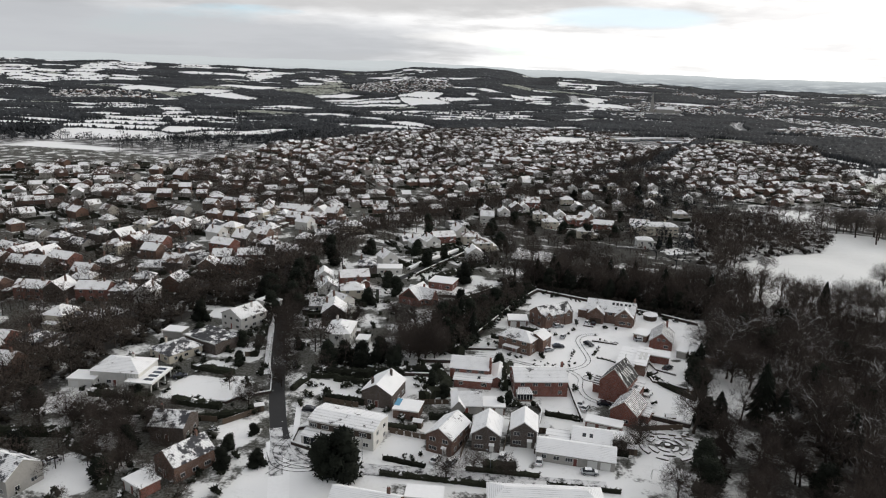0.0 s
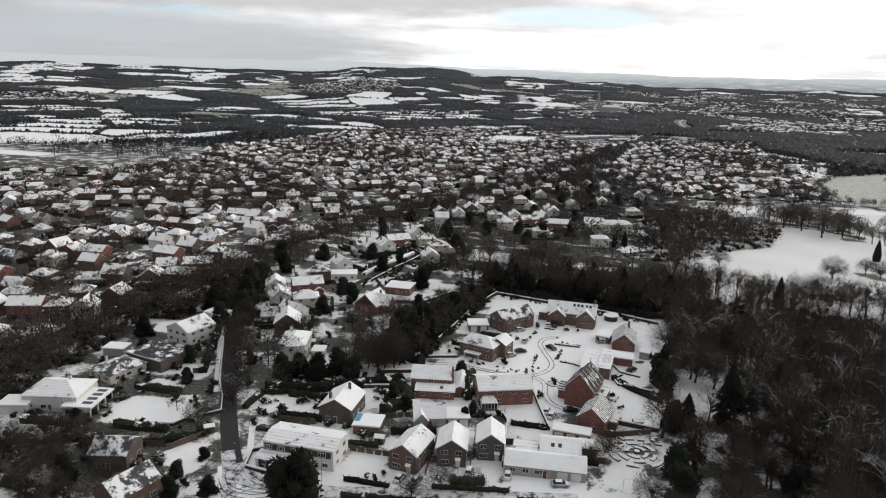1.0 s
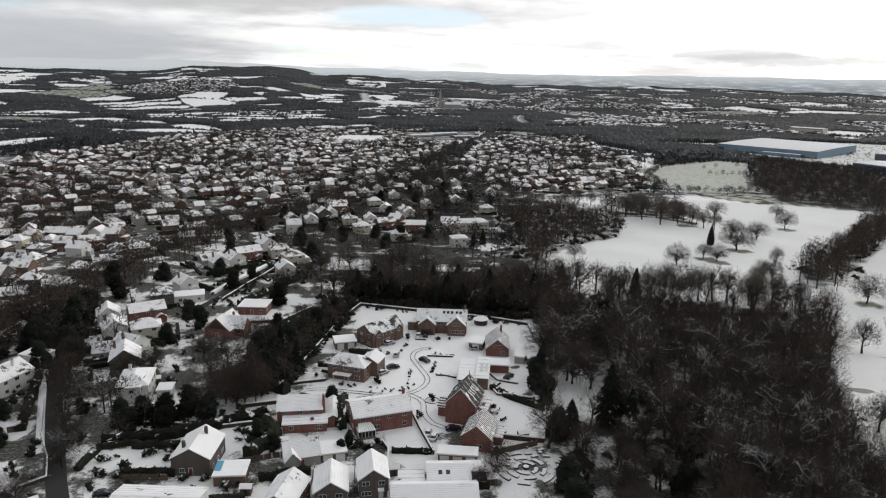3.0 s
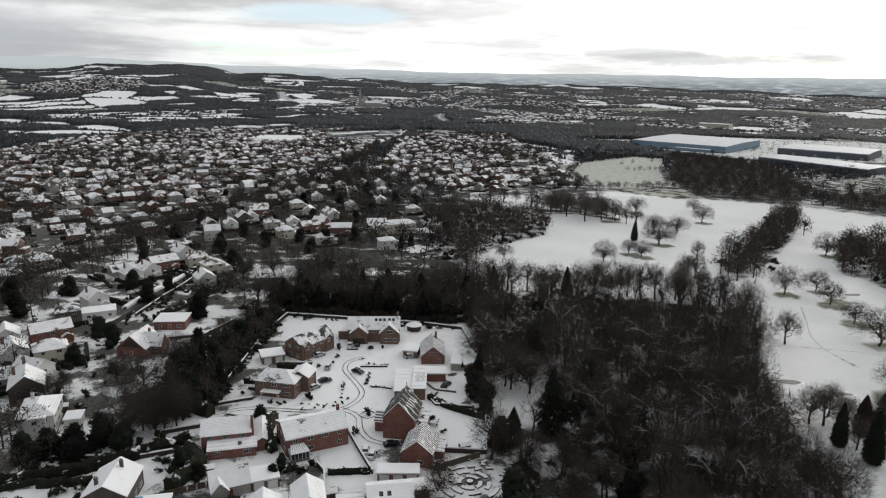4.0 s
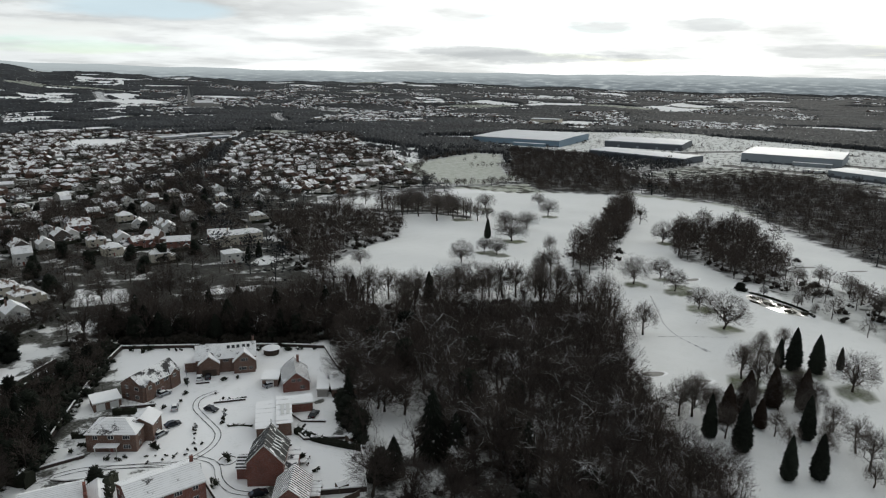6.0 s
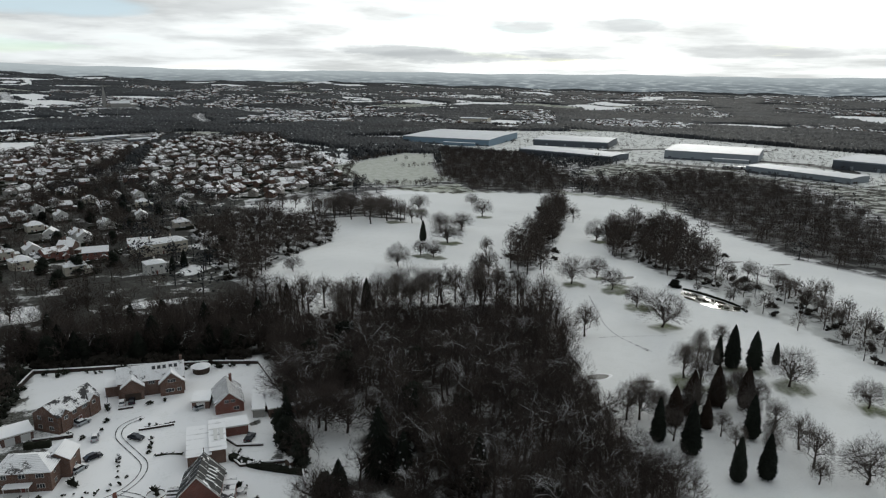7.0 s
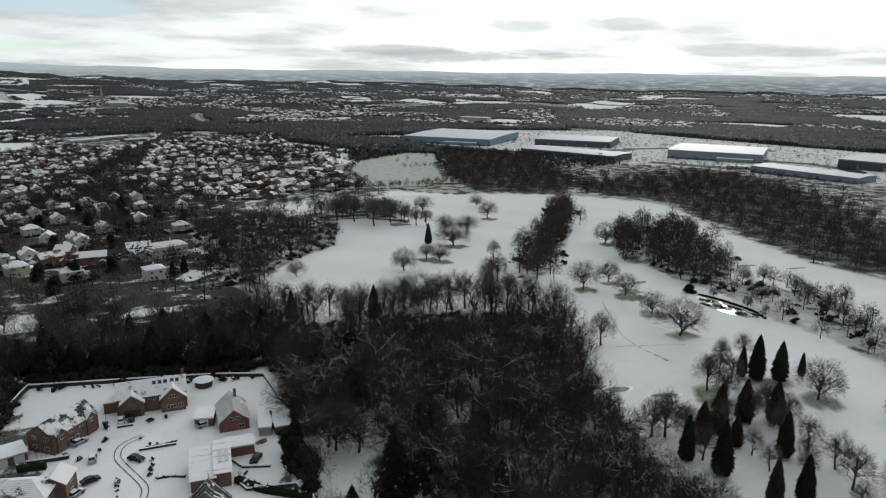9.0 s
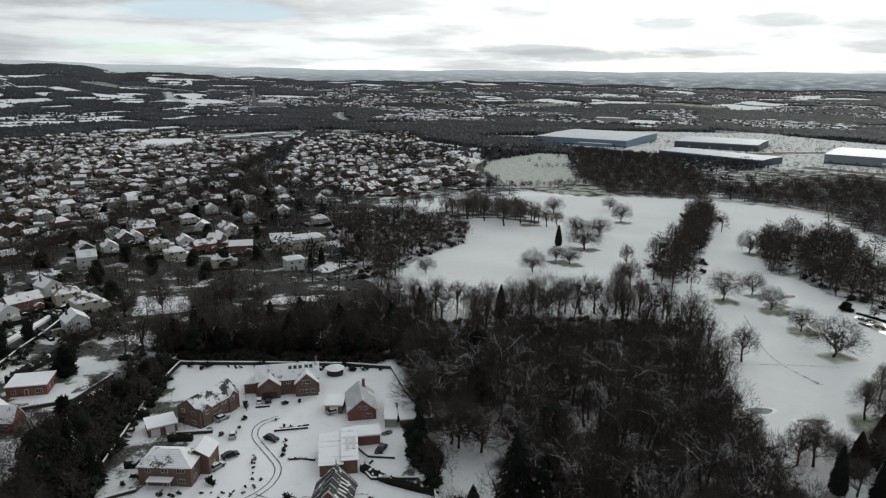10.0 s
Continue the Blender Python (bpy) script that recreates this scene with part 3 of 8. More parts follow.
def build_ground():
    xs = lines(45, 3.0, -150, 330, -3400, 4400)
    ys = lines(34, 3.0, 110, 480, -500, 4700)
    X, Y = np.meshgrid(xs, ys)
    keep = np.hypot(X, Y) < 4840
    Z = height(X, Y)
    n, mcols = X.shape
    idx = np.arange(n * mcols).reshape(n, mcols)
    F = np.stack([idx[:-1, :-1], idx[:-1, 1:], idx[1:, 1:], idx[1:, :-1]], -1)
    F = F[(keep[:-1, :-1] & keep[1:, 1:] & keep[:-1, 1:] & keep[1:, :-1])]
    me = sheet("ground", np.stack([X, Y, Z], -1).reshape(-1, 3), F.reshape(-1, 4), [M_GROUND], smooth=True)
    x, y = X.ravel(), Y.ravel()
    cov = np.zeros((x.size, 4), np.float32)
    cov[:, 3] = 1
    r = np.hypot(x, y)
    kind = far_cover(x, y)
    golf = inside(GOLF, x, y)
    far = ~golf & (r > 330)
    cov[far & (kind == 1), 0] = 0.9
    cov[far & (kind == 1) & (r < 1350), 0] = 0.9
    cov[far & (kind == 2), 1] = 0.8
    cov[far & (kind == 2), 2] = 0.5
    cov[far & (kind == 3), 2] = 0.8
    sub = suburb(x, y)
    near_left = (x < 60) & (y < 700) & ~golf
    cov[near_left] = (0, 0.15, 0.66, 1)
    cov[near_left & (y < 240) & (x > -132)] = (0, 0.15, 0.64, 1)
    cov[near_left & (y < 225) & (x > -56)] = (0, 0.10, 0.45, 1)
    cov[near_left & (y > 240) & (x > -95)] = (0, 0.12, 0.56, 1)
    cov[near_left & (y > 320) & (x > -60)] = (0.15, 0.12, 0.7, 1)
    cov[inside(SLOPE_GROUND, x, y)] = (0.55, 0.15, 0.75, 1)
    cov[sub] = (0, 0.15, 0.66, 1)
    for lawn in LAWNS:
        cov[inside(lawn, x, y)] = (0, 0.03, 0, 1)
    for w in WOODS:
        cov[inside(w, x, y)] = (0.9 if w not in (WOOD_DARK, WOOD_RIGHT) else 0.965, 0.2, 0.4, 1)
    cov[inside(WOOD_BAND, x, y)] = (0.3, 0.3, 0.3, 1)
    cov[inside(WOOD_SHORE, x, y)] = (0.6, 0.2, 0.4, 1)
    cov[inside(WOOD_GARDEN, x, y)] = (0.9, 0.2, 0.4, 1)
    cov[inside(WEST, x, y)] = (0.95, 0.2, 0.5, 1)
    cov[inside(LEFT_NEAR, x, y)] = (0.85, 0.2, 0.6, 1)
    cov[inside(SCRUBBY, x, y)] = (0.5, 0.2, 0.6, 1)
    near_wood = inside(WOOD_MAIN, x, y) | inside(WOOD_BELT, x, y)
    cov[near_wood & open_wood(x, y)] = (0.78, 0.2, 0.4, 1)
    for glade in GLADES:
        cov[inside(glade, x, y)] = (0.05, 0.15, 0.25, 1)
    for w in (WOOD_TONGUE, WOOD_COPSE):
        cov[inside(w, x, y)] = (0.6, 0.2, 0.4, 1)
    cov[inside(GREEN_FIELD, x, y)] = (0, 0.7, 0, 1)
    cov[inside(SCRUB, x, y) & ~inside(WOOD_RIGHT, x, y)] = (0.3, 0.6, 0.55, 1)
    cov[inside(YARD, x, y)] = (0, 0.3, 0.3, 1)
    cov[inside(ESTATE, x, y)] = (0, 0, 0.05, 1)
    cov[golf & (cov[:, 0] < 0.25)] = (0, 0.17, 0, 1)
    for tx, ty, rad in BARE_RINGS:
        ring = ((x - tx) ** 2 + ((y - ty) * 1.25) ** 2) < rad * rad
        cov[ring & golf] = (0.4, 1.0, 0, 1)
    a = me.color_attributes.new("cover", "FLOAT_COLOR", "POINT")
    a.data.foreach_set("color", cov.ravel())
    tagged(new("ground", me), "snow-covered ground with grass, gardens and woodland floor", "ground", kind="structure")


build_ground()


def build_distance():
    """Misty hills beyond the land, as a plain backdrop ring with its haze painted on and glowing."""
    V, F = [], []
    for i, az in enumerate(np.arange(-66, 88, 0.4)):
        a = radians(az)
        r = 4900
        x, y = r * math.sin(a), r * math.cos(a)
        west = min(max((4 - az) / 16, 0), 1)
        top = 96 + 52 * west + 9 * math.exp(-((az - 4) / 8) ** 2) + 3 * math.sin(az * 0.31) + 2.5 * math.sin(az * 0.83 + 1) + 1.2 * math.sin(az * 2.1)
        V += [(x, y, -60), (x, y, top)]
        if i:
            F.append((2 * i - 2, 2 * i, 2 * i + 1, 2 * i - 1))
    tagged(new("backdrop", sheet("backdrop", V, F, [M_PAINTED_MIST])), "backdrop ring of hills painted in glowing blue-grey mist", "hills", kind="structure")


build_distance()


def drape(points, step=3.0, smooth=True):
    """A polyline over the ground, rounded and cut into short pieces."""
    p = [Vector((x, y)) for x, y in points]
    out = []
    for i in range(len(p) - 1):
        a, b, c, d = p[max(i - 1, 0)], p[i], p[i + 1], p[min(i + 2, len(p) - 1)]
        n = max(1, int((c - b).length / step))
        for k in range(n):
            s = k / n
            if smooth:
                out.append(0.5 * (2 * b + (c - a) * s + (2 * a - 5 * b + 4 * c - d) * s * s + (3 * b - a - 3 * c + d) * s ** 3))
            else:
                out.append(b.lerp(c, s))
    out.append(p[-1])
    return out


def ribbon(name, points, width, mat, lift=0.04, label="", category="road", kind="structure", thick=0.0, step=3.0):
    line = drape(points, step)
    V, F = [], []
    for i, p in enumerate(line):
        t = (line[min(i + 1, len(line) - 1)] - line[max(i - 1, 0)]).normalized()
        nrm = Vector((-t.y, t.x)) * width / 2
        for q in (p + nrm, p - nrm):
            V.append((q.x, q.y, h(q.x, q.y) + lift))
        if i:
            k = 2 * i
            F.append((k - 2, k - 1, k + 1, k))
    return tagged(new(name, sheet(name, V, F, [mat])), label, category, kind=kind)

# ---- trees ----
class Shape:
    """Collects vertices and triangles."""

    def __init__(self):
        self.V, self.F = [], []

    def tube(self, pts, radii, sides=4):
        base = len(self.V)
        for i, (p, r) in enumerate(zip(pts, radii)):
            t = (pts[min(i + 1, len(pts) - 1)] - pts[max(i - 1, 0)]).normalized()
            u = t.orthogonal().normalized()
            w = t.cross(u)
            for k in range(sides):
                a = 2 * math.pi * k / sides
                self.V.append(p + (u * math.cos(a) + w * math.sin(a)) * r)
        for i in range(len(pts) - 1):
            for k in range(sides):
                a, b = base + i * sides + k, base + i * sides + (k + 1) % sides
                self.F += [(a, b, b + sides), (a, b + sides, a + sides)]

    def spike(self, a, b, w):
        d = (b - a).normalized()
        u = d.orthogonal().normalized() * w
        v = d.cross(u)
        n = len(self.V)
        self.V += [a + u, a - 0.5 * u + 0.87 * v, a - 0.5 * u - 0.87 * v, b]
        self.F += [(n, n + 1, n + 3), (n + 1, n + 2, n + 3), (n + 2, n, n + 3)]

    def twig(self, a, b, w, side):
        """A twig with its spray: one thin tapering blade."""
        u = (b - a).cross(side).normalized() * w
        n = len(self.V)
        self.V += [a + u, a - u, b]
        self.F.append((n, n + 1, n + 2))

    def arrays(self):
        return np.array([tuple(v) for v in self.V], np.float32).reshape(-1, 3), np.array(self.F, np.int32).reshape(-1, 3)


def dome_point(rng, H, R, low):
    """A random point on an uneven crown."""
    a, e = rng.uniform(0, 6.283), math.asin(rng.uniform(-0.55, 1.0))
    k = rng.uniform(0.84, 1.06) * (1 + 0.13 * math.sin(3 * a + H) + 0.1 * math.sin(5 * a + 2 * e))
    return Vector((R * k * math.cos(e) * math.cos(a), R * k * math.cos(e) * math.sin(a), low + (H - low) * (0.44 + 0.56 * k * math.sin(e))))


def bare_tree(seed, H, R, limbs, boughs, twigs, tw, slim=False, haze=0, wave=0.085):
    """Trunk and limbs, and the haze of twigs round them."""
    rng = random.Random(seed)
    wood, crown = Shape(), Shape()
    low = H * (0.10 if not slim else 0.16)
    lean = Vector((rng.uniform(-0.4, 0.4), rng.uniform(-0.4, 0.4), 0))
    fork = Vector((0, 0, low)) + lean
    r0 = H * 0.026
    top = fork + Vector((rng.uniform(-1, 1), rng.uniform(-1, 1), (H - low) * (0.55 if not slim else 0.8)))
    wood.tube([Vector((0, 0, -0.3)), Vector((0, 0, low * 0.5)) + lean * 0.3, fork, (fork + top) / 2, top], [r0 * 1.3, r0, r0 * 0.85, r0 * 0.5, r0 * 0.15], 5)
    ends = []
    for i in range(limbs):
        tip = dome_point(rng, H * 0.94, R * 0.86, low)
        s = rng.uniform(0.0, 0.75)
        a = fork.lerp(top, s)
        bend = a.lerp(tip, 0.5) + Vector((rng.uniform(-0.7, 0.7), rng.uniform(-0.7, 0.7), rng.uniform(0.0, 1.3)))
        r = r0 * (0.5 - 0.3 * s)
        k = (tip - a).length * wave
        turn = [Vector((rng.uniform(-k, k), rng.uniform(-k, k), rng.uniform(-0.6 * k, k))) for _ in range(3)]
        pts = [a, a.lerp(bend, 0.5) + turn[0], bend + turn[1], bend.lerp(tip, 0.5) + turn[2], tip]
        wood.tube(pts, [r, r * 0.75, r * 0.55, r * 0.35, r * 0.12], 4)
        ends.append((pts, r))
    sub = []
    for i in range(boughs):
        pts, r = ends[rng.randrange(len(ends))]
        k = rng.randrange(0, 3)
        a = pts[k].lerp(pts[k + 1], rng.random())
        tip = a.lerp(dome_point(rng, H, R, low), rng.uniform(0.4, 0.95))
        b = a.lerp(tip, 0.5) + Vector((rng.uniform(-0.8, 0.8), rng.uniform(-0.8, 0.8), rng.uniform(-0.5, 0.8)))
        wood.tube([a, b, tip], [r * 0.45, r * 0.3, r * 0.1], 3)
        sub.append((a, b, tip))
    for i in range(twigs):
        a, b, c = sub[rng.randrange(len(sub))] if sub else (fork, top, top)
        s = rng.random()
        p = a.lerp(b, s * 2) if s < 0.5 else b.lerp(c, s * 2 - 1)
        out = (p - fork)
        out.z *= 0.6
        out = out.normalized() if out.length > 0.01 else Vector((0, 0, 1))
        d = out * rng.uniform(0.2, 1.0) + Vector((rng.uniform(-1, 1), rng.uniform(-1, 1), rng.uniform(-0.35, 0.9)))
        L = rng.uniform(0.7, 2.0) * H / 14
        crown.twig(p, p + d.normalized() * L, tw * rng.uniform(0.7, 1.3), Vector((rng.uniform(-1, 1), rng.uniform(-1, 1), rng.uniform(-1, 1))))
    mid = Vector((0, 0, H * 0.46))
    for i in range(haze):
        p = mid.lerp(dome_point(rng, H * 0.97, R * 0.96, low), rng.uniform(0.35, 1.0) ** 0.45)
        d = (p - mid).normalized() + Vector((rng.uniform(-0.8, 0.8), rng.uniform(-0.8, 0.8), rng.uniform(-0.3, 0.9)))
        crown.twig(p, p + d.normalized() * rng.uniform(0.7, 1.6) * H / 14, tw * 0.8, Vector((rng.uniform(-1, 1), rng.uniform(-1, 1), rng.uniform(-1, 1))))
    return wood.arrays(), crown.arrays()


def gnarled_tree(seed, H, R, limbs):
    """An old spreading tree: winding limbs that fork again and again, with few twigs."""
    rng = random.Random(seed)
    wood, crown = Shape(), Shape()
    fork = Vector((rng.uniform(-0.3, 0.3), rng.uniform(-0.3, 0.3), H * 0.3))
    r0 = H * 0.022
    wood.tube([Vector((0, 0, -0.3)), fork * 0.5, fork], [r0 * 1.5, r0 * 1.2, r0], 5)

    def wind(a, d, steps, step, r, sides, level):
        pts = [a]
        for i in range(steps):
            d = (d + Vector((rng.uniform(-0.55, 0.55), rng.uniform(-0.55, 0.55), rng.uniform(-0.4, 0.42)))).normalized()
            if pts[-1].z > H * 0.94:
                d.z = -abs(d.z) * 0.4
            pts.append(pts[-1] + d * step * rng.uniform(0.8, 1.2))
            if level < 2 and i:
                for _ in range(2):
                    side = Vector((rng.uniform(-1, 1), rng.uniform(-1, 1), rng.uniform(-0.2, 0.6))) + d * 0.7
                    wind(pts[-1], side.normalized(), 4 - level, step * 0.62, r * 0.45 * (1 - 0.5 * i / steps), 3, level + 1)
            if level == 2:
                for _ in range(2):
                    tip = pts[-1] + Vector((rng.uniform(-1, 1), rng.uniform(-1, 1), rng.uniform(-0.2, 0.8))) * H * 0.06
                    crown.twig(pts[-1], tip, 0.022, Vector((rng.uniform(-1, 1), rng.uniform(-1, 1), rng.uniform(-1, 1))))
        wood.tube(pts, [r * (1 - 0.8 * i / steps) for i in range(steps + 1)], sides)
    for i in range(limbs):
        a = 6.283 * (i + rng.uniform(-0.3, 0.3)) / limbs
        rise = rng.uniform(0.25, 1.3)
        wind(fork + Vector((0, 0, rng.uniform(0, 0.12) * H)), Vector((math.cos(a), math.sin(a), rise)).normalized(), 5, R * 0.27, r0 * 0.6, 4, 0)
    return wood.arrays(), crown.arrays()


def hazy_tree(seed, H, R, limbs, twigs, tw):
    """A bare tree for the distance: trunk, a few limbs, and twigs filling an uneven rounded crown."""
    rng = random.Random(seed)
    wood, crown = Shape(), Shape()
    low = H * 0.12
    wood.tube([Vector((0, 0, -0.5)), Vector((0, 0, H * 0.35)), Vector((rng.uniform(-0.6, 0.6), rng.uniform(-0.6, 0.6), H * 0.8))], [H * 0.024, H * 0.017, H * 0.004], 3)
    for i in range(limbs):
        a, tip = Vector((0, 0, rng.uniform(0.2, 0.5) * H)), dome_point(rng, H * 0.92, R * 0.88, low)
        wood.tube([a, a.lerp(tip, 0.5) + Vector((0, 0, 0.5)), tip], [H * 0.011, H * 0.007, H * 0.002], 3)
    mid = Vector((0, 0, H * 0.42))
    for i in range(twigs):
        p = mid.lerp(dome_point(rng, H * 0.97, R * 0.95, low), rng.uniform(0.25, 1.0) ** 0.6)
        d = (p - mid).normalized() * 0.8 + Vector((rng.uniform(-1, 1), rng.uniform(-1, 1), rng.uniform(-0.4, 0.9)))
        crown.twig(p, p + d.normalized() * rng.uniform(0.9, 2.4) * H / 14, tw * rng.uniform(0.6, 1.4), Vector((rng.uniform(-1, 1), rng.uniform(-1, 1), rng.uniform(-1, 1))))
    return wood.arrays(), crown.arrays()


def conifer(seed, H, R, tiers, arms, droop=0.25, core=0.82, reach=1.1):
    """A dense pointed evergreen: tiers of short sprays round a dark core."""
    rng = random.Random(seed)
    wood, crown = Shape(), Shape()
    wood.tube([Vector((0, 0, -0.3)), Vector((0, 0, H * 0.3)), Vector((0, 0, H * 0.9))], [R * 0.12, R * 0.1, R * 0.02], 5)
    ring, prev = 9, None
    for i in range(tiers + 1):
        s = i / tiers
        z = H * (0.05 + 0.95 * s)
        rad = R * (min(1.0, 0.72 + 1.6 * s) * (1 - s ** 1.9) ** 0.8 + 0.04) * rng.uniform(0.93, 1.07)
        now = len(crown.V)
        for k in range(ring):
            a = 2 * math.pi * (k + 0.5 * (i % 2)) / ring
            q = rad * core * rng.uniform(0.88, 1.06)
            crown.V.append(Vector((q * math.cos(a), q * math.sin(a), z)))
        if prev is not None:
            for k in range(ring):
                a, b = prev + k, prev + (k + 1) % ring
                c, d = now + k, now + (k + 1) % ring
                crown.F += [(a, b, d), (a, d, c)]
        prev = now
        for k in range(arms):
            a = rng.uniform(0, 6.283)
            q = rad * rng.uniform(0.84, reach)
            p0 = Vector((rad * 0.45 * math.cos(a), rad * 0.45 * math.sin(a), z + R * 0.12))
            p1 = Vector((q * math.cos(a), q * math.sin(a), z - droop * rad + rng.uniform(-0.2, 0.3)))
            crown.spike(p0, p1, rad * 0.12 + 0.05)
    return wood.arrays(), crown.arrays()


def leafy(seed, H, R, lobes, clumps, size):
    """A rounded evergreen: several lobes covered in small leaf sprays."""
    rng = random.Random(seed)
    wood, crown = Shape(), Shape()
    wood.tube([Vector((0, 0, -0.2)), Vector((0, 0, H * 0.6))], [R * 0.09, R * 0.04], 3)
    blobs = []
    for i in range(lobes):
        a, q = rng.uniform(0, 6.283), R * rng.uniform(0.1, 0.62)
        rr = R * rng.uniform(0.36, 0.55)
        z = (i + 0.5) / lobes * (H - 0.8 * rr)
        q *= 1.25 - 0.95 * z / H
        rr *= 1.1 - 0.35 * z / H
        c = Vector((q * math.cos(a), q * math.sin(a), max(z, rr * 0.7)))
        blobs.append((c, rr))
        n = len(crown.V)
        phi = (1 + 5 ** 0.5) / 2
        for v in ((-1, phi, 0), (1, phi, 0), (-1, -phi, 0), (1, -phi, 0), (0, -1, phi), (0, 1, phi), (0, -1, -phi), (0, 1, -phi), (phi, 0, -1), (phi, 0, 1), (-phi, 0, -1), (-phi, 0, 1)):
            crown.V.append(c + Vector(v).normalized() * rr * rng.uniform(0.7, 0.95))
        for f in ((0, 11, 5), (0, 5, 1), (0, 1, 7), (0, 7, 10), (0, 10, 11), (1, 5, 9), (5, 11, 4), (11, 10, 2), (10, 7, 6), (7, 1, 8), (3, 9, 4), (3, 4, 2), (3, 2, 6), (3, 6, 8), (3, 8, 9), (4, 9, 5), (2, 4, 11), (6, 2, 10), (8, 6, 7), (9, 8, 1)):
            crown.F.append(tuple(n + k for k in f))
    for i in range(clumps):
        c, rr = blobs[rng.randrange(len(blobs))]
        d = Vector((rng.gauss(0, 1), rng.gauss(0, 1), rng.gauss(0.2, 1))).normalized()
        p = c + d * rr * rng.uniform(0.75, 0.95)
        crown.spike(p, p + (d + Vector((rng.uniform(-0.7, 0.7), rng.uniform(-0.7, 0.7), rng.uniform(-0.3, 0.7)))).normalized() * size * rng.uniform(0.7, 1.5), size * 0.4)
    return wood.arrays(), crown.arrays()


def join(parts):
    """Joins (V, F) arrays into one."""
    V, F, n = [], [], 0
    for v, f in parts:
        V.append(v)
        F.append(f + n)
        n += len(v)
    return np.concatenate(V), np.concatenate(F)


OAKS = [bare_tree(s, 14, 8.0, 13, 84, 1500, 0.032, haze=4200) for s in range(4)]
BIRCHES = [bare_tree(20 + s, 13, 4.9, 10, 54, 1000, 0.03, True, haze=2600) for s in range(3)]
WOODTREES = [bare_tree(40 + s, 16, 5.8, 7, 22, 300, 0.04, haze=720) for s in range(5)]
MIDTREES = [hazy_tree(60 + s, 13, 5.4, 5, 310, 0.125) for s in range(5)]
FARTREES = [hazy_tree(80 + s, 13, 5.8, 1, 52, 0.42) for s in range(4)]
BANKTREES = [hazy_tree(90 + s, 13, 6.4, 2, 190, 0.17) for s in range(4)]
CONIFERS = [conifer(s, 13, 3.0, 24, 40, 0.10) for s in range(3)]
SPRUCES = [conifer(10 + s, 15, 3.6, 17, 20, 0.42, 0.55, 1.25) for s in range(3)]
SNOWTREES = [gnarled_tree(30 + s, 13, 7.0, 6) for s in range(4)]
BUSHES = [leafy(s, 2.0, 1.5, 3, 36, 0.45) for s in range(3)]
EVERGREENS = [leafy(10 + s, 9, 4.0, 20, 1100, 0.6) for s in range(3)]


def tree_kind(name, shape, mats, label, category="tree", group=""):
    """One tree with its trunk and crown; the others of its kind are copies."""
    root = tagged(new(name), label, category, group)
    for part_name, (V, F), m in zip(("trunk", "crown"), shape, mats):
        o = new(part_name, sheet(part_name, V, F, [m]))
        o.parent = root
    return root


tree_rng = random.Random(5)
TREE_KINDS = {}


def plant(kind, shapes, mats, label, spots, base_h, category="tree", group="", wide=1.0):
    """Sets trees (x, y, height) of one kind; the first of each shape is the model for the rest."""
    for x, y, H in spots:
        i = tree_rng.randrange(len(shapes))
        key = (kind, i, label)
        s = H / base_h
        m = Matrix.Translation((x, y, h(x, y))) @ Matrix.Rotation(tree_rng.uniform(0, 6.28), 4, "Z") @ Matrix.Diagonal((s * wide * tree_rng.uniform(0.92, 1.1), s * wide * tree_rng.uniform(0.92, 1.1), s, 1))
        if key not in TREE_KINDS:
            TREE_KINDS[key] = tree_kind(kind, shapes[i], mats, label, category, group)
            TREE_KINDS[key].matrix_basis = m
        else:
            o = copy_thing(TREE_KINDS[key], Matrix.Identity(4))
            o.matrix_basis = m


def scatter(poly, gap, rng, keep=0.9):
    """Random places in a polygon, about one gap apart."""
    P = np.array(poly, float)
    (x0, y0), (x1, y1) = P.min(0), P.max(0)
    gx, gy = np.meshgrid(np.arange(x0, x1, gap), np.arange(y0, y1, gap))
    gx = gx.ravel() + rng.uniform(-0.45, 0.45, gx.size) * gap
    gy = gy.ravel() + rng.uniform(-0.45, 0.45, gy.size) * gap
    ok = inside(poly, gx, gy) & (rng.rand(gx.size) < keep)
    return np.column_stack([gx[ok], gy[ok]])


def thicket(name, spots, shapes, base_h, hmin, hmax, mats, rng, label, category="woodland", wide=1.0):
    """Many trees that nobody could count, as one mesh."""
    VV, FF, MM, n = [], [], [], 0
    for x, y in spots:
        (wv, wf), (cv, cf) = shapes[rng.randint(len(shapes))]
        s, a = rng.uniform(hmin, hmax) / base_h, rng.uniform(0, 6.28)
        c, d = math.cos(a) * s * wide, math.sin(a) * s * wide
        R = np.array([[c, d, 0], [-d, c, 0], [0, 0, s]], np.float32)
        off = np.array([x, y, h(x, y)], np.float32)
        for V, F, k in ((wv, wf, 0), (cv, cf, 1)):
            VV.append(V @ R + off)
            FF.append(F + n)
            MM.append(np.full(len(F), k, np.int32))
            n += len(V)
    if VV:
        tagged(new(name, sheet(name, np.concatenate(VV), np.concatenate(FF), mats, np.concatenate(MM))), label, category, kind="stuff")

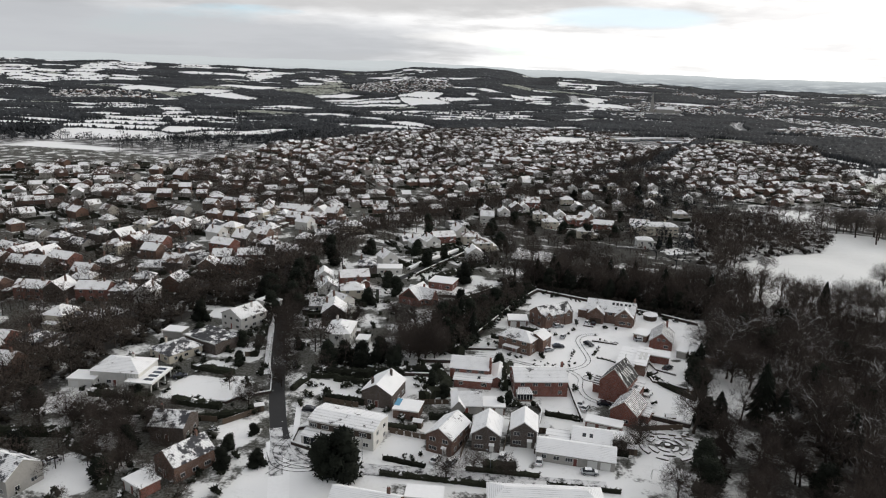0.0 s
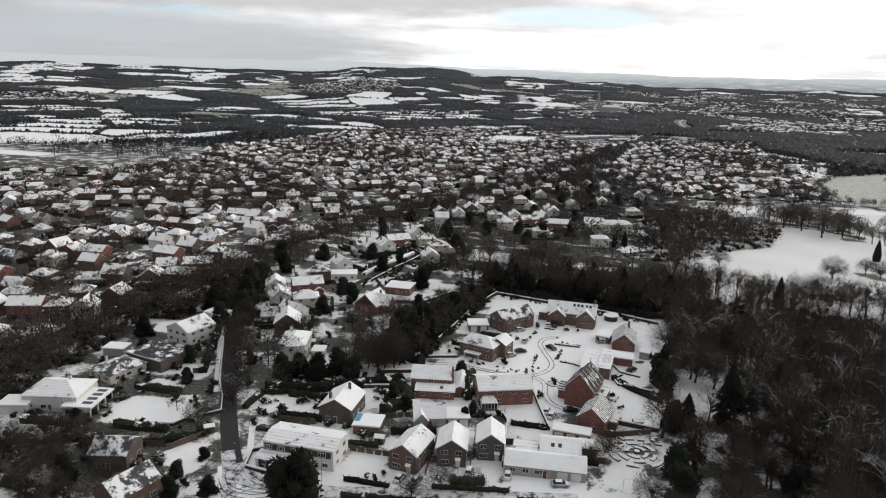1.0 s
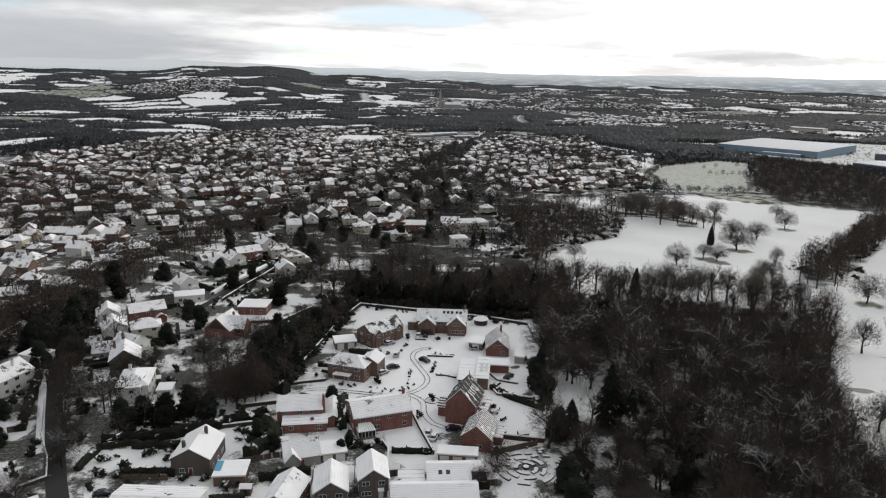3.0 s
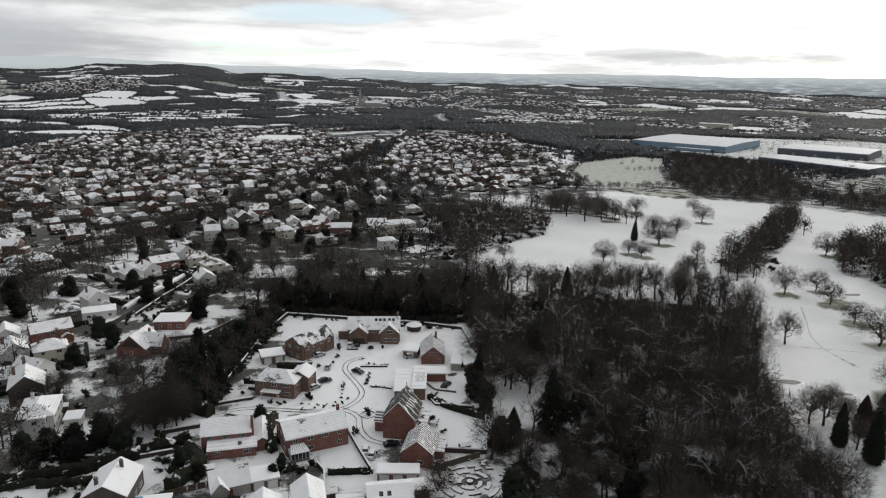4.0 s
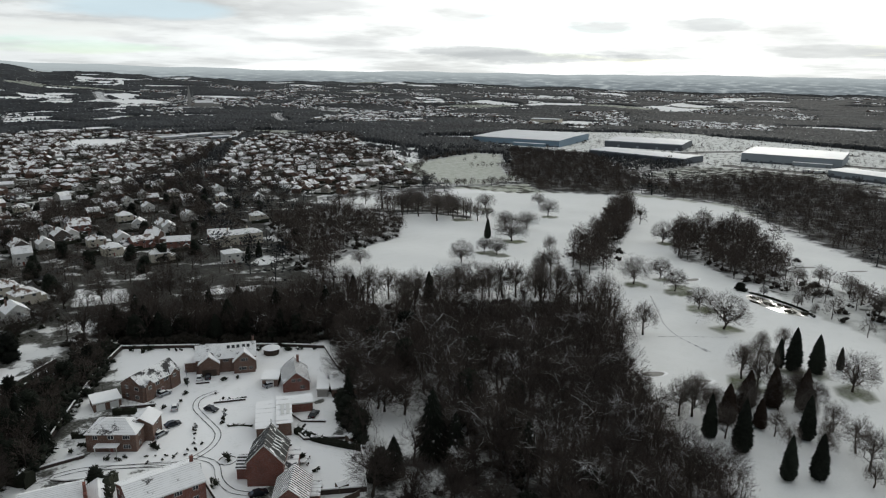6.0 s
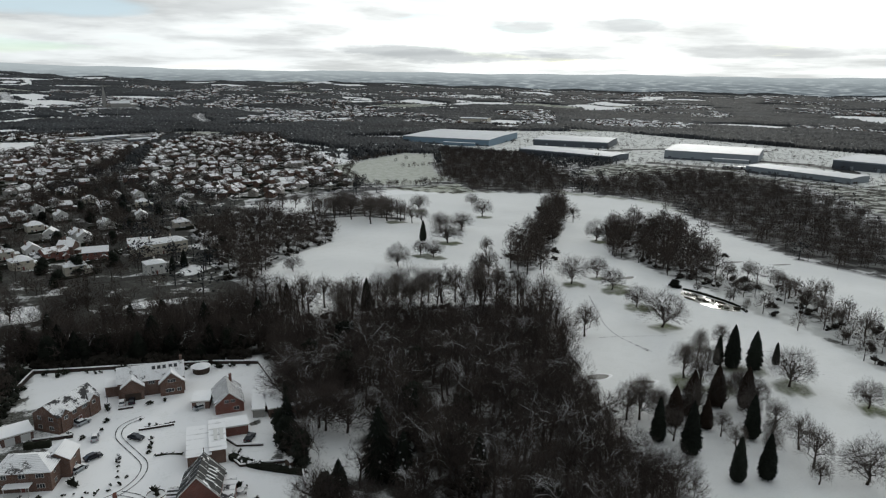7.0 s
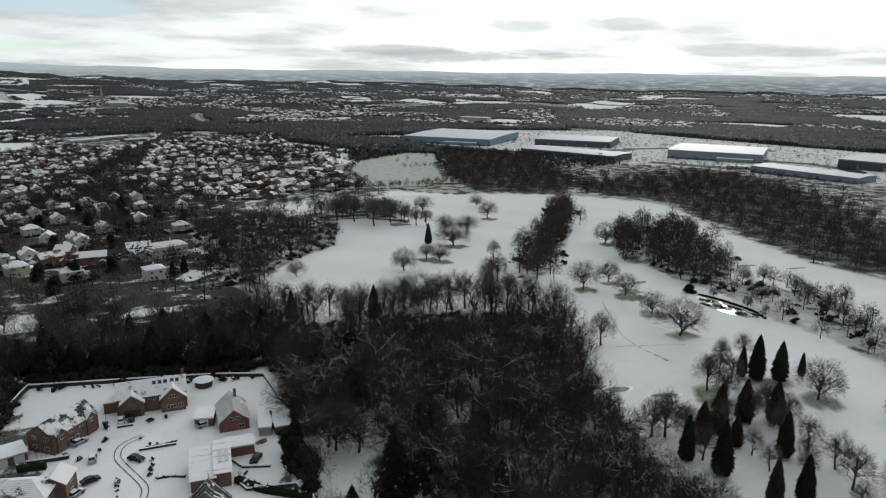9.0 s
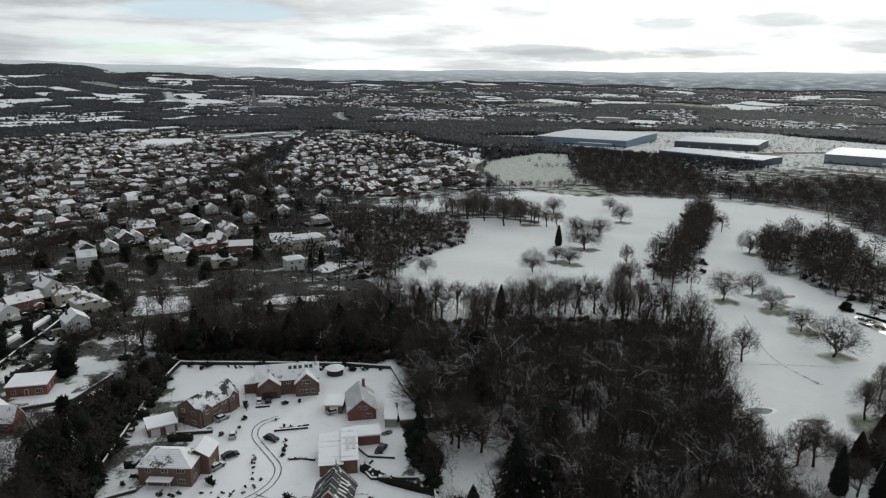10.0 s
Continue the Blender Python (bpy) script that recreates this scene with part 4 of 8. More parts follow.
# ---- building parts ----
class Mesh:
    """A small polygon mesh with quads and triangles."""

    def __init__(self):
        self.V, self.F = [], []

    def box(self, x0, x1, y0, y1, z0, z1):
        n = len(self.V)
        self.V += [(x0, y0, z0), (x1, y0, z0), (x1, y1, z0), (x0, y1, z0), (x0, y0, z1), (x1, y0, z1), (x1, y1, z1), (x0, y1, z1)]
        self.F += [tuple(n + k for k in f) for f in ((3, 2, 1, 0), (4, 5, 6, 7), (0, 1, 5, 4), (1, 2, 6, 5), (2, 3, 7, 6), (3, 0, 4, 7))]
        return self

    def poly(self, pts, faces):
        n = len(self.V)
        self.V += [tuple(p) for p in pts]
        self.F += [tuple(n + k for k in f) for f in faces]
        return self

    def slab(self, pts, thick):
        """A plate on a planar outline, given anticlockwise from above, with its thickness downwards."""
        k = len(pts)
        low = [(x, y, z - thick) for x, y, z in pts]
        side = [(i, k + i, k + (i + 1) % k, (i + 1) % k) for i in range(k)]
        return self.poly(list(pts) + low, [tuple(range(k)), tuple(range(2 * k - 1, k - 1, -1))] + side)

    def data(self, name, mats, index=None):
        me = bpy.data.meshes.new(name)
        me.from_pydata(self.V, [], self.F)
        for m in mats:
            me.materials.append(m)
        if index:
            me.polygons.foreach_set("material_index", index)
        me.update()
        return me


def part(name, mesh, mat, parent, label="", at=None):
    data = mesh if isinstance(mesh, bpy.types.Mesh) else mesh.data(name, [mat])
    o = new(name, data)
    o.parent = parent
    if at is not None:
        o.matrix_basis = at
    return tagged(o, label)


def wall_block(w, d, eave, ridge, kind, axis):
    """Walls of a block up to the eaves, with gables where the roof has them."""
    x, y = w / 2, d / 2
    m = Mesh()
    m.poly([(-x, -y, -0.4), (x, -y, -0.4), (x, y, -0.4), (-x, y, -0.4), (-x, -y, eave), (x, -y, eave), (x, y, eave), (-x, y, eave)],
           [(0, 1, 5, 4), (1, 2, 6, 5), (2, 3, 7, 6), (3, 0, 4, 7), (4, 5, 6, 7), (3, 2, 1, 0)])
    if kind == "gable":
        top = ridge - 0.12
        if axis == "x":
            m.poly([(x, -y, eave), (x, y, eave), (x, 0, top)], [(0, 1, 2)])
            m.poly([(-x, y, eave), (-x, -y, eave), (-x, 0, top)], [(0, 1, 2)])
        else:
            m.poly([(-x, -y, eave), (x, -y, eave), (0, -y, top)], [(0, 1, 2)])
            m.poly([(x, y, eave), (-x, y, eave), (0, y, top)], [(0, 1, 2)])
    return m


def slope(m, a, b, c, d, courses, thick=0.13):
    """One roof slope from the eave a-b up to c-d (c over b), in overlapping courses."""
    a, b, c, d = Vector(a), Vector(b), Vector(c), Vector(d)
    nrm = (b - a).cross(d - a).normalized() if (d - a).length > 0.01 else (b - a).cross(c - b).normalized()
    if courses < 2:
        m.slab([a, b, c, d], thick) if (c - d).length > 0.05 else m.slab([a, b, c], thick)
        return
    rows = [a - nrm * thick, b - nrm * thick]
    lift = nrm * 0.035
    for i in range(courses):
        s0, s1 = i / courses, (i + 1) / courses
        rows += [a.lerp(d, s0) + lift, b.lerp(c, s0) + lift, a.lerp(d, s1), b.lerp(c, s1)]
    rows += [d - nrm * thick, c - nrm * thick]
    n = len(rows) // 2
    faces = [(2 * i, 2 * i + 1, 2 * i + 3, 2 * i + 2) for i in range(n - 1)] + [(2 * n - 2, 2 * n - 1, 1, 0)]
    m.poly(rows, faces + [tuple(2 * i for i in range(n - 1, -1, -1)), tuple(2 * i + 1 for i in range(n))])


def roof_block(w, d, eave, ridge, kind, axis, courses=1, over=0.35):
    m = Mesh()
    if kind == "flat":
        return m.box(-w / 2 - 0.25, w / 2 + 0.25, -d / 2 - 0.25, d / 2 + 0.25, eave + 0.004, eave + 0.28)
    if kind == "mono":
        x, y = w / 2 + over, d / 2 + over
        m.slab([(-x, -y, eave + 0.1), (x, -y, eave + 0.1), (x, y, ridge), (-x, y, ridge)], 0.16)
        return m
    swap = axis == "y"
    W, D = (d, w) if swap else (w, d)
    x, y = W / 2 + (0.25 if kind == "gable" else over), D / 2 + over
    drop = (ridge - eave) * over / (D / 2)
    e, rz = eave - drop + 0.13, ridge + 0.05

    def turn(p):
        return (-p[1], p[0], p[2]) if swap else p
    if kind == "gable":
        slope(m, *[turn(p) for p in ((-x, -y, e), (x, -y, e), (x, 0, rz), (-x, 0, rz))], courses)
        slope(m, *[turn(p) for p in ((x, y, e), (-x, y, e), (-x, 0, rz), (x, 0, rz))], courses)
    else:
        k = max(0.05, x - y * 0.95)
        slope(m, *[turn(p) for p in ((-x, -y, e), (x, -y, e), (k, 0, rz), (-k, 0, rz))], courses)
        slope(m, *[turn(p) for p in ((x, y, e), (-x, y, e), (-k, 0, rz), (k, 0, rz))], courses)
        slope(m, *[turn(p) for p in ((x, -y, e), (x, y, e), (k, 0, rz), (k, 0, rz))], 1)
        slope(m, *[turn(p) for p in ((-x, y, e), (-x, -y, e), (-k, 0, rz), (-k, 0, rz))], 1)
    return m


WINDOW_DATA = {}


def window(parent, x, z, wide, tall, at, fine):
    """A casement: white frame with a mullion, and dark panes; at puts it on its wall."""
    key = (round(wide, 1), round(tall, 1))
    if key not in WINDOW_DATA:
        a, b, t = key[0] / 2, key[1] / 2, 0.06
        n = max(1, round(key[0] / 0.7))
        xs = [-a, -a + t]
        for i in range(1, n):
            c = -a + 2 * a * i / n
            xs += [c - 0.035, c + 0.035]
        xs += [a - t, a]
        zs = [-b, -b + t, b - t, b]
        panes = [Mesh().box(xs[2 * i + 1], xs[2 * i + 2], -0.05, 0.01, -b + t, b - t).data("pane", [M_GLASS]) for i in range(n)]

        def lattice(glazed):
            m, index, k = Mesh(), [], len(xs)
            m.V += [(x, -0.07, z) for z in zs for x in xs] + [(x, 0.02, z) for z in zs for x in xs]
            back = 4 * k
            for r in range(3):
                for q in range(k - 1):
                    hole = r == 1 and q % 2 == 1
                    c = [r * k + q, r * k + q + 1, (r + 1) * k + q + 1, (r + 1) * k + q]
                    if not hole or glazed:
                        m.F.append(tuple(c))
                        index.append(1 if hole else 0)
                    if hole and not glazed:
                        for u, v in zip(c, c[1:] + c[:1]):
                            m.F.append((v, u, u + back, v + back))
                            index.append(0)
            rim = list(range(k)) + [r * k + k - 1 for r in (1, 2)] + list(range(4 * k - 1, 3 * k - 1, -1)) + [2 * k, k]
            for u, v in zip(rim, rim[1:] + rim[:1]):
                m.F.append((v, u, u + back, v + back))
                index.append(0)
            return m.data("window", [M_FRAME, M_GLASS], index)
        WINDOW_DATA[key] = (lattice(False), panes, lattice(True))
    frame_data, panes, whole = WINDOW_DATA[key]
    m = at @ Matrix.Translation((x, 0, z))
    if not fine:
        return part("window", whole, None, parent, at=m)
    o = part("window", frame_data, None, parent, at=m)
    for p in panes:
        part("pane", p, None, o)
    return o


def face_matrix(w, d, side):
    """From a wall's own plane (x along it, -y outwards) to the block."""
    return {"front": Matrix.Translation((0, -d / 2, 0)), "back": Matrix.Translation((0, d / 2, 0)) @ Matrix.Rotation(math.pi, 4, "Z"),
            "right": Matrix.Translation((w / 2, 0, 0)) @ Matrix.Rotation(math.pi / 2, 4, "Z"),
            "left": Matrix.Translation((-w / 2, 0, 0)) @ Matrix.Rotation(-math.pi / 2, 4, "Z")}[side]


def block(root, ox, oy, w, d, eave, ridge, kind, axis, wall, roof, sides="front back left right", fine=False, courses=1, gap=3.0, roof_label="", windows=True):
    """One volume of a house: wall and roof as parts, with windows along the named sides."""
    base = Matrix.Translation((ox, oy, 0))
    part("wall", wall_block(w, d, eave, ridge, kind, axis), wall, root, at=base)
    part("roof", roof_block(w, d, eave, ridge, kind, axis, courses), roof, root, roof_label, at=base)
    if not windows:
        return
    storeys = [1.5] if eave < 4.2 else [1.45, 4.05] if eave < 7 else [1.45, 4.05, 6.6]
    for side in sides.split():
        length = w if side in ("front", "back") else d
        n = max(1, int((length - 1.2) / gap))
        at = base @ face_matrix(w, d, side)
        for z in storeys:
            if z + 0.75 > eave:
                continue
            for i in range(n):
                x = (i + 0.5) * (length - 0.8) / n - (length - 0.8) / 2
                wide = (1.8, 1.2, 1.5)[(i + int(z)) % 3]
                if z < 2 and i == n // 2 and side == "front":
                    continue
                window(root, x, z, min(wide, length / n - 0.6), 1.15, at, fine)


def door(root, x, at, mat=None):
    m = Mesh().box(-0.45, 0.45, -0.06, 0.02, 0.02, 2.05)
    o = part("door", m, mat or M_DOOR, root, at=at @ Matrix.Translation((x, 0, 0)))
    part("door_frame", Mesh().box(-0.55, -0.46, -0.09, 0.02, 0, 2.15).box(0.46, 0.55, -0.09, 0.02, 0, 2.15).box(-0.46, 0.46, -0.09, 0.02, 2.06, 2.15), M_FRAME, o)
    return o


def chimney(root, x, y, z0, z1, wall, wide=0.75):
    a = wide / 2
    m = Mesh().box(x - a, x + a, y - a * 0.7, y + a * 0.7, z0, z1).box(x - a - 0.06, x + a + 0.06, y - a * 0.7 - 0.06, y + a * 0.7 + 0.06, z1, z1 + 0.12)
    o = part("chimney", m, wall, root)
    p = Mesh()
    for k in (-0.18, 0.18):
        p.box(x + k - 0.1, x + k + 0.1, y - 0.1, y + 0.1, z1 + 0.12, z1 + 0.5)
    part("chimney_pot", p, M_BRICK[0], o)


def place(name, x, y, rot, label, category="house", group=""):
    o = tagged(new(name), label, category, group)
    o.matrix_basis = Matrix.Translation((x, y, h(x, y))) @ Matrix.Rotation(radians(rot), 4, "Z")
    return o

# ---- houses that stand near by ----
def front(name, a, b, label, category="house"):
    """A house by its front edge from a to b: the origin is in the middle of the front, y runs to the back. Gives it and its width."""
    (x0, y0), (x1, y1) = a, b
    o = place(name, (x0 + x1) / 2, (y0 + y1) / 2, math.degrees(math.atan2(y1 - y0, x1 - x0)), label, category)
    return o, math.hypot(x1 - x0, y1 - y0)


def dwelling(a, b, d, eave, ridge, kind, axis, wall, roof, label, stacks=(), name="house", courses=14, sides="front back left right", doors=True):
    o, w = front(name, a, b, label)
    block(o, 0, d / 2, w, d, eave, ridge, kind, axis, wall, roof, sides, True, courses)
    if doors:
        door(o, 0, Matrix.Identity(4))
    for x, y, z in stacks:
        chimney(o, x, y, z - 2.4, z, wall)
    return o, w


def gutter(o, w, y, z):
    part("gutter", Mesh().box(-w / 2, w / 2, y - 0.1, y + 0.02, z, z + 0.1), M_FRAME, o)


def bargeboards(o, w, y, eave, ridge, over=0.35):
    """White boards along a front gable."""
    s = (ridge - eave) / (w / 2)
    x, e = w / 2 + over, eave - s * over
    m = Mesh()
    for k in (-1, 1):
        m.poly([(k * x, y, e - 0.12), (0, y, ridge - 0.12), (0, y, ridge + 0.14), (k * x, y, e + 0.14), (k * x, y + 0.08, e - 0.12), (0, y + 0.08, ridge - 0.12), (0, y + 0.08, ridge + 0.14), (k * x, y + 0.08, e + 0.14)],
               [(0, 1, 2, 3), (7, 6, 5, 4), (3, 2, 6, 7), (0, 4, 5, 1)])
    part("bargeboard", m, M_FRAME, o)


def skylight(o, x, y, z, tilt, wide=0.9, long=1.2):
    m = Matrix.Translation((x, y, z)) @ tilt
    f = part("skylight", Mesh().box(-wide / 2, wide / 2, -long / 2, long / 2, 0, 0.1), M_DARKWOOD, o, at=m)
    part("pane", Mesh().box(-wide / 2 + 0.08, wide / 2 - 0.08, -long / 2 + 0.08, long / 2 - 0.08, 0.1, 0.13), M_GLASS, f)


def conservatory(o, x, y, w, d, z):
    """White frame with glass, and a ribbed snowy roof."""
    base = Matrix.Translation((x, y, 0))
    c = part("conservatory", Mesh().box(-w / 2, w / 2, -d / 2, d / 2, 0, 0.6), M_BRICK[1], o, "white-framed conservatory with snow on its ribbed roof", at=base)
    f = Mesh()
    for i in range(6):
        k = -w / 2 + w * i / 5
        f.box(k - 0.05, k + 0.05, -d / 2 - 0.02, -d / 2 + 0.08, 0.6, z)
    for i in range(4):
        k = -d / 2 + d * i / 3
        f.box(-w / 2 - 0.02, -w / 2 + 0.08, k - 0.05, k + 0.05, 0.6, z).box(w / 2 - 0.08, w / 2 + 0.02, k - 0.05, k + 0.05, 0.6, z)
    f.box(-w / 2 - 0.1, w / 2 + 0.1, -d / 2 - 0.1, d / 2, z, z + 0.12)
    part("frame", f, M_FRAME, c)
    part("glazing", Mesh().box(-w / 2 + 0.1, w / 2 - 0.1, -d / 2 + 0.1, d / 2, 0.6, z), M_GLASS, c)
    r = Mesh()
    r.slab([(-w / 2 - 0.1, -d / 2 - 0.1, z + 0.2), (w / 2 + 0.1, -d / 2 - 0.1, z + 0.2), (w / 2 - 0.6, d / 2, z + 0.95), (-w / 2 + 0.6, d / 2, z + 0.95)], 0.08)
    part("roof", r, M_SNOW, c)
    ribs = Mesh()
    for i in range(9):
        s = i / 8
        x0, x1 = -w / 2 - 0.1 + (w + 0.2) * s, -w / 2 + 0.6 + (w - 1.2) * s
        ribs.slab([(x0 - 0.04, -d / 2 - 0.12, z + 0.25), (x0 + 0.04, -d / 2 - 0.12, z + 0.25), (x1 + 0.04, d / 2, z + 1.0), (x1 - 0.04, d / 2, z + 1.0)], 0.05)
    part("glazing_bar", ribs, M_GREY, c)


def flat_building(a, b, d, z, wall, label, name="garage", doors=0, roof=None, roof_label="flat roof under smooth snow"):
    """Garage or annexe with a flat snowy roof and up-and-over doors."""
    o, w = front(name, a, b, label, name.replace("_", " "))
    block(o, 0, d / 2, w, d, z, z, "flat", "x", wall, roof or M_SNOW, windows=False, roof_label=roof_label)
    part("fascia", Mesh().box(-w / 2 - 0.3, w / 2 + 0.3, -0.32, -0.255, z - 0.12, z + 0.2), M_FRAME, o)
    for i in range(doors):
        x = (i + 0.5) * w / doors - w / 2
        part("garage_door", Mesh().box(x - 1.15, x + 1.15, -0.05, 0.02, 0.02, 2.1), M_FRAME, o)
    return o, w


def near_houses():
    red, brown, dark = M_BRICK
    grey_t, brown_t, slate = M_ROOF
    # two-gabled house at the head of the court
    o, w = front("house", (26.3, 268.4), (44.6, 265.2), "long brown-brick house with two front gables and snowy roof")
    block(o, 0, 6, w, 8.5, 4.9, 8.2, "gable", "x", brown, grey_t, "front back left right", True, 16)
    for x, ww, dd, rz in ((-5.2, 6.0, 5.4, 6.6), (5.6, 6.6, 4.6, 7.2)):
        block(o, x, dd / 2 - 0.4, ww, dd, 4.2, rz, "gable", "y", brown, grey_t, "front", True, 10)
    part("garage_door", Mesh().box(-7.4, -3.0, -0.5, -0.405, 0.02, 2.2), M_DARKWOOD, o)
    for x, ww, rz in ((-5.2, 6.0, 6.6), (5.6, 6.6, 7.2)):
        k = (rz - 4.2) / (ww / 2)
        for q in (-1, 1):
            part("bargeboard", Mesh().poly([(x + q * (ww / 2 + 0.4), -0.78, 4.2 - 0.4 * k), (x, -0.78, rz), (x, -0.78, rz + 0.3), (x + q * (ww / 2 + 0.4), -0.78, 4.5 - 0.4 * k), (x + q * (ww / 2 + 0.4), -0.7, 4.2 - 0.4 * k), (x, -0.7, rz), (x, -0.7, rz + 0.3), (x + q * (ww / 2 + 0.4), -0.7, 4.5 - 0.4 * k)], [(0, 1, 2, 3), (7, 6, 5, 4), (3, 2, 6, 7), (0, 4, 5, 1)]), M_FRAME, o)
    for x, z, ww in ((5.6, 4.6, 2.2), (5.0, 1.6, 2.4), (7.6, 1.6, 1.2)):
        window(o, x, z, ww, 1.1, Matrix.Translation((0, -0.41, 0)), True)
    block(o, -11.0, 7.2, 3.6, 6.0, 3.2, 3.2, "flat", "x", brown, M_SNOW, "front", True, roof_label="flat roof under smooth snow")
    chimney(o, 8.6, 6.4, 6.4, 9.4, brown)
    pitch = math.atan2(3.3, 4.25)
    for x in (0.8, 2.3, 3.8, 5.6, 7.0):
        skylight(o, x, 4.7, 8.2 - 1.3 * math.tan(pitch) + 0.14, Matrix.Rotation(pitch, 4, "X"), 0.95, 1.1)
    # corner house set askew, ridge with dark tiles showing
    o, w = dwelling((10.2, 255.7), (21.4, 265.5), 8.4, 5.0, 7.8, "gable", "x", brown, M_ROOF_WORN, "brick house with two small gables and patchy snow on tiles", ())
    for x in (-5.0, 4.8):
        block(o, x, 1.1, 3.0, 2.9, 5.0, 6.3, "gable", "y", brown, M_ROOF_WORN, "front", True, 8)
        window(o, x, 4.0, 1.2, 1.1, Matrix.Translation((0, -0.36, 0)), True)
    # hipped house by the drive
    o, w = dwelling((-4.4, 232.9), (7.0, 227.9), 8.8, 5.0, 7.2, "hip", "x", brown, grey_t, "square brick house with hipped snowy roof and flat porch", ())
    block(o, 5.4, 8.6, 6.2, 6.4, 4.8, 6.6, "gable", "y", brown, grey_t, "right back", True, 10)
    part("porch_roof", Mesh().box(-3.6, 2.2, -2.2, -0.02, 2.3, 2.5), M_SNOW, o, "snowy flat porch roof")
    part("porch_post", Mesh().box(-3.4, -3.25, -2.1, -1.95, 0, 2.3).box(1.9, 2.05, -2.1, -1.95, 0, 2.3), M_FRAME, o)
    # long house with conservatory
    o, w = dwelling((4.4, 195.6), (20.1, 199.2), 11.0, 5.0, 7.2, "gable", "x", red, grey_t, "long red-brick house with wide snowy roof", ((7.2, 6, 8.4),), doors=False)
    conservatory(o, -5.4, -1.6, 4.6, 3.2, 2.3)
    gutter(o, w, -0.34, 4.75)
    # tall red house with steep slate roof
    o, w = front("house", (29.4, 200.6), (37.2, 197.4), "tall red-brick house with steep dark slate roof")
    block(o, 0, 5, w, 10, 6.2, 10.8, "gable", "y", red, M_ROOF_SLATE, "left right back", True, 20, roof_label="dark slates with streaks of snow")
    bargeboards(o, w, -0.32, 6.2, 10.75)
    block(o, -5.6, 6.2, 3.4, 6, 3.0, 4.6, "gable", "x", red, M_ROOF_RIB, "front", True, 8)
    block(o, 5.4, 5.2, 2.6, 8.4, 3.4, 4.6, "mono", "x", red, slate, "right", True)
    part("finial", Mesh().box(-0.07, 0.07, 9.9, 10.04, 10.8, 12.0), M_DARKWOOD, o)
    part("vent", Mesh().box(-0.18, 0.18, 7.2, 7.5, 10.6, 11.3), M_STONE, o)
    s = math.atan2(4.6, w / 2)
    for y in (2.2, 3.5, 4.8, 6.1, 7.4):
        part("snow_ledge", Mesh().box(-1.2, 1.2, -0.13, 0.13, 0, 0.14), M_SNOW, o, at=Matrix.Translation((2.3, y, 10.8 - 2.3 * math.tan(s) + 0.14)) @ Matrix.Rotation(s, 4, "Y") @ Matrix.Rotation(0.35, 4, "Z"))
    for y in (1.4, 8.4):
        skylight(o, -2.1, y, 10.8 - 2.1 * math.tan(s) + 0.16, Matrix.Rotation(-s, 4, "Y"), 1.0, 0.8)
    # lower red house beside it
    o, w = front("house", (32.0, 186.2), (39.0, 183.4), "small red-brick house with streaky snow on tiles")
    block(o, 0, 4.8, w, 9.6, 4.1, 7.3, "gable", "y", red, M_ROOF_RIB, "left right back", True, 16)
    bargeboards(o, w, -0.32, 4.1, 7.25)
    window(o, 0.8, 1.4, 1.5, 1.1, Matrix.Identity(4), True)
    block(o, 4.6, 6.5, 2.4, 4.0, 2.4, 3.4, "mono", "x", red, grey_t, windows=False)
    flat_building((25.1, 180.0), (34.6, 178.0), 3.8, 2.6, red, "row of brick garages under snow", doors=3)
    # house at the back corner
    o, w = front("house", (48.7, 246.0), (56.4, 244.6), "red-brick chalet house with patchy snow on roof")
    block(o, 0, 6, w, 12, 3.0, 6.3, "gable", "y", red, M_ROOF_RIB, "left right back", True, 18)
    bargeboards(o, w, -0.32, 3.0, 6.25)
    for x in (-0.8, 0.9):
        window(o, x, 3.6, 1.2, 1.0, Matrix.Identity(4), True)
    window(o, 1.8, 1.3, 1.5, 1.1, Matrix.Identity(4), True)
    chimney(o, 1.2, 10, 4.6, 7.4, red)
    flat_building((43.7, 252.6), (48.2, 250.9), 6.6, 2.5, brown, "single brick garage with flat snowy roof", doors=1)
    flat_building((57.2, 239.0), (60.2, 238.0), 12, 2.5, M_GREY, "flat-roofed annexe with rooflights in snow", "annexe")
    flat_building((61.2, 237.2), (70.2, 235.6), 9, 2.5, brown, "low outbuilding under smooth snow", "outbuilding")
    # low house with split roofs behind the tall one
    o, w = front("house", (35.6, 221.2), (44.2, 219.2), "low house with broad snowy split roofs")
    block(o, -1.6, 6.5, 5.4, 12.6, 3.2, 4.6, "mono", "x", brown, grey_t, "front left back", True)
    block(o, 2.9, 7.5, 3.6, 13.4, 3.8, 5.0, "mono", "x", brown, grey_t, "front right back", True)
    for k in (0, 1.5):
        part("roof_light", Mesh().slab([(2.0 + k, 5, 4.38), (2.9 + k, 5, 4.38), (2.9 + k, 10, 4.86), (2.0 + k, 10, 4.86)], 0.1), M_FRAME, o)
    flat_building((46.7, 232.5), (53.6, 231.2), 5, 2.7, red, "long brick outbuilding with flat snowy roof", "outbuilding")
    # house with tall chimney wall at the foot of the drive
    o, w = dwelling((-16.5, 201.7), (-4.4, 202.0), 9.0, 4.8, 7.2, "gable", "x", red, grey_t, "brick house with snowy roof and broad end chimney", ())
    part("chimney_wall", Mesh().box(w / 2 + 0.01, w / 2 + 0.7, 0.6, 3.2, 0, 6.2).box(w / 2 + 0.05, w / 2 + 0.65, 1.2, 2.6, 6.2, 8.0), red, o, "broad red-brick chimney breast")
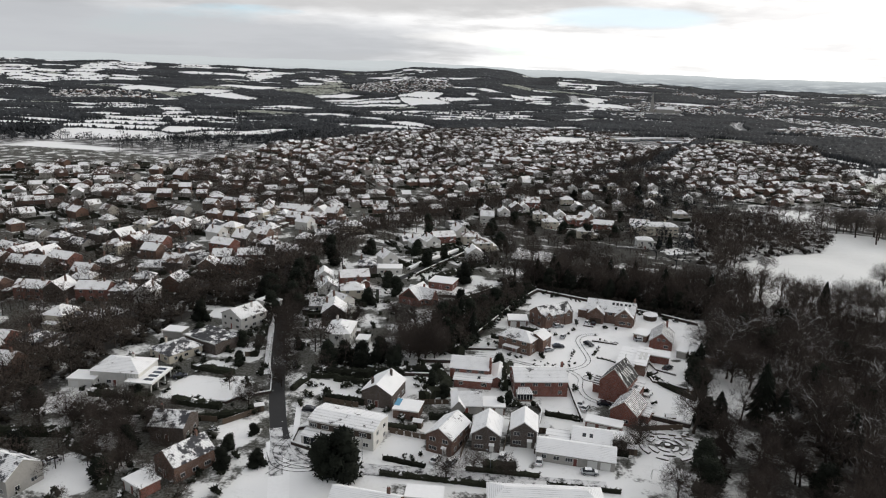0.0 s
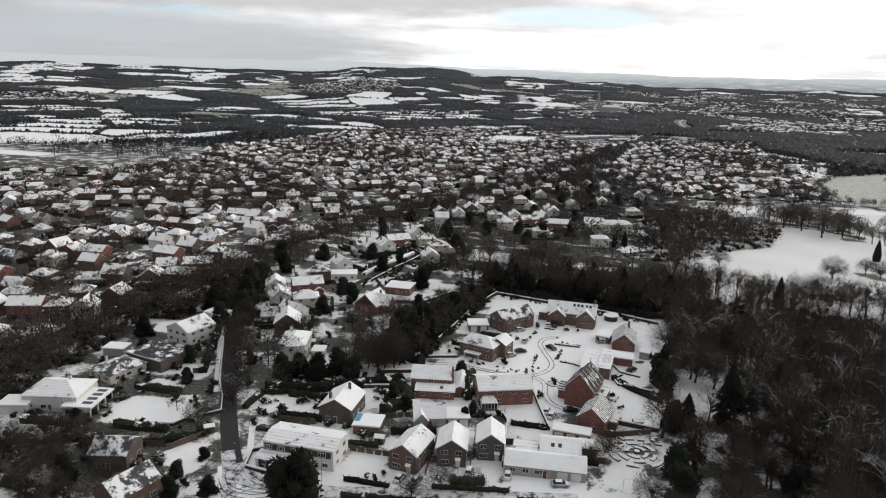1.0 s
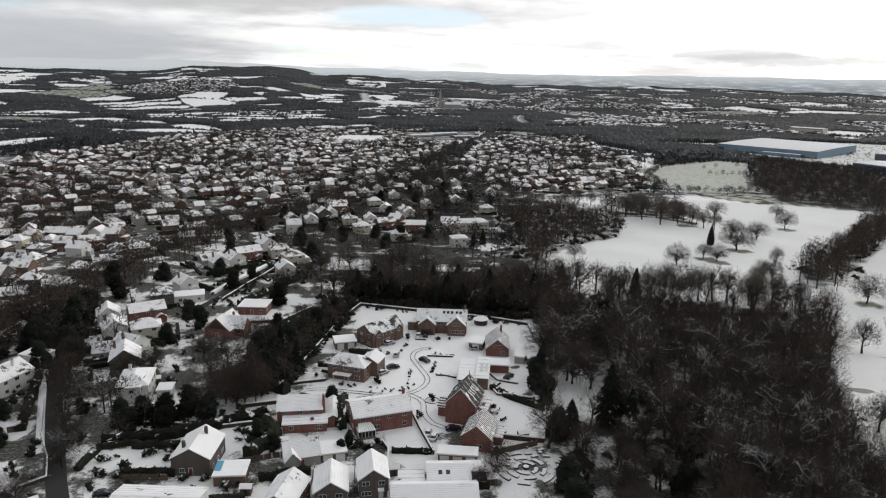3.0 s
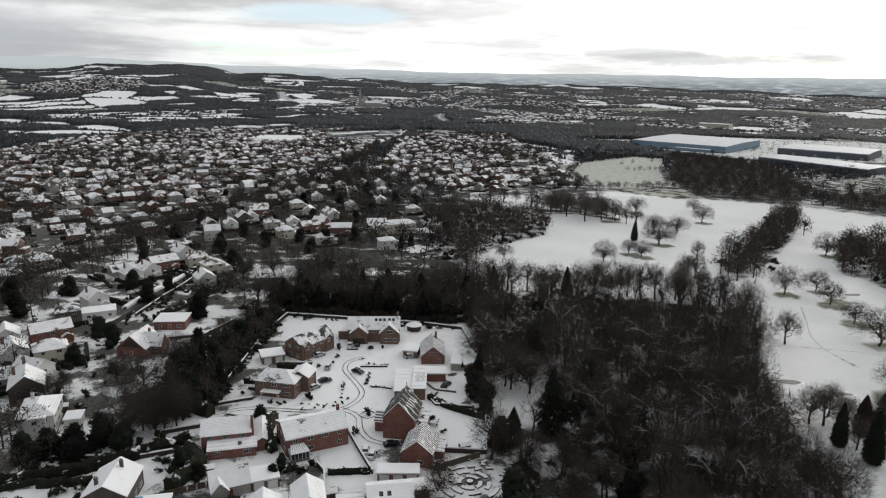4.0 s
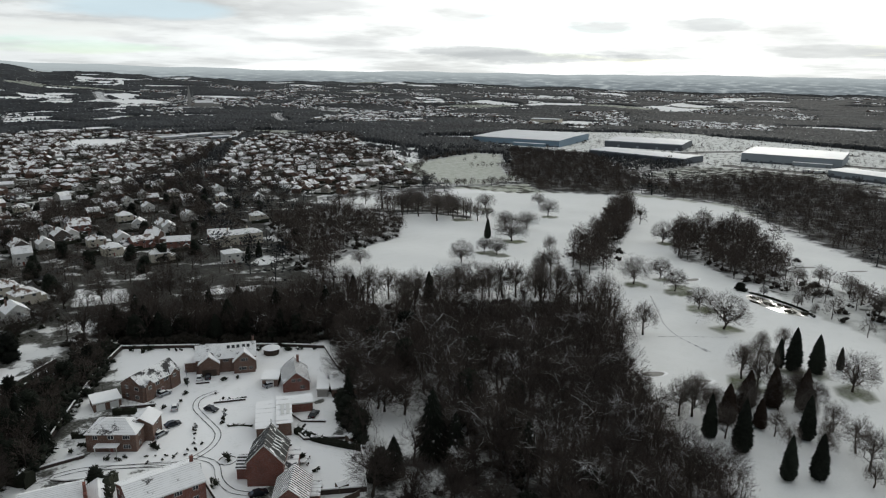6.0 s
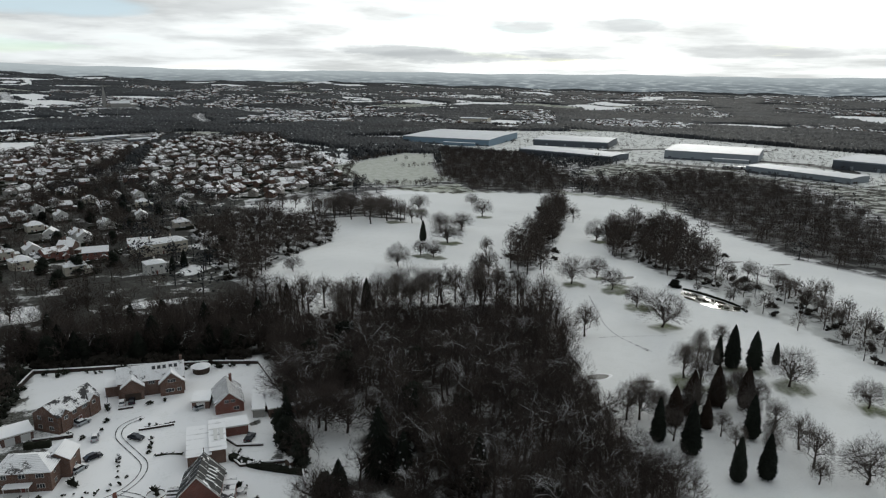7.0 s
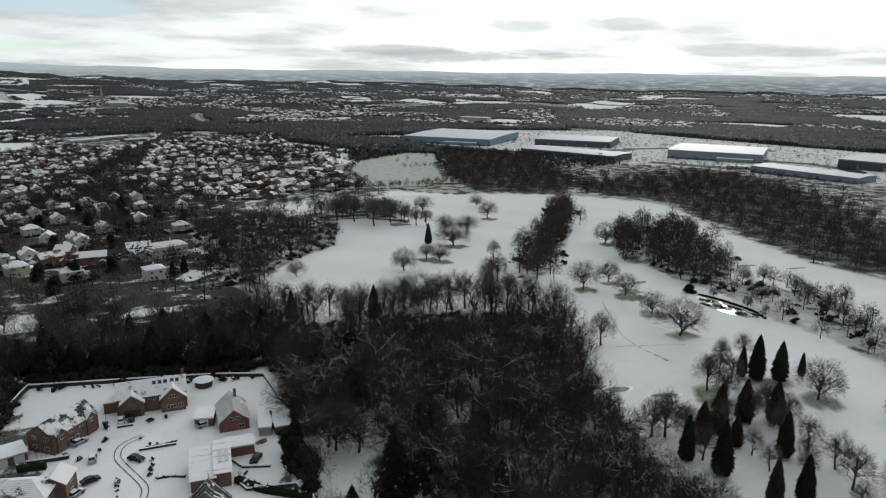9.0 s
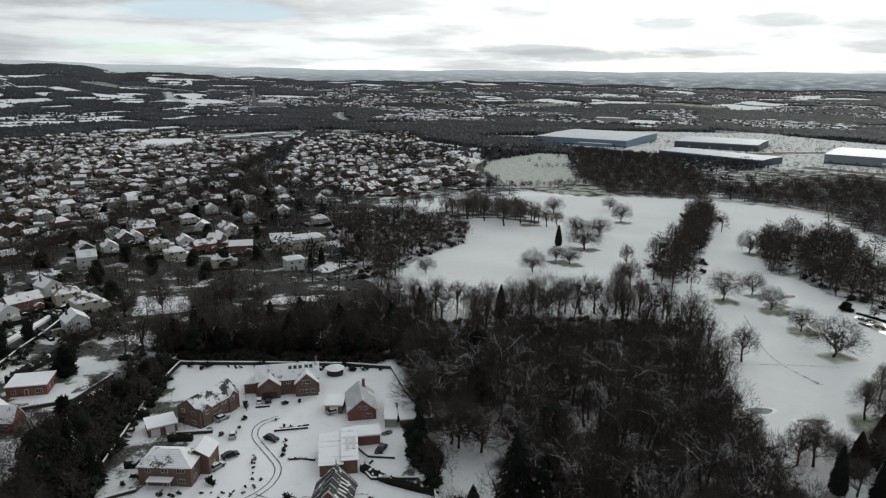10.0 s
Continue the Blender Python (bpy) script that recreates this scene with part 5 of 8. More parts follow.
    block(o, 1.5, -1.9, 11.5, 3.7, 2.6, 3.4, "mono", "x", red, grey_t, "front", True)
    block(o, 8.9, 4.2, 4.2, 12, 2.6, 3.8, "gable", "y", red, grey_t, "front right", True, 8)
    skylight(o, 3.4, -2.4, 3.2, Matrix.Rotation(0.19, 4, "X"))
    # bungalow with a bay gable
    o, w = dwelling((-12.3, 180.2), (-3.8, 182.0), 7.6, 2.8, 5.5, "gable", "x", M_GREY, grey_t, "grey bungalow with bay gable and snowy roof", ())
    block(o, -2.5, 0.8, 3.4, 4.0, 2.8, 4.7, "gable", "y", M_GREY, grey_t, "front", True, 6)
    flat_building((-3.5, 182.1), (2.6, 183.0), 6, 2.5, brown, "brick garage with flat snowy roof", doors=2)
    # three gable-fronted houses in a row
    for a, b, d, lab in (((-15.4, 159.4), (-8.4, 157.4), 11, "gable-fronted brick house with white casements and snowy roof"), ((-4.0, 162.2), (3.2, 162.4), 9.6, "gable-fronted dark-brick house with snowy roof"), ((5.7, 166.3), (12.4, 166.6), 9.0, "gable-fronted brick house with two rows of windows")):
        o, w = front("house", a, b, lab)
        block(o, 0, d / 2, w, d, 5.0, 7.4, "gable", "y", brown if d > 10 else dark, grey_t, "left right back", True, 14)
        for x, z, ww in ((-1.8, 3.9, 1.7), (1.8, 3.9, 1.5), (-1.7, 1.4, 2.2)):
            window(o, x, z, ww, 1.15, Matrix.Identity(4), True)
        door(o, 1.6, Matrix.Identity(4), M_FRAME)
        part("door_canopy", Mesh().slab([(0.9, -0.9, 2.3), (2.3, -0.9, 2.3), (2.3, 0, 2.6), (0.9, 0, 2.6)], 0.1), M_SNOW, o)
        bargeboards(o, w, -0.32, 5.0, 7.38)
    # wide bungalow
    o, w = dwelling((12.7, 161.0), (32.1, 159.8), 7.6, 2.7, 4.5, "gable", "x", M_GREY, grey_t, "wide grey bungalow with several snowy roofs", (), courses=10)
    block(o, 3.6, 11.4, 10, 8.6, 2.9, 5.0, "gable", "x", M_GREY, grey_t, "left right back", True, 10)
    for x in (1.6, 3.4):
        skylight(o, x, 9.2, 3.95, Matrix.Rotation(0.45, 4, "X"))
    block(o, 11.2, 13.6, 5.0, 4.4, 2.7, 2.7, "flat", "x", M_GREY, M_SNOW, windows=False)
    block(o, -5.2, 9.2, 5.6, 4.0, 2.6, 3.4, "mono", "x", M_GREY, grey_t, "left", True)
    for x in (4.2, 7.4):
        part("garage_door", Mesh().box(x - 1.2, x + 1.2, -0.06, 0.02, 0.05, 2.1), M_FRAME, o)
    # white house with a long shallow roof
    o, w = dwelling((-46.8, 158.6), (-28.4, 155.9), 9.4, 5.6, 6.6, "gable", "x", M_RENDER, M_ROOF[0], "long white-rendered house with shallow snowy roof", (), doors=False)
    block(o, -3.6, -1.6, 12.4, 3.1, 2.6, 3.1, "mono", "x", M_RENDER, grey_t, "front left", True)
    block(o, -3.2, -4.2, 3.0, 2.2, 2.4, 2.4, "flat", "x", M_RENDER, M_SNOW, "front left right", True)
    part("window_band", Mesh().box(-w / 2 + 0.3, w / 2 - 0.6, -0.09, -0.004, 3.35, 4.95), M_DARKWOOD, o, "dark timber band round the upper windows")
    for x in (-7.8, -4.4, -0.8, 2.8, 6.4):
        window(o, x, 4.15, 2.0, 1.1, Matrix.Translation((0, -0.1, 0)), True)
    for x in (-8.2, -6.4, -1.0, 1.0):
        part("patio_window", Mesh().box(x - 0.8, x + 0.8, -3.2, -3.16, 0.2, 2.3), M_GLASS, o)
    # gabled house and annexe behind it
    o, w = dwelling((-38.8, 180.0), (-29.6, 178.9), 11.6, 4.6, 7.3, "gable", "y", dark, grey_t, "dark-brick house with steep snowy roof and two chimneys", ((-2.2, 2.5, 7.6), (1.2, 8.5, 8.2)))
    flat_building((-28.0, 174.4), (-20.8, 174.2), 6.4, 2.7, brown, "flat-roofed brick annexe with a blue tarpaulin", "annexe")
    tarp = Mesh().slab([(-28.2, 176.4, 3.06), (-26.6, 176.2, 3.06), (-26.5, 180.4, 3.1), (-28.1, 180.6, 3.1)], 0.05)
    tagged(new("tarpaulin", tarp.data("tarpaulin", [M_TARP])), "blue tarpaulin laid over a flat roof", "tarpaulin")
    # white hipped house up the road
    o, w = dwelling((-64.0, 219.4), (-55.3, 220.3), 12.4, 5.3, 7.4, "hip", "y", M_RENDER, grey_t, "white house with rounded bay and snowy hipped roof", ((-2, 9, 8.2),))
    block(o, 0, 0.2, 5, 3, 5.2, 5.6, "flat", "x", M_RENDER, M_SNOW, "front", True)
    flat_building((-53.6, 222.0), (-49.5, 222.2), 5, 2.5, M_RENDER, "small white garage with flat snowy roof")
    # modern white house with carport
    o, w = dwelling((-122.3, 174.0), (-106.9, 175.2), 11.6, 4.6, 6.9, "hip", "x", M_RENDER, grey_t, "modern white house with hipped snowy roof", ((2.2, 7.5, 7.4),))
    for i in range(5):
        part("column", Mesh().box(3.2 + i * 0.9, 3.5 + i * 0.9, -0.4, -0.1, 0, 4.4), M_FRAME, o)
    c, w = front("carport", (-109.5, 172.6), (-101.4, 173.0), "open white carport with rooflights in its flat roof", "carport")
    part("roof", Mesh().box(-w / 2 - 0.3, w / 2 + 0.3, -0.3, 12, 2.8, 3.1), M_SNOW, c)
    part("fascia", Mesh().box(-w / 2 - 0.36, w / 2 + 0.36, -0.38, -0.31, 2.55, 3.0).box(w / 2 + 0.31, w / 2 + 0.38, -0.3, 12, 2.55, 3.0), M_FRAME, c)
    for x, y in ((-3.7, 0.2), (0, 0.2), (3.8, 0.2), (3.8, 4), (3.8, 8), (3.8, 11.6)):
        part("column", Mesh().box(x - 0.15, x + 0.15, y - 0.15, y + 0.15, 0, 2.8), M_FRAME, c)
    # dark panel added for the shade in the depth of the carport
    part("back_wall", Mesh().box(-4, 3.6, 11.7, 11.9, 0, 2.79), M_DARKWOOD, c)
    for i in range(4):
        part("roof_light", Mesh().box(0.6, 3.4, 1.6 + i * 2.6, 3.0 + i * 2.6, 3.104, 3.2), M_GLASS, c)
    flat_building((-127.5, 170.8), (-119.6, 171.8), 6, 2.8, M_RENDER, "white double garage under snow", doors=2)
    # bungalow and flat-roofed house beyond it
    dwelling((-117.6, 197.6), (-107.6, 192.8), 12.5, 2.9, 5.2, "hip", "y", M_CREAM, slate, "cream bungalow with hipped roof and patchy snow", ((-2, 4, 6.2),))
    flat_building((-111.4, 208.9), (-96.8, 203.0), 10.5, 4.0, M_BRICK[2], "dark flat-roofed house with parapet", "house", roof=M_ROOF_BARE, roof_label="dark felt roof with patches of snow")
    flat_building((-122.4, 213.1), (-115.3, 213.2), 5, 2.8, M_GREY, "low garage with flat snowy roof")
    dwelling((-108.4, 229.8), (-98.4, 225.2), 12.0, 5.0, 7.8, "gable", "y", M_RENDER, grey_t, "white gabled house with snowy roof", ((2, 8, 8.6),))
    flat_building((-102.5, 247.0), (-95.0, 244.0), 6, 5.0, M_RENDER, "white flat-roofed block beside the gabled house", "annexe")
    # houses near the bend
    dwelling((-86.2, 148.2), (-77.1, 149.0), 9.0, 4.4, 6.8, "gable", "x", dark, slate, "brick house with dark tiles between snow", ((-3, 4.5, 8.0),))
    o, w = dwelling((-76.7, 135.4), (-69.3, 131.8), 11.0, 4.4, 7.4, "gable", "y", brown, slate, "brown-brick house with lattice of snow on its tiles", ((0, 9, 8.4),))
    flat_building((-79.5, 127.5), (-73.5, 124.8), 5, 2.6, red, "brick garage with flat snowy roof by the house", doors=2)
    dwelling((-113.0, 121.0), (-102.0, 118.5), 9.0, 4.6, 7.6, "gable", "x", M_GREY, slate, "grey house with snow along its roof edges", ())
    # houses at the near edge
    dwelling((-31.0, 128.6), (-15.6, 127.6), 7.0, 3.0, 5.2, "gable", "x", brown, grey_t, "low brick house with two dormers under snow", ((5, 4, 6.2),))
    flat_building((-15.0, 134.6), (-6.8, 135.4), 4.6, 2.8, brown, "double garage with snowy roof", doors=2)
    dwelling((3.5, 136.0), (29.0, 139.6), 8.0, 2.9, 4.8, "hip", "x", M_GREY, grey_t, "broad bungalow with snowy hipped roof", ())


near_houses()

# ---- the town beyond: house types, then streets of them ----
HOUSE_TYPES = [
    (9.0, 8.0, 5.0, 7.8, "gable", "x", M_BRICK[1], M_ROOF[1], "brown-brick two-storey house with snowy roof"),
    (8.0, 9.0, 5.0, 7.9, "gable", "y", M_RENDER, M_ROOF[0], "white gable-fronted house with snowy roof"),
    (10.0, 8.4, 5.0, 7.4, "hip", "x", M_CREAM, M_ROOF[1], "cream house with hipped snowy roof"),
    (11.0, 8.0, 2.8, 5.2, "gable", "x", M_GREY, M_ROOF[2], "grey bungalow with patchy snow on its roof"),
    (8.6, 8.6, 5.0, 7.6, "hip", "x", M_BRICK[2], M_ROOF[2], "dark-brick house with melting snow on roof"),
    (13.0, 8.6, 5.2, 7.6, "gable", "x", M_BRICK[0], M_ROOF[1], "wide red-brick semi-detached house under snow"),
    (9.0, 10.0, 5.4, 8.8, "gable", "y", M_BRICK[2], M_ROOF[1], "dark-brick house with steep snowy roof"),
]
HOUSE_MODELS = {}


def town_house(kind, x, y, rot):
    w, d, eave, ridge, roof_kind, axis, wall, roof, label = HOUSE_TYPES[kind]
    m = Matrix.Translation((x, y, h(x, y))) @ Matrix.Rotation(radians(rot), 4, "Z")
    if kind in HOUSE_MODELS:
        copy_thing(HOUSE_MODELS[kind], m)
        return
    o = place("house", x, y, rot, label, "house", "houses along the streets")
    block(o, 0, 0, w, d, eave, ridge, roof_kind, axis, wall, roof, "front back", False, 1, 3.6)
    if axis == "y" or kind == 5:
        block(o, w / 2 - 2.2, -d / 2 - 0.5, 3.2, 2.4, min(eave, 2.7), min(eave, 2.7) + 1.0, "gable", "y", wall, roof, windows=False)
    else:
        block(o, w / 2 + 1.5, 0.5, 2.9, 5.2, 2.5, 2.5, "flat", "x", wall, M_SNOW, windows=False)
    door(o, 0, face_matrix(w, d, "front"))
    chimney(o, -w * 0.32, 0.4, ridge - 1.2, ridge + 0.9, M_BRICK[1])
    HOUSE_MODELS[kind] = o


# houses along the lane and on the slope beyond, with the way each faces
LANE = [(1, -89, 288, 20), (5, -76, 291, 25), (1, -82, 273, 25), (3, -78, 257, 15), (1, -71, 256, 60), (2, -71, 273, 20), (6, -69, 244, 15),
        (1, -70, 327, 35), (3, -70, 379, 30), (1, -63, 364, 30), (1, -57, 372, 35), (5, -53, 387, 30), (1, -47, 411, 35), (3, -54, 439, 30),
        (2, -38, 396, 20), (6, -40, 490, 20), (2, -29, 380, 25), (1, -30, 353, 20), (4, -76, 312, 20)]
SLOPE = [(0, 30, 502, -30), (3, 16, 488, 10), (1, 38, 542, 10), (2, 96, 668, 5), (1, 85, 604, -5), (3, 8, 650, 0), (5, 67, 494, -5),
         (2, 44, 771, 0), (1, 35, 697, 10), (0, 155, 769, 0), (1, -70, 653, 20), (5, -86, 706, 10), (3, -59, 711, 0), (2, -52, 648, 15),
         (1, -18, 570, 20), (6, -21, 519, 15), (5, -12, 552, 10), (1, 9, 634, 5), (2, 6, 471, 15), (0, 41, 676, 0),
         (2, 104, 560, 5), (1, 32, 508, 12), (5, 42, 478, -8), (1, 12, 502, 10), (2, 47, 751, 0), (1, 28, 803, 5), (5, 66, 830, -5), (1, 66, 648, 8), (2, 16, 586, 12), (1, 24, 550, -10), (5, 112, 842, 5), (1, 124, 778, 0), (1, 58, 575, 20), (2, 60, 705, 0), (1, 100, 720, 10), (0, -4, 610, 15), (1, 34, 625, 10), (2, 53, 780, 0), (1, 21, 662, 10), (5, -12, 562, 15), (1, -16, 524, 15), (0, 7, 632, 10), (5, 22, 487, 20), (1, -28, 496, 15), (2, -2, 500, 10), (1, 83, 721, 0), (2, 75, 872, 5), (0, 66, 664, 5), (1, 124, 654, 0), (1, 41, 531, 0), (2, 29, 447, 5), (3, -15, 582, 10), (1, -29, 542, 15)]
HILL = [(0, -219, 429, -10), (3, -216, 451, -10), (0, -202, 445, -8), (2, -175, 425, -8), (5, -164, 431, -8), (0, -152, 427, -8), (1, -143, 433, -8),
        (0, -134, 431, -8), (4, -178, 397, 80), (2, -177, 412, -8), (4, -158, 393, -12), (0, -150, 405, -10), (1, -139, 393, 75), (2, -174, 369, -10), (3, -163, 380, -10),
        (4, -152, 372, 80), (0, -150, 358, -10), (1, -176, 354, 75), (6, -155, 345, 75), (5, -159, 330, -12)]
HILL_EDGE = [(4, -172, 318, -12), (3, -120, 375, 25), (2, -109, 394, 25), (4, -105, 413, 25), (0, -111, 461, 25), (3, -126, 334, 20), (5, -136, 314, 20)]
for group in (LANE, SLOPE, HILL, HILL_EDGE):
    for kind, x, y, rot in group:
        town_house(kind, x, y, rot)

# a few houses with a shape of their own along the lane
o, w = dwelling((-50.5, 272.0), (-41.0, 268.5), 11.0, 3.2, 7.6, "gable", "y", M_BRICK[0], M_ROOF[0], "chalet house with steep black-and-white gable and snowy roof", ((3, 7, 7.6),))
block(o, 2.6, 6.4, 12.0, 5.4, 3.2, 6.8, "gable", "x", M_BRICK[0], M_ROOF[0], "front right", True, 12)
part("timber_gable", Mesh().poly([(-3.6, -0.06, 3.4), (3.6, -0.06, 3.4), (0, -0.06, 6.6)], [(0, 1, 2)]), M_DARKWOOD, o)
o, w = dwelling((-42.5, 295.0), (-31.5, 293.5), 9.5, 3.2, 3.2, "flat", "x", M_BRICK[0], M_SNOW, "red-brick house with low flat snowy roof", ())
o, w = dwelling((-74.0, 309.0), (-59.0, 312.5), 7.5, 3.0, 3.0, "flat", "x", M_RENDER, M_SNOW, "long white flat-roofed house under snow", ())
o, w = dwelling((60.0, 426.0), (69.5, 427.0), 8.5, 5.6, 7.2, "hip", "x", M_RENDER, M_ROOF[0], "square white villa with hipped snowy roof", ((0, 4, 8.4),))
o, w = dwelling((63.0, 474.0), (91.0, 478.0), 10.0, 6.4, 8.6, "hip", "x", M_CREAM, M_ROOF[0], "long pale mansion with snowy hipped roofs", ((-6, 5, 10), (6, 5, 10)))
block(o, -11, 4, 9, 14, 5.4, 7.8, "gable", "y", M_CREAM, M_ROOF[0], "front left", False)
o, w = dwelling((-40.0, 457.0), (-31.0, 458.5), 8.5, 6.6, 9.6, "gable", "x", M_RENDER, M_ROOF[0], "tall white Victorian villa with end chimneys", ((-4.4, 4, 11.4), (4.4, 4, 11.4)))

town_rng = np.random.RandomState(21)
TAKEN = [(x, y) for group in (LANE, SLOPE, HILL, HILL_EDGE) for _, x, y, _ in group] + [(-46, 275), (-37, 299), (-66, 314), (64, 430), (70, 480), (84, 482), (-36, 462)]


def streets():
    """Neighbourhoods, each with rows of houses along streets of its own direction."""
    out = []
    hubs = np.column_stack([town_rng.uniform(-640, 420, 64), town_rng.uniform(100, 1580, 64)])
    for k, (hx, hy) in enumerate(hubs):
        turn = radians(18 + town_rng.uniform(-38, 38))
        bend = town_rng.uniform(-0.0022, 0.0022)
        for row in range(-11, 12):
            v = row * 22 + (3 if row % 2 else -3)
            for u in np.arange(-250, 250, 12.5):
                if town_rng.rand() < 0.24:
                    continue
                a, b = u + town_rng.uniform(-2.5, 2.5), v + bend * u * u + town_rng.uniform(-2, 2)
                x, y = hx + a * math.cos(turn) - b * math.sin(turn), hy + a * math.sin(turn) + b * math.cos(turn)
                if np.argmin((hubs[:, 0] - x) ** 2 + (hubs[:, 1] - y) ** 2) != k or not suburb(x, y):
                    continue
                face = math.degrees(turn + math.atan(2 * bend * u)) + town_rng.uniform(-7, 7)
                out.append((x, y, face + (180 if row % 2 else 0) + (90 if town_rng.rand() < 0.25 else 0)))
    return out


FAR_V, FAR_F, FAR_M = [], [], []


def far_house(x, y, rot, w, d, eave, ridge, wall, snow=1):
    """A plain gabled house for the distance: four walls and two slopes with eaves."""
    a, c, s = len(FAR_V), math.cos(radians(rot)), math.sin(radians(rot))
    z = h(x, y)
    X, Y = w / 2, d / 2
    hip = 0.35 if town_rng.rand() < 0.4 else 1.0
    pts = [(-X, -Y, -1), (X, -Y, -1), (X, Y, -1), (-X, Y, -1), (-X, -Y, eave), (X, -Y, eave), (X, Y, eave), (-X, Y, eave), (-X * hip, 0, ridge), (X * hip, 0, ridge),
           (-X - 0.3, -Y - 0.4, eave - 0.1), (X + 0.3, -Y - 0.4, eave - 0.1), (X + 0.3, Y + 0.4, eave - 0.1), (-X - 0.3, Y + 0.4, eave - 0.1), ((-X - 0.3) * hip, 0, ridge + 0.1), ((X + 0.3) * hip, 0, ridge + 0.1)]
    FAR_V.extend((x + c * px - s * py, y + s * px + c * py, z + pz) for px, py, pz in pts)
    for f, m in (((0, 1, 5, 4), wall), ((1, 2, 6, 5), wall), ((2, 3, 7, 6), wall), ((3, 0, 4, 7), wall), ((5, 6, 9, 9), wall if hip == 1 else 3), ((7, 4, 8, 8), wall if hip == 1 else 3), ((10, 11, 15, 14), 3), ((12, 13, 14, 15), 3)):
        FAR_F.append(tuple(a + k for k in f))
        FAR_M.append(m)


GARDEN_SPOTS, HEDGE_BOX = [], Mesh()
count = 0


def garden_hedge(x, y, rot):
    """Hedges along two sides of a garden."""
    for side in (0, 1):
        a = radians(rot + 90 * side + town_rng.uniform(-6, 6))
        c, d = math.cos(a), math.sin(a)
        L, off, hh, ww = town_rng.uniform(4, 8), (7.5 + 3 * side) * town_rng.choice([-1, 1]), town_rng.uniform(1.2, 2.6), town_rng.uniform(0.4, 0.9)
        z = h(x, y)
        box = Mesh().box(-L, L, off - ww, off + ww, -0.6, hh)
        box.V = [(x + c * px - d * py + town_rng.uniform(-0.3, 0.3), y + d * px + c * py + town_rng.uniform(-0.3, 0.3), z + pz + (town_rng.uniform(-0.4, 0.3) if pz > 0 else 0)) for px, py, pz in box.V]
        HEDGE_BOX.poly(box.V, box.F[1:])


for _, x, y, rot in LANE + SLOPE + HILL_EDGE:
    garden_hedge(x, y, rot)
    garden_hedge(x - 2, y - 3, rot + 8)
for x, y, rot in sorted(streets(), key=lambda p: math.hypot(p[0], p[1])):
    if min((x - a) ** 2 + (y - b) ** 2 for a, b in TAKEN) < 130:
        continue
    GARDEN_SPOTS.append((x, y))
    garden_hedge(x, y, rot)
    if math.hypot(x, y) > 430 and town_rng.rand() < 0.2:
        continue
    if count < 125 and math.hypot(x, y) < 520:
        town_house(int(town_rng.choice(7, p=[0.26, 0.07, 0.12, 0.15, 0.2, 0.12, 0.08])), x, y, rot)
        count += 1
    else:
        e = 2.8 if town_rng.rand() < 0.3 else 5.0
        far_house(x, y, rot, town_rng.uniform(7.0, 11.5), town_rng.uniform(6.4, 8.2), e * 0.92, e * 0.92 + town_rng.uniform(2.0, 2.8), int(town_rng.choice(3, p=[0.5, 0.25, 0.25])))


def far_towns():
    az, r = np.radians(town_rng.uniform(-48, 72, 60000)), town_rng.uniform(900.0, 4400.0, 60000)
    x, y = r * np.sin(az), r * np.cos(az)
    k = far_cover(x, y)
    ok = (k == 3) & ~inside(YARD, x, y) & ~suburb(x, y)
    for px, py in list(zip(x[ok], y[ok]))[:7000]:
        big = town_rng.rand() < 0.05
        s = town_rng.uniform(1.4, 2.6) if big else town_rng.uniform(0.55, 0.95)
        far_house(px, py, town_rng.uniform(-20, 20) + (90 if town_rng.rand() < 0.4 else 0), 11 * s, 8 * s, 5.5 * min(s, 1.3), 8 * min(s, 1.2), int(town_rng.choice(3, p=[0.35, 0.4, 0.25])))


far_towns()
# triangles for the gables, quads for the rest
me = bpy.data.meshes.new("far_houses")
me.from_pydata(FAR_V, [], [f if f[2] != f[3] else f[:3] for f in FAR_F])
for m in (M_FARWALL, M_FARPALE, M_GREY, M_ROOF_FAR):
    me.materials.append(m)
me.polygons.foreach_set("material_index", FAR_M)
tagged(new("garden_hedges", HEDGE_BOX.data("garden_hedges", [M_HEDGE])), "clipped dark hedges round snowy gardens", "hedges", kind="stuff")
tagged(new("far_houses", me), "rows of small distant houses with snowy roofs", "houses", kind="stuff")


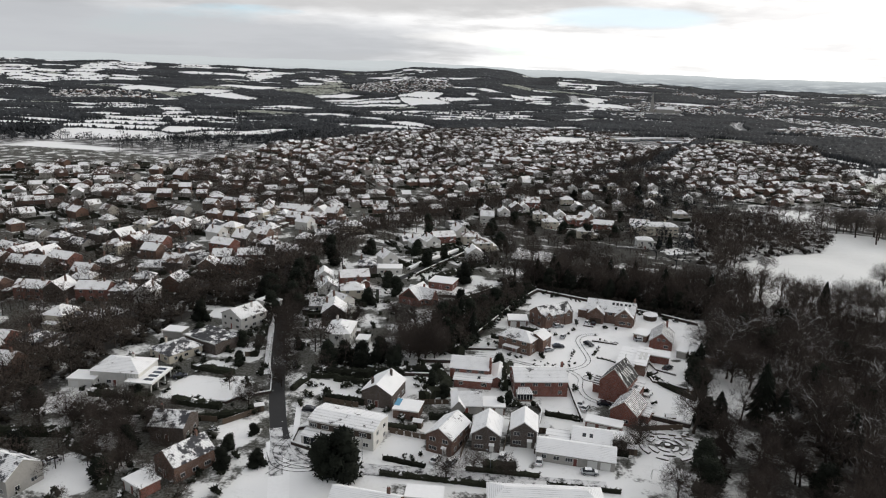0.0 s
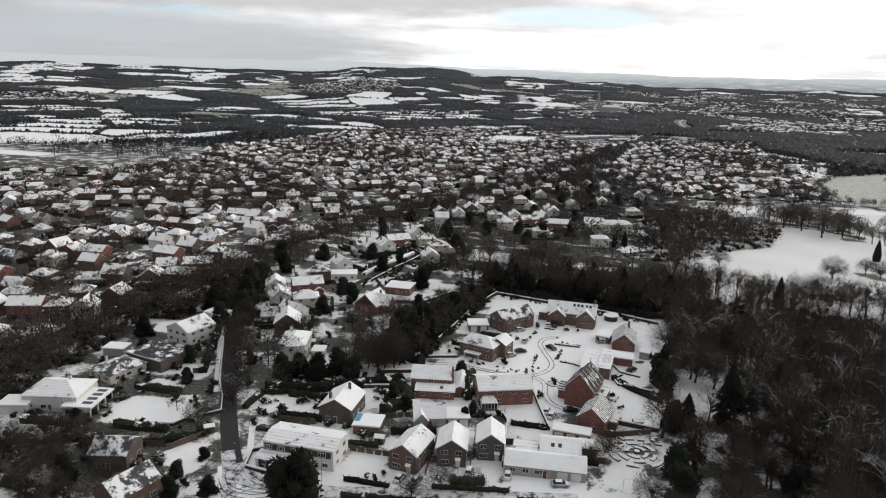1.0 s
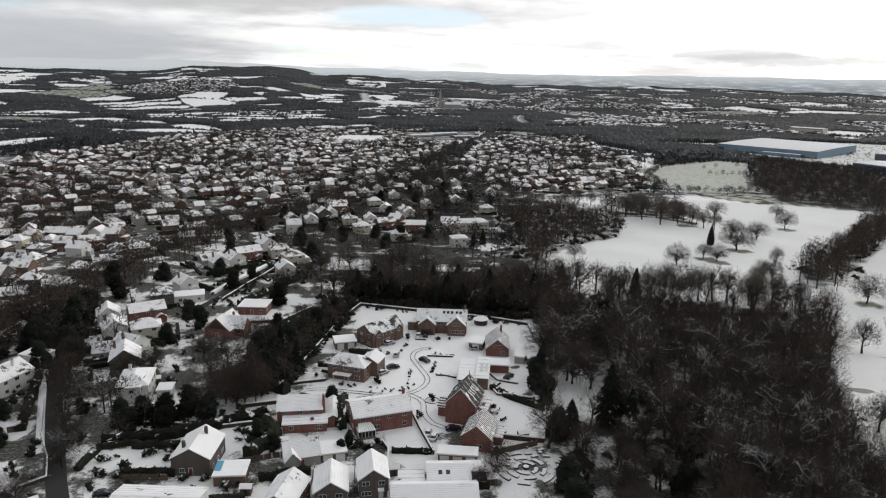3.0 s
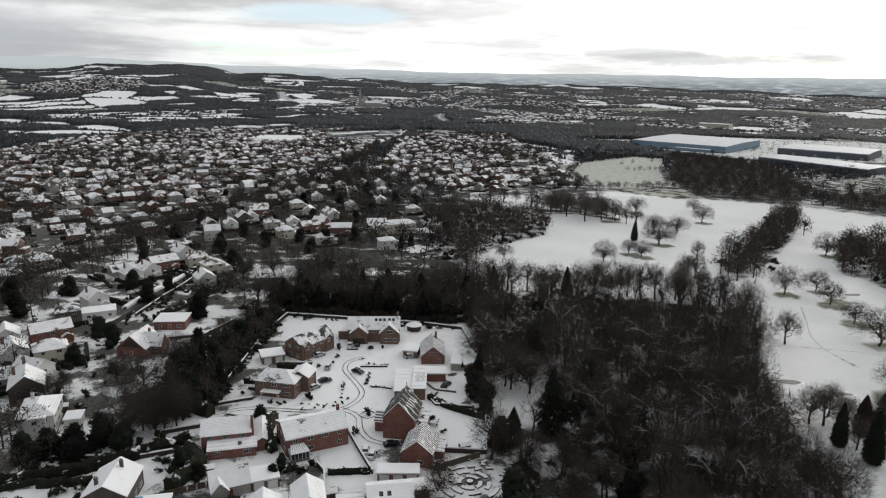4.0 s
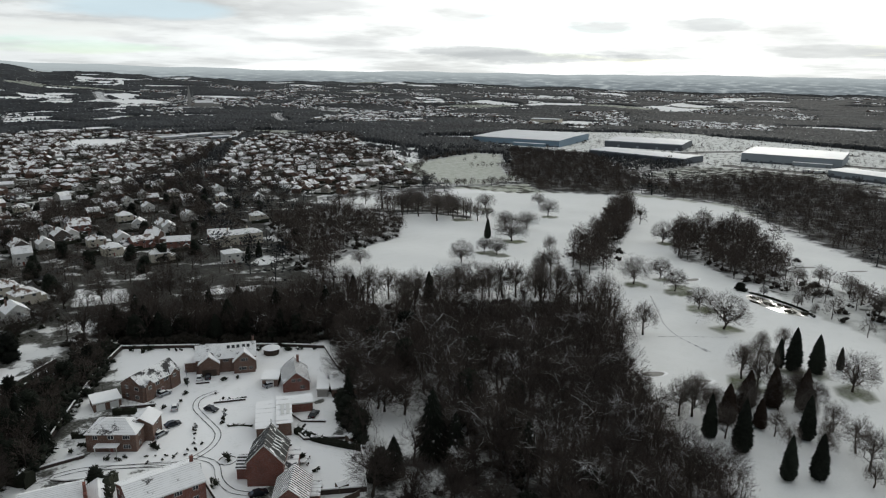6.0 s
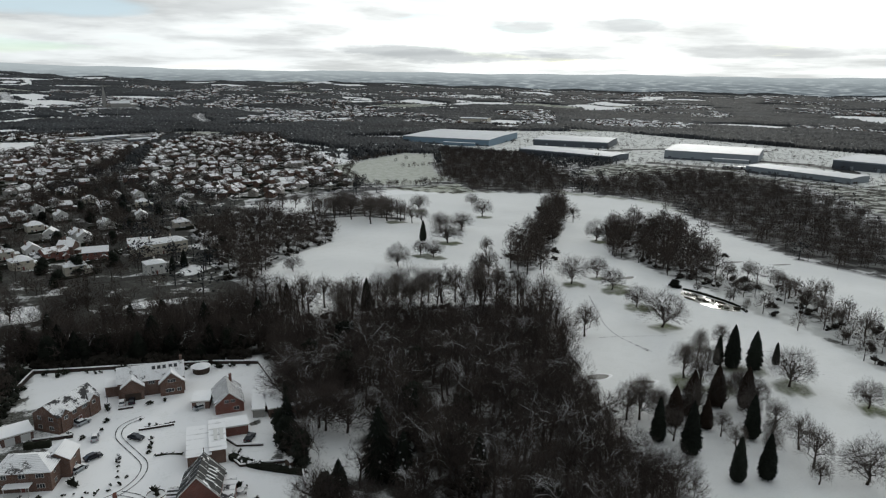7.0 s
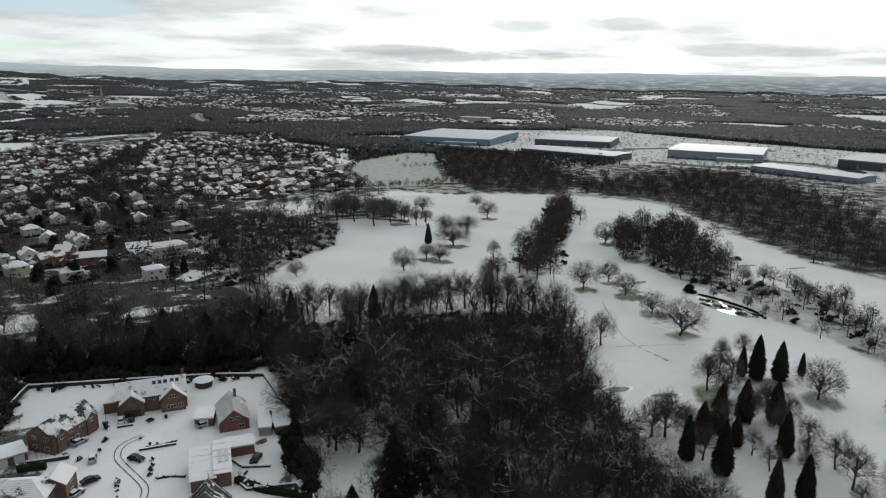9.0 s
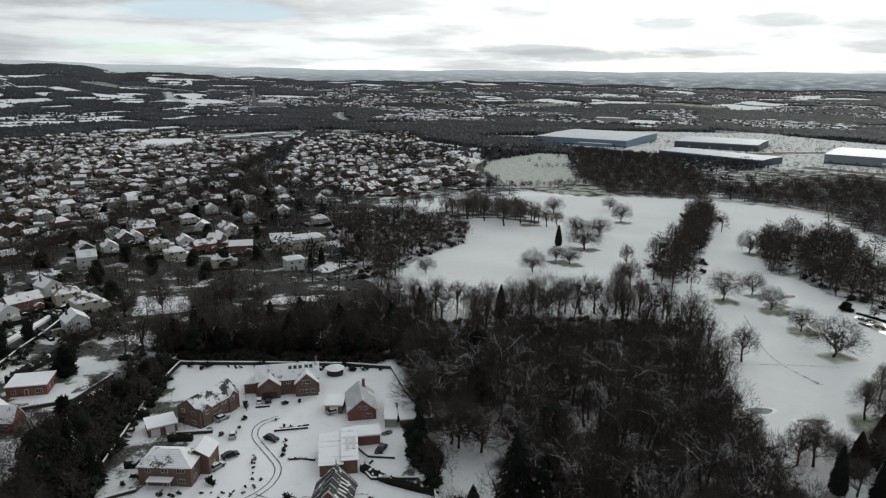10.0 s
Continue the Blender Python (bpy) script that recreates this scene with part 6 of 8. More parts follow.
# ---- works in the valley ----
def warehouse(a, b, d, z, wall, label, low=None, bays=8):
    """A long clad shed with a shallow snowy roof, panel joints and loading doors."""
    o, w = front("warehouse", a, b, label, "warehouse")
    part("wall", wall_block(w, d, z, z + 1.2, "gable", "x"), wall, o, at=Matrix.Translation((0, d / 2, 0)))
    r = Mesh()
    y0, y1, rz = -0.5, d + 0.5, z + 1.3
    r.slab([(-w / 2 - 0.5, y0, z + 0.25), (w / 2 + 0.5, y0, z + 0.25), (w / 2 + 0.5, d / 2, rz), (-w / 2 - 0.5, d / 2, rz)], 0.3)
    r.slab([(w / 2 + 0.5, y1, z + 0.25), (-w / 2 - 0.5, y1, z + 0.25), (-w / 2 - 0.5, d / 2, rz), (w / 2 + 0.5, d / 2, rz)], 0.3)
    part("roof", r, M_WORKS_ROOF, o, "shallow roof under thin snow")
    part("plinth", Mesh().box(-w / 2 - 0.06, w / 2 + 0.06, -0.1, -0.01, 0, 2.4), M_GREYCLAD, o)
    band = Mesh().box(-w / 2 - 0.05, w / 2 + 0.05, -0.12, -0.01, z - 1.6, z - 0.3)
    part("fascia", band, M_PALECLAD, o)
    for i in range(bays):
        x = -w / 2 + w * (i + 0.5) / bays
        part("loading_door", Mesh().box(x - 2, x + 2, -0.2, -0.11, 0.2, 4.6), M_PALECLAD if i % 2 else M_GREYCLAD, o)
    if low:
        lw, lx = low
        block(o, lx, -5, lw, 10, 5.5, 5.5, "flat", "x", wall, M_SNOW, windows=False)
    return o


warehouse((640, 1220), (741, 1085), 190, 12, M_BLUE, "huge blue-clad warehouse with snowy roof", (60, 30), 12)
warehouse((835, 1075), (915, 965), 110, 11, M_GREYCLAD, "grey warehouse with snowy roof in the works yard", None, 8)
warehouse((700, 945), (752, 795), 62, 9, M_GREYCLAD, "long dark warehouse with snowy roof", None, 9)
warehouse((872, 800), (940, 685), 120, 13, M_PALECLAD, "pale grey warehouse with snowy roof", (50, 30), 8)
warehouse((822, 622), (830, 490), 45, 8, M_PALECLAD, "long low pale warehouse with snowy roof", None, 10)
warehouse((985, 600), (1010, 470), 110, 12, M_GREYCLAD, "wide grey warehouse at the edge of the works", None, 8)
warehouse((105, 1410), (150, 1432), 24, 5, M_CREAM, "low school building with broad snowy roofs", None, 4)
warehouse((150, 1460), (205, 1490), 22, 5, M_CREAM, "long school wing under snow", None, 5)
warehouse((190, 1410), (232, 1428), 20, 4, M_BRICK[1], "low brick school hall under snow", None, 4)
warehouse((1080, 1700), (1130, 1640), 40, 14, M_CREAM, "pale office block beyond the works", None, 4)

# parked lorries and a red machine in the yard
for i in range(14):
    x, y = 842 + i * 3.5 + town_rng.uniform(-1, 1), 665 + i * -5.2
    o = place("lorry", x, y, 40 + town_rng.uniform(-5, 5), "white lorry trailer parked in the works yard", "lorry", "lorries in the yard")
    part("trailer", Mesh().box(-1.3, 1.3, -6, 4, 1.1, 4.0), M_FRAME, o)
    part("cab", Mesh().box(-1.2, 1.2, 4.3, 6.6, 0.6, 3.4), M_CAR[i % 3], o)
    part("wheel", Mesh().box(-1.25, 1.25, -5.4, -3.2, 0, 1.0).box(-1.25, 1.25, 4.6, 5.6, 0, 1.0), M_RUBBER, o)
o = place("machine", 868, 452, 30, "red site machine on tracks beside the works", "machine")
part("body", Mesh().box(-6, 6, -1.5, 1.5, 1.2, 3.6).box(-2, 1.5, -1.4, 1.4, 3.6, 5.0), M_CAR[3], o)
part("track", Mesh().box(-6.4, 6.4, -1.9, -1.2, 0, 1.2).box(-6.4, 6.4, 1.2, 1.9, 0, 1.2), M_RUBBER, o)

# church spire in the valley
o = place("church", 300, 2690, 0, "distant stone church with tall thin spire", "church")
part("nave", wall_block(62, 18, 13, 21, "gable", "x"), M_GREY, o, at=Matrix.Translation((48, 0, 0)))
part("roof", roof_block(62, 18, 13, 21, "gable", "x"), M_ROOF[0], o, at=Matrix.Translation((48, 0, 0)))
part("tower", Mesh().box(-5, 5, -5, 5, 0, 36), M_GREY, o)
part("spire", Mesh().poly([(-5, -5, 36), (5, -5, 36), (5, 5, 36), (-5, 5, 36), (0, 0, 76)], [(0, 1, 4), (1, 2, 4), (2, 3, 4), (3, 0, 4)]), M_GREY, o)

# ---- roads, drives and tracks ----
ribbon("road", [(-51, 152), (-56.4, 161.5), (-65, 180), (-75, 204), (-84.5, 227), (-91.4, 245), (-102, 272), (-114, 304), (-126, 336)], 4.6, M_ROAD, 0.05, "wet asphalt road with slush between gardens")
ribbon("road", [(-48, 140), (-51, 147), (-54, 154.5), (-57.4, 161.5)], 3.4, M_LANE, 0.085, "slushy stretch where the lane meets the road")
ribbon("road", [(-53, 156), (-48, 150.5), (-42, 148.5), (-30, 147.5), (-12, 149.0), (11, 151), (30, 152.5)], 5.0, M_LANE, 0.07, "side street with wheel tracks in the snow")
ribbon("road", [(-36, 112), (-44, 132), (-48.5, 143), (-52, 150), (-54.6, 155.2)], 5.0, M_SNOW, 0.055, "snow-covered lane with wheel tracks at the bend")
ribbon("road", [(-160, 120), (-151, 160), (-154, 196), (-149, 231), (-131, 312), (-104, 396), (-82, 491), (-22, 609), (38, 795), (104, 1000)], 6.0, M_ROAD, 0.06, "dark tree-lined road through the suburb")
ribbon("road", [(-64, 292), (-56, 313), (-51, 327), (-44, 352), (-38, 378), (-34, 397), (-25, 430), (-5, 470)], 3.5, M_ROAD, 0.06, "dark wet lane beside a long snowy hedge")
VALLEY_ROAD = [(455, 1930), (470, 2080), (500, 2240), (548, 2420)]
HILL_ROAD = [(110, 2760), (60, 2900), (30, 3039), (20, 3250), (16, 3440)]
ribbon("road", VALLEY_ROAD, 6, M_LANE, 0.3, "straight road with snowy verges in the valley")
ribbon("road", HILL_ROAD, 26, M_LANE, 0.6, "distant broad road climbing the hill")
ribbon("road", [(620, 1100), (700, 1010), (790, 750), (812, 640), (812, 470), (880, 380)], 9, M_LANE, 0.15, "snowy service road along the works")
for line, wide in (([(640, 1090), (715, 990), (770, 880)], 26), ([(770, 880), (850, 930), (930, 930)], 24), ([(800, 770), (850, 660), (950, 650)], 30), ([(960, 780), (985, 690), (1010, 640)], 26), ([(870, 560), (960, 560), (1000, 640)], 24), ([(760, 700), (770, 620), (765, 520)], 16), ([(930, 940), (1050, 900), (1150, 800)], 22)):
    ribbon("road", line, wide, M_ROAD, 0.2, "dark wet service yard between warehouses", "yard")
ribbon("pavement", [(-74, 193), (-79.8, 207), (-88.8, 230), (-95.8, 249)], 2.0, M_SNOW, 0.10, "snowy verge beside the wet road", "verge")
ribbon("pavement", [(-57, 178), (-50, 158), (-45, 154), (-36, 151.6)], 1.6, M_SNOW, 0.12, "snow-covered pavement along the bend", "pavement")

TRACKS = [[(-16, 223), (-6, 224.5), (4, 221.5), (14, 218), (20, 219), (25, 223.5), (27, 229), (26, 235), (24.5, 241), (23.5, 247), (25.5, 252.5), (31, 255)],
          [(-5, 214), (-4, 219), (-1, 222.5), (6, 221), (14, 218.6)], [(20, 219), (24, 214), (24, 206), (26, 200), (30, 197)],
          [(-52, 160), (-53, 152), (-50, 147.5), (-44, 146), (-36, 146.4)], [(-54, 150), (-50, 144.5), (-44, 143.5), (-40, 145)], [(-51, 156), (-46, 150), (-38, 147)], [(-50, 140), (-47, 146), (-40, 148.5)]]
for line in TRACKS:
    for off in (-0.75, 0.75):
        L = drape(line, 1.2)
        moved = [(p.x - (L[min(i + 1, len(L) - 1)] - L[max(i - 1, 0)]).normalized().y * off, p.y + (L[min(i + 1, len(L) - 1)] - L[max(i - 1, 0)]).normalized().x * off) for i, p in enumerate(L)]
        ribbon("wheel_track", moved[::2] + [moved[-1]], 0.24, M_TRACK, 0.09, "wheel rut pressed into snow", "track", step=1.2)


# ---- walls, fences and hedges ----
def strip(points, width, top, mat, bumpy=0.0, step=2.0, rng=None):
    """A long upright body along a line: a wall, or with bumps a hedge."""
    line = drape(points, step, False)
    m = Mesh()
    rng = rng or random.Random(3)
    rings = []
    for i, p in enumerate(line):
        t = (line[min(i + 1, len(line) - 1)] - line[max(i - 1, 0)]).normalized()
        n = Vector((-t.y, t.x)) * width / 2
        z = h(p.x, p.y)
        k = [1 + bumpy * rng.uniform(-1, 1) for _ in range(5)]
        a, b = p + n * k[0], p - n * k[1]
        ring = [(a.x, a.y, z - 0.2), (b.x, b.y, z - 0.2), (b.x, b.y, z + top * 0.75 * k[2]), ((b.x + p.x) / 2, (b.y + p.y) / 2, z + top * k[3]), ((a.x + p.x) / 2, (a.y + p.y) / 2, z + top * k[4]), (a.x, a.y, z + top * 0.75 * k[2])] if bumpy else \
               [(a.x, a.y, z - 0.2), (b.x, b.y, z - 0.2), (b.x, b.y, z + top), (a.x, a.y, z + top)]
        rings.append(ring)
    q = len(rings[0])
    for ring in rings:
        m.V += ring
    for i in range(len(rings) - 1):
        for k in range(q):
            a, b = i * q + k, i * q + (k + 1) % q
            m.F.append((a, b, b + q, a + q))
    m.F += [tuple(range(q - 1, -1, -1)), tuple(range((len(rings) - 1) * q, len(rings) * q))]
    return m


WALLS = [([(6, 303.5), (25, 297), (42, 291), (58, 285), (71, 278)], 1.3), ([(-13, 244), (-9, 258), (-3, 280), (6, 303.5)], 1.5), ([(-52, 312), (-47, 328), (-40, 352), (-34, 378)], 1.4), ([(-20, 204), (-33, 202), (-46, 205), (-56, 206)], 1.3), ([(-40, 284), (-24, 285), (-14, 300)], 1.3), ([(-12, 222.2), (-9, 220.4), (-5.8, 219.5), (-1, 218.8), (2, 219.6)], 0.55), ([(-21, 227), (-12, 229), (-5, 230.3)], 1.0), ([(4, 254.4), (8, 253.4), (13.1, 252.3)], 1.1),
         ([(71, 278), (69.5, 258), (69, 238)], 1.0), ([(46, 221), (47, 216), (58, 212), (60, 205)], 0.8), ([(43, 190.5), (54, 187.2), (59, 205)], 1.5), ([(20, 209), (22, 197), (24.5, 184)], 1.2), ([(11.6, 190), (13, 186), (12.2, 164)], 1.6),
         ([(-92, 171), (-77, 171.6), (-75.5, 174.6), (-67.5, 181), (-71, 190), (-78, 203), (-86, 224)], 1.0), ([(-46, 165), (-51, 162), (-50, 154.5), (-43, 152.5), (-38, 152.5)], 1.1), ([(-28, 214), (-14, 216.5), (-2, 213)], 1.3), ([(46, 236), (49, 226), (55, 223)], 0.7)]
for line, top in WALLS:
    if top:
        m = strip(line, 0.32, top, M_STONE)
        o = tagged(new("garden_wall", m.data("garden_wall", [M_STONE])), "weathered brick garden wall with snow along its top", "wall")
        part("coping", strip([(x, y) for x, y in line], 0.34, 0.12, M_SNOW), M_SNOW, o, "ridge of snow", at=Matrix.Translation((0, 0, top)))

flat_hedge = strip([(-58, 322), (-55.5, 330), (-50, 347), (-41, 374), (-37.5, 388)], 2.4, 1.3, M_SNOW, 0.08, 2.0)
tagged(new("hedge", flat_hedge.data("hedge", [M_SNOW])), "long flat-topped hedge thick with snow beside the lane", "hedge")
FENCES = [[(-27, 166), (-16, 164.5)], [(-6.2, 158), (-5.6, 170), (-5, 180)], [(4.3, 163), (4.6, 178)], [(-50, 179), (-39, 178)], [(-26, 183), (-14, 186), (0, 190)], [(39, 182), (52, 186)], [(-72, 160), (-66, 168)], [(-92, 160), (-74, 161)]]
panel = Mesh()
panel.V += [(-0.9 + 0.1 * k, -0.05 if k % 2 else -0.02, z) for z in (0.08, 1.7) for k in range(19)] + [(-0.9 + 0.1 * k, 0.03, z) for z in (0.08, 1.7) for k in range(19)]
panel.F += [(k, k + 1, k + 20, k + 19) for k in range(18)] + [(k + 39, k + 38, k + 57, k + 58) for k in range(18)] + [(k + 19, k + 20, k + 58, k + 57) for k in range(18)]
PANEL = panel.data("fence_panel", [M_FENCE])
POST = Mesh().box(-0.06, 0.06, -0.06, 0.06, -0.2, 1.85).data("post", [M_FENCE])
for line in FENCES:
    o = tagged(new("fence"), "weathered timber panel fence between gardens", "fence")
    p = drape(line, 1.9, False)
    for a, b in zip(p, p[1:]):
        if (b - a).length < 1.0:
            continue
        rot = Matrix.Rotation(math.atan2(b.y - a.y, b.x - a.x), 4, "Z")
        c = (a + b) / 2
        part("panel", PANEL, None, o, at=Matrix.Translation((c.x, c.y, h(c.x, c.y))) @ rot)
        part("post", POST, None, o, at=Matrix.Translation((a.x, a.y, h(a.x, a.y))) @ rot)

HEDGES = [([(-25, 153), (-14, 151.5)], 1.2, 1.0), ([(0, 155), (8, 156.5)], 2.4, 1.6), ([(-92, 169), (-77, 168.6)], 2.2, 2.0), ([(-99, 192), (-84, 190)], 2.0, 2.0), ([(-50, 181), (-38, 180)], 1.6, 1.8), ([(-60, 196), (-46, 198), (-30, 204), (-20, 208)], 3.0, 2.6),
          ([(1, 199), (-0.5, 210), (1.5, 216)], 2.2, 3.2), ([(-22, 186), (-16, 196), (-20, 203)], 3.0, 3.0), ([(-92, 156), (-76, 163), (-68, 167)], 1.8, 1.6), ([(-118, 168), (-100, 168)], 2.2, 2.2), ([(-112, 158), (-92, 162)], 2.0, 1.8), ([(-128, 142), (-108, 146)], 2.4, 2.4), ([(-104, 141), (-88, 136), (-84, 126)], 2.0, 1.8), ([(-36, 164), (-28, 168), (-20, 169)], 1.6, 1.5), ([(-40, 192), (-30, 190)], 1.5, 1.6), ([(-52, 194), (-40, 193)], 1.8, 1.8), ([(-62, 184), (-60, 194), (-52, 196)], 1.5, 1.6), ([(-18, 176), (-6, 178)], 1.6, 1.8), ([(26, 169), (36, 168)], 1.2, 1.3), ([(14, 186.2), (19, 185.4), (24, 184.6)], 1.5, 1.1), ([(-4, 152.6), (14, 153.4)], 1.0, 1.0), ([(16, 150.2), (33, 151)], 1.0, 0.9), ([(-24, 146), (-8, 146.6), (8, 147)], 1.2, 1.2), ([(-66, 232), (-80, 262), (-88, 280)], 2.4, 2.5), ([(-84, 205), (-94, 240)], 2.2, 2.4),
          ([(-44, 306), (-34, 322), (-24, 345)], 2.0, 2.4), ([(2, 304), (-8, 282), (-17, 262), (-25, 240)], 3.5, 3.4), ([(-20, 280), (-30, 262), (-24, 240)], 3.5, 4.0), ([(30.5, 248.2), (34, 247.2), (38, 247.5)], 0.35, 0.35), ([(30, 231.6), (33, 231), (36, 229)], 0.35, 0.4), ([(-8, 242), (2, 240)], 1.2, 1.6), ([(2, 252), (8, 250)], 1.2, 1.8), ([(-28, 240), (-24, 228), (-16, 222)], 3.0, 3.2), ([(59, 205), (50, 214), (46, 221)], 1.6, 1.4)]
hedge_rng = random.Random(9)
for line, width, top in HEDGES:
    m = strip(line, width, top, M_HEDGE, 0.22, 1.1, hedge_rng)
    V, F = Shape(), None
    for q in range(int(len(m.V) * 1.5)):
        a = Vector(m.V[hedge_rng.randrange(len(m.V))])
        if a.z < h(a.x, a.y) + 0.3:
            continue
        d = Vector((hedge_rng.uniform(-1, 1), hedge_rng.uniform(-1, 1), hedge_rng.uniform(-0.1, 1))).normalized()
        V.spike(a - d * 0.15, a + d * hedge_rng.uniform(0.3, 0.8), 0.16)
    n = len(m.V)
    m.V += [tuple(v) for v in V.V]
    m.F += [tuple(n + k for k in f) for f in V.F]
    tagged(new("hedge", m.data("hedge", [M_HEDGE])), "dense dark green hedge dusted with snow", "hedge")


# ---- cars ----
def car_model(paint, label, snowy):
    """A saloon: shaped body, glass cabin, roof, four wheels and lamps."""
    o = tagged(new("car"), label, "car", "parked cars")
    prof = [(-2.15, 0.32), (-2.2, 0.75), (-2.05, 0.92), (-1.0, 0.98), (1.1, 0.98), (2.05, 0.80), (2.18, 0.6), (2.12, 0.32)]
    b = Mesh()
    n = len(prof)
    for half, k in ((-0.72, 0.9), (-0.86, 1.0), (0.86, 1.0), (0.72, 0.9)):
        b.V += [(x * (0.98 if k < 1 else 1), half, z if z < 0.5 or k == 1 else z + 0.02) for x, z in prof]
    for r in range(3):
        for i in range(n):
            a, c = r * n + i, r * n + (i + 1) % n
            b.F.append((a, c, c + n, a + n))
    b.F += [tuple(range(n - 1, -1, -1)), tuple(range(3 * n, 4 * n))]
    body = part("body", b, paint, o)
    cab = [(-1.75, 0.97), (-1.15, 1.42), (0.35, 1.44), (1.15, 0.97)]
    g = Mesh()
    g.V += [(x, -0.76 if z < 1 else -0.6, z) for x, z in cab] + [(x, 0.76 if z < 1 else 0.6, z) for x, z in cab]
    g.F += [(0, 1, 5, 4), (1, 2, 6, 5), (2, 3, 7, 6), (3, 2, 1, 0), (4, 5, 6, 7), (0, 4, 7, 3)]
    part("window_glass", g, M_GLASS, o)
    part("roof", Mesh().slab([(-1.2, -0.62, 1.5), (0.4, -0.62, 1.51), (0.4, 0.62, 1.51), (-1.2, 0.62, 1.5)], 0.07), M_SNOW if snowy else paint, o)
    if snowy:
        part("snow", Mesh().slab([(1.15, -0.7, 1.05), (2.0, -0.66, 0.88), (2.0, 0.66, 0.88), (1.15, 0.7, 1.05)], 0.06), M_SNOW, o, "snow on the bonnet")
    for x in (-1.35, 1.35):
        for y in (-0.84, 0.84):
            wv = Mesh()
            k = 14
            for s in (-0.11, 0.11):
                wv.V += [(0.32 * math.cos(6.283 * i / k), s, 0.32 * math.sin(6.283 * i / k)) for i in range(k)]
            wv.F += [(i, (i + 1) % k, k + (i + 1) % k, k + i) for i in range(k)] + [tuple(range(k - 1, -1, -1)), tuple(range(k, 2 * k))]
            wheel = part("wheel", wv, M_RUBBER, o, at=Matrix.Translation((x, y, 0.32)))
            rim = Mesh()
            rim.V += [(0.2 * math.cos(6.283 * i / 8), y * 0.145, 0.2 * math.sin(6.283 * i / 8)) for i in range(8)]
            rim.F.append(tuple(range(8)))
            part("rim", rim, M_CAR[0], wheel)
    for y in (-0.6, 0.6):
        part("headlight", Mesh().box(2.08, 2.2, y - 0.15, y + 0.15, 0.58, 0.72), M_FRAME, o)
        part("tail_light", Mesh().box(-2.24, -2.16, y - 0.13, y + 0.13, 0.66, 0.82), M_CAR[3], o)
    return o


CARS = [(1, 27.3, 243, -50), (0, 18, 248.5, 80), (0, 13, 234, 35), (1, 16.5, 238.2, 15), (2, 27, 266, 80), (1, 29.6, 266, 80), (0, 16, 259, 30), (1, 31, 196, 5), (2, 25.4, 192, 70),
        (2, -12, 155, 75), (0, -8, 154.6, 70), (0, 4.2, 160, 85), (2, 13.6, 160, 88), (0, 26, 157.6, 5), (2, 24, 194.5, 80), (1, -99, 184.5, 40), (1, -52, 173, 10), (2, -103, 134, 55), (0, 46, 252, 10), (1, -94, 218, 20), (0, 41, 226, 60), (1, 53, 228, 50)]
CAR_MODELS = {}
CAR_LABELS = {0: "silver car dusted with snow on a drive", 1: "dark car standing on trampled snow", 2: "white snow-covered car by a house"}
for kind, x, y, rot in CARS:
    m = pose(x, y, h(x, y) + 0.05, 0, 0, rot)
    if kind in CAR_MODELS:
        copy_thing(CAR_MODELS[kind], m)
    else:
        CAR_MODELS[kind] = car_model(M_CAR[kind], CAR_LABELS[kind], kind != 1)
        CAR_MODELS[kind].matrix_basis = m

# ---- golf course: bunkers, pond, ditch and paths ----
for x, y, rx, ry, rot in ((163.6, 212.5, 4.6, 2.6, -20), (173, 202, 5.5, 1.6, -20), (277, 307, 5, 2.5, 0), (359, 303, 7, 2, -25), (378, 285, 7, 1.6, -20), (330, 360, 5, 2, 0)):
    k, V, F = 22, [], []
    for ring, (s, z) in enumerate(((1.12, 0.02), (1.0, 0.14), (0.85, 0.05), (0.4, 0.03))):
        for i in range(k):
            a = 6.283 * i / k
            q = s * (1 + 0.08 * math.sin(2 * a + x) + 0.06 * math.sin(3 * a))
            px, py = rx * q * math.cos(a), ry * q * math.sin(a)
            c, d = math.cos(radians(rot)), math.sin(radians(rot))
            gx, gy = x + c * px - d * py, y + d * px + c * py
            V.append((gx, gy, h(gx, gy) + z))
    for r in range(3):
        F += [(r * k + i, r * k + (i + 1) % k, (r + 1) * k + (i + 1) % k, (r + 1) * k + i) for i in range(k)]
    F.append(tuple(range(3 * k, 4 * k)))
    m = Mesh()
    m.V, m.F = V, F
    tagged(new("bunker", m.data("bunker", [M_SNOW, M_SAND], [0] * (2 * k) + [1] * (k + 1))), "shallow sand bunker with snowy rim on the golf course", "bunker")

POND = [(277, 272), (279.5, 262), (280, 252), (279, 243), (275.5, 238.5), (272.5, 240), (269, 246), (268.5, 254), (269.5, 262), (272, 269)]
m = Mesh()
m.poly([(x, y, -6.1) for x, y in POND], [tuple(range(len(POND) - 1, -1, -1))])
tagged(new("pond", m.data("pond", [M_WATER])), "small pond reflecting the bright sky", "pond", kind="structure")
m = strip([(280, 274), (281.5, 264), (281.5, 252), (280.5, 243), (276.5, 236.5)], 0.9, 0.9, M_HEDGE, 0.3, 1.2, random.Random(4))
tagged(new("reed_bank", m.data("reed_bank", [M_HEDGE])), "dark bank along the far side of the pond", "bank")
pond_rng = random.Random(17)
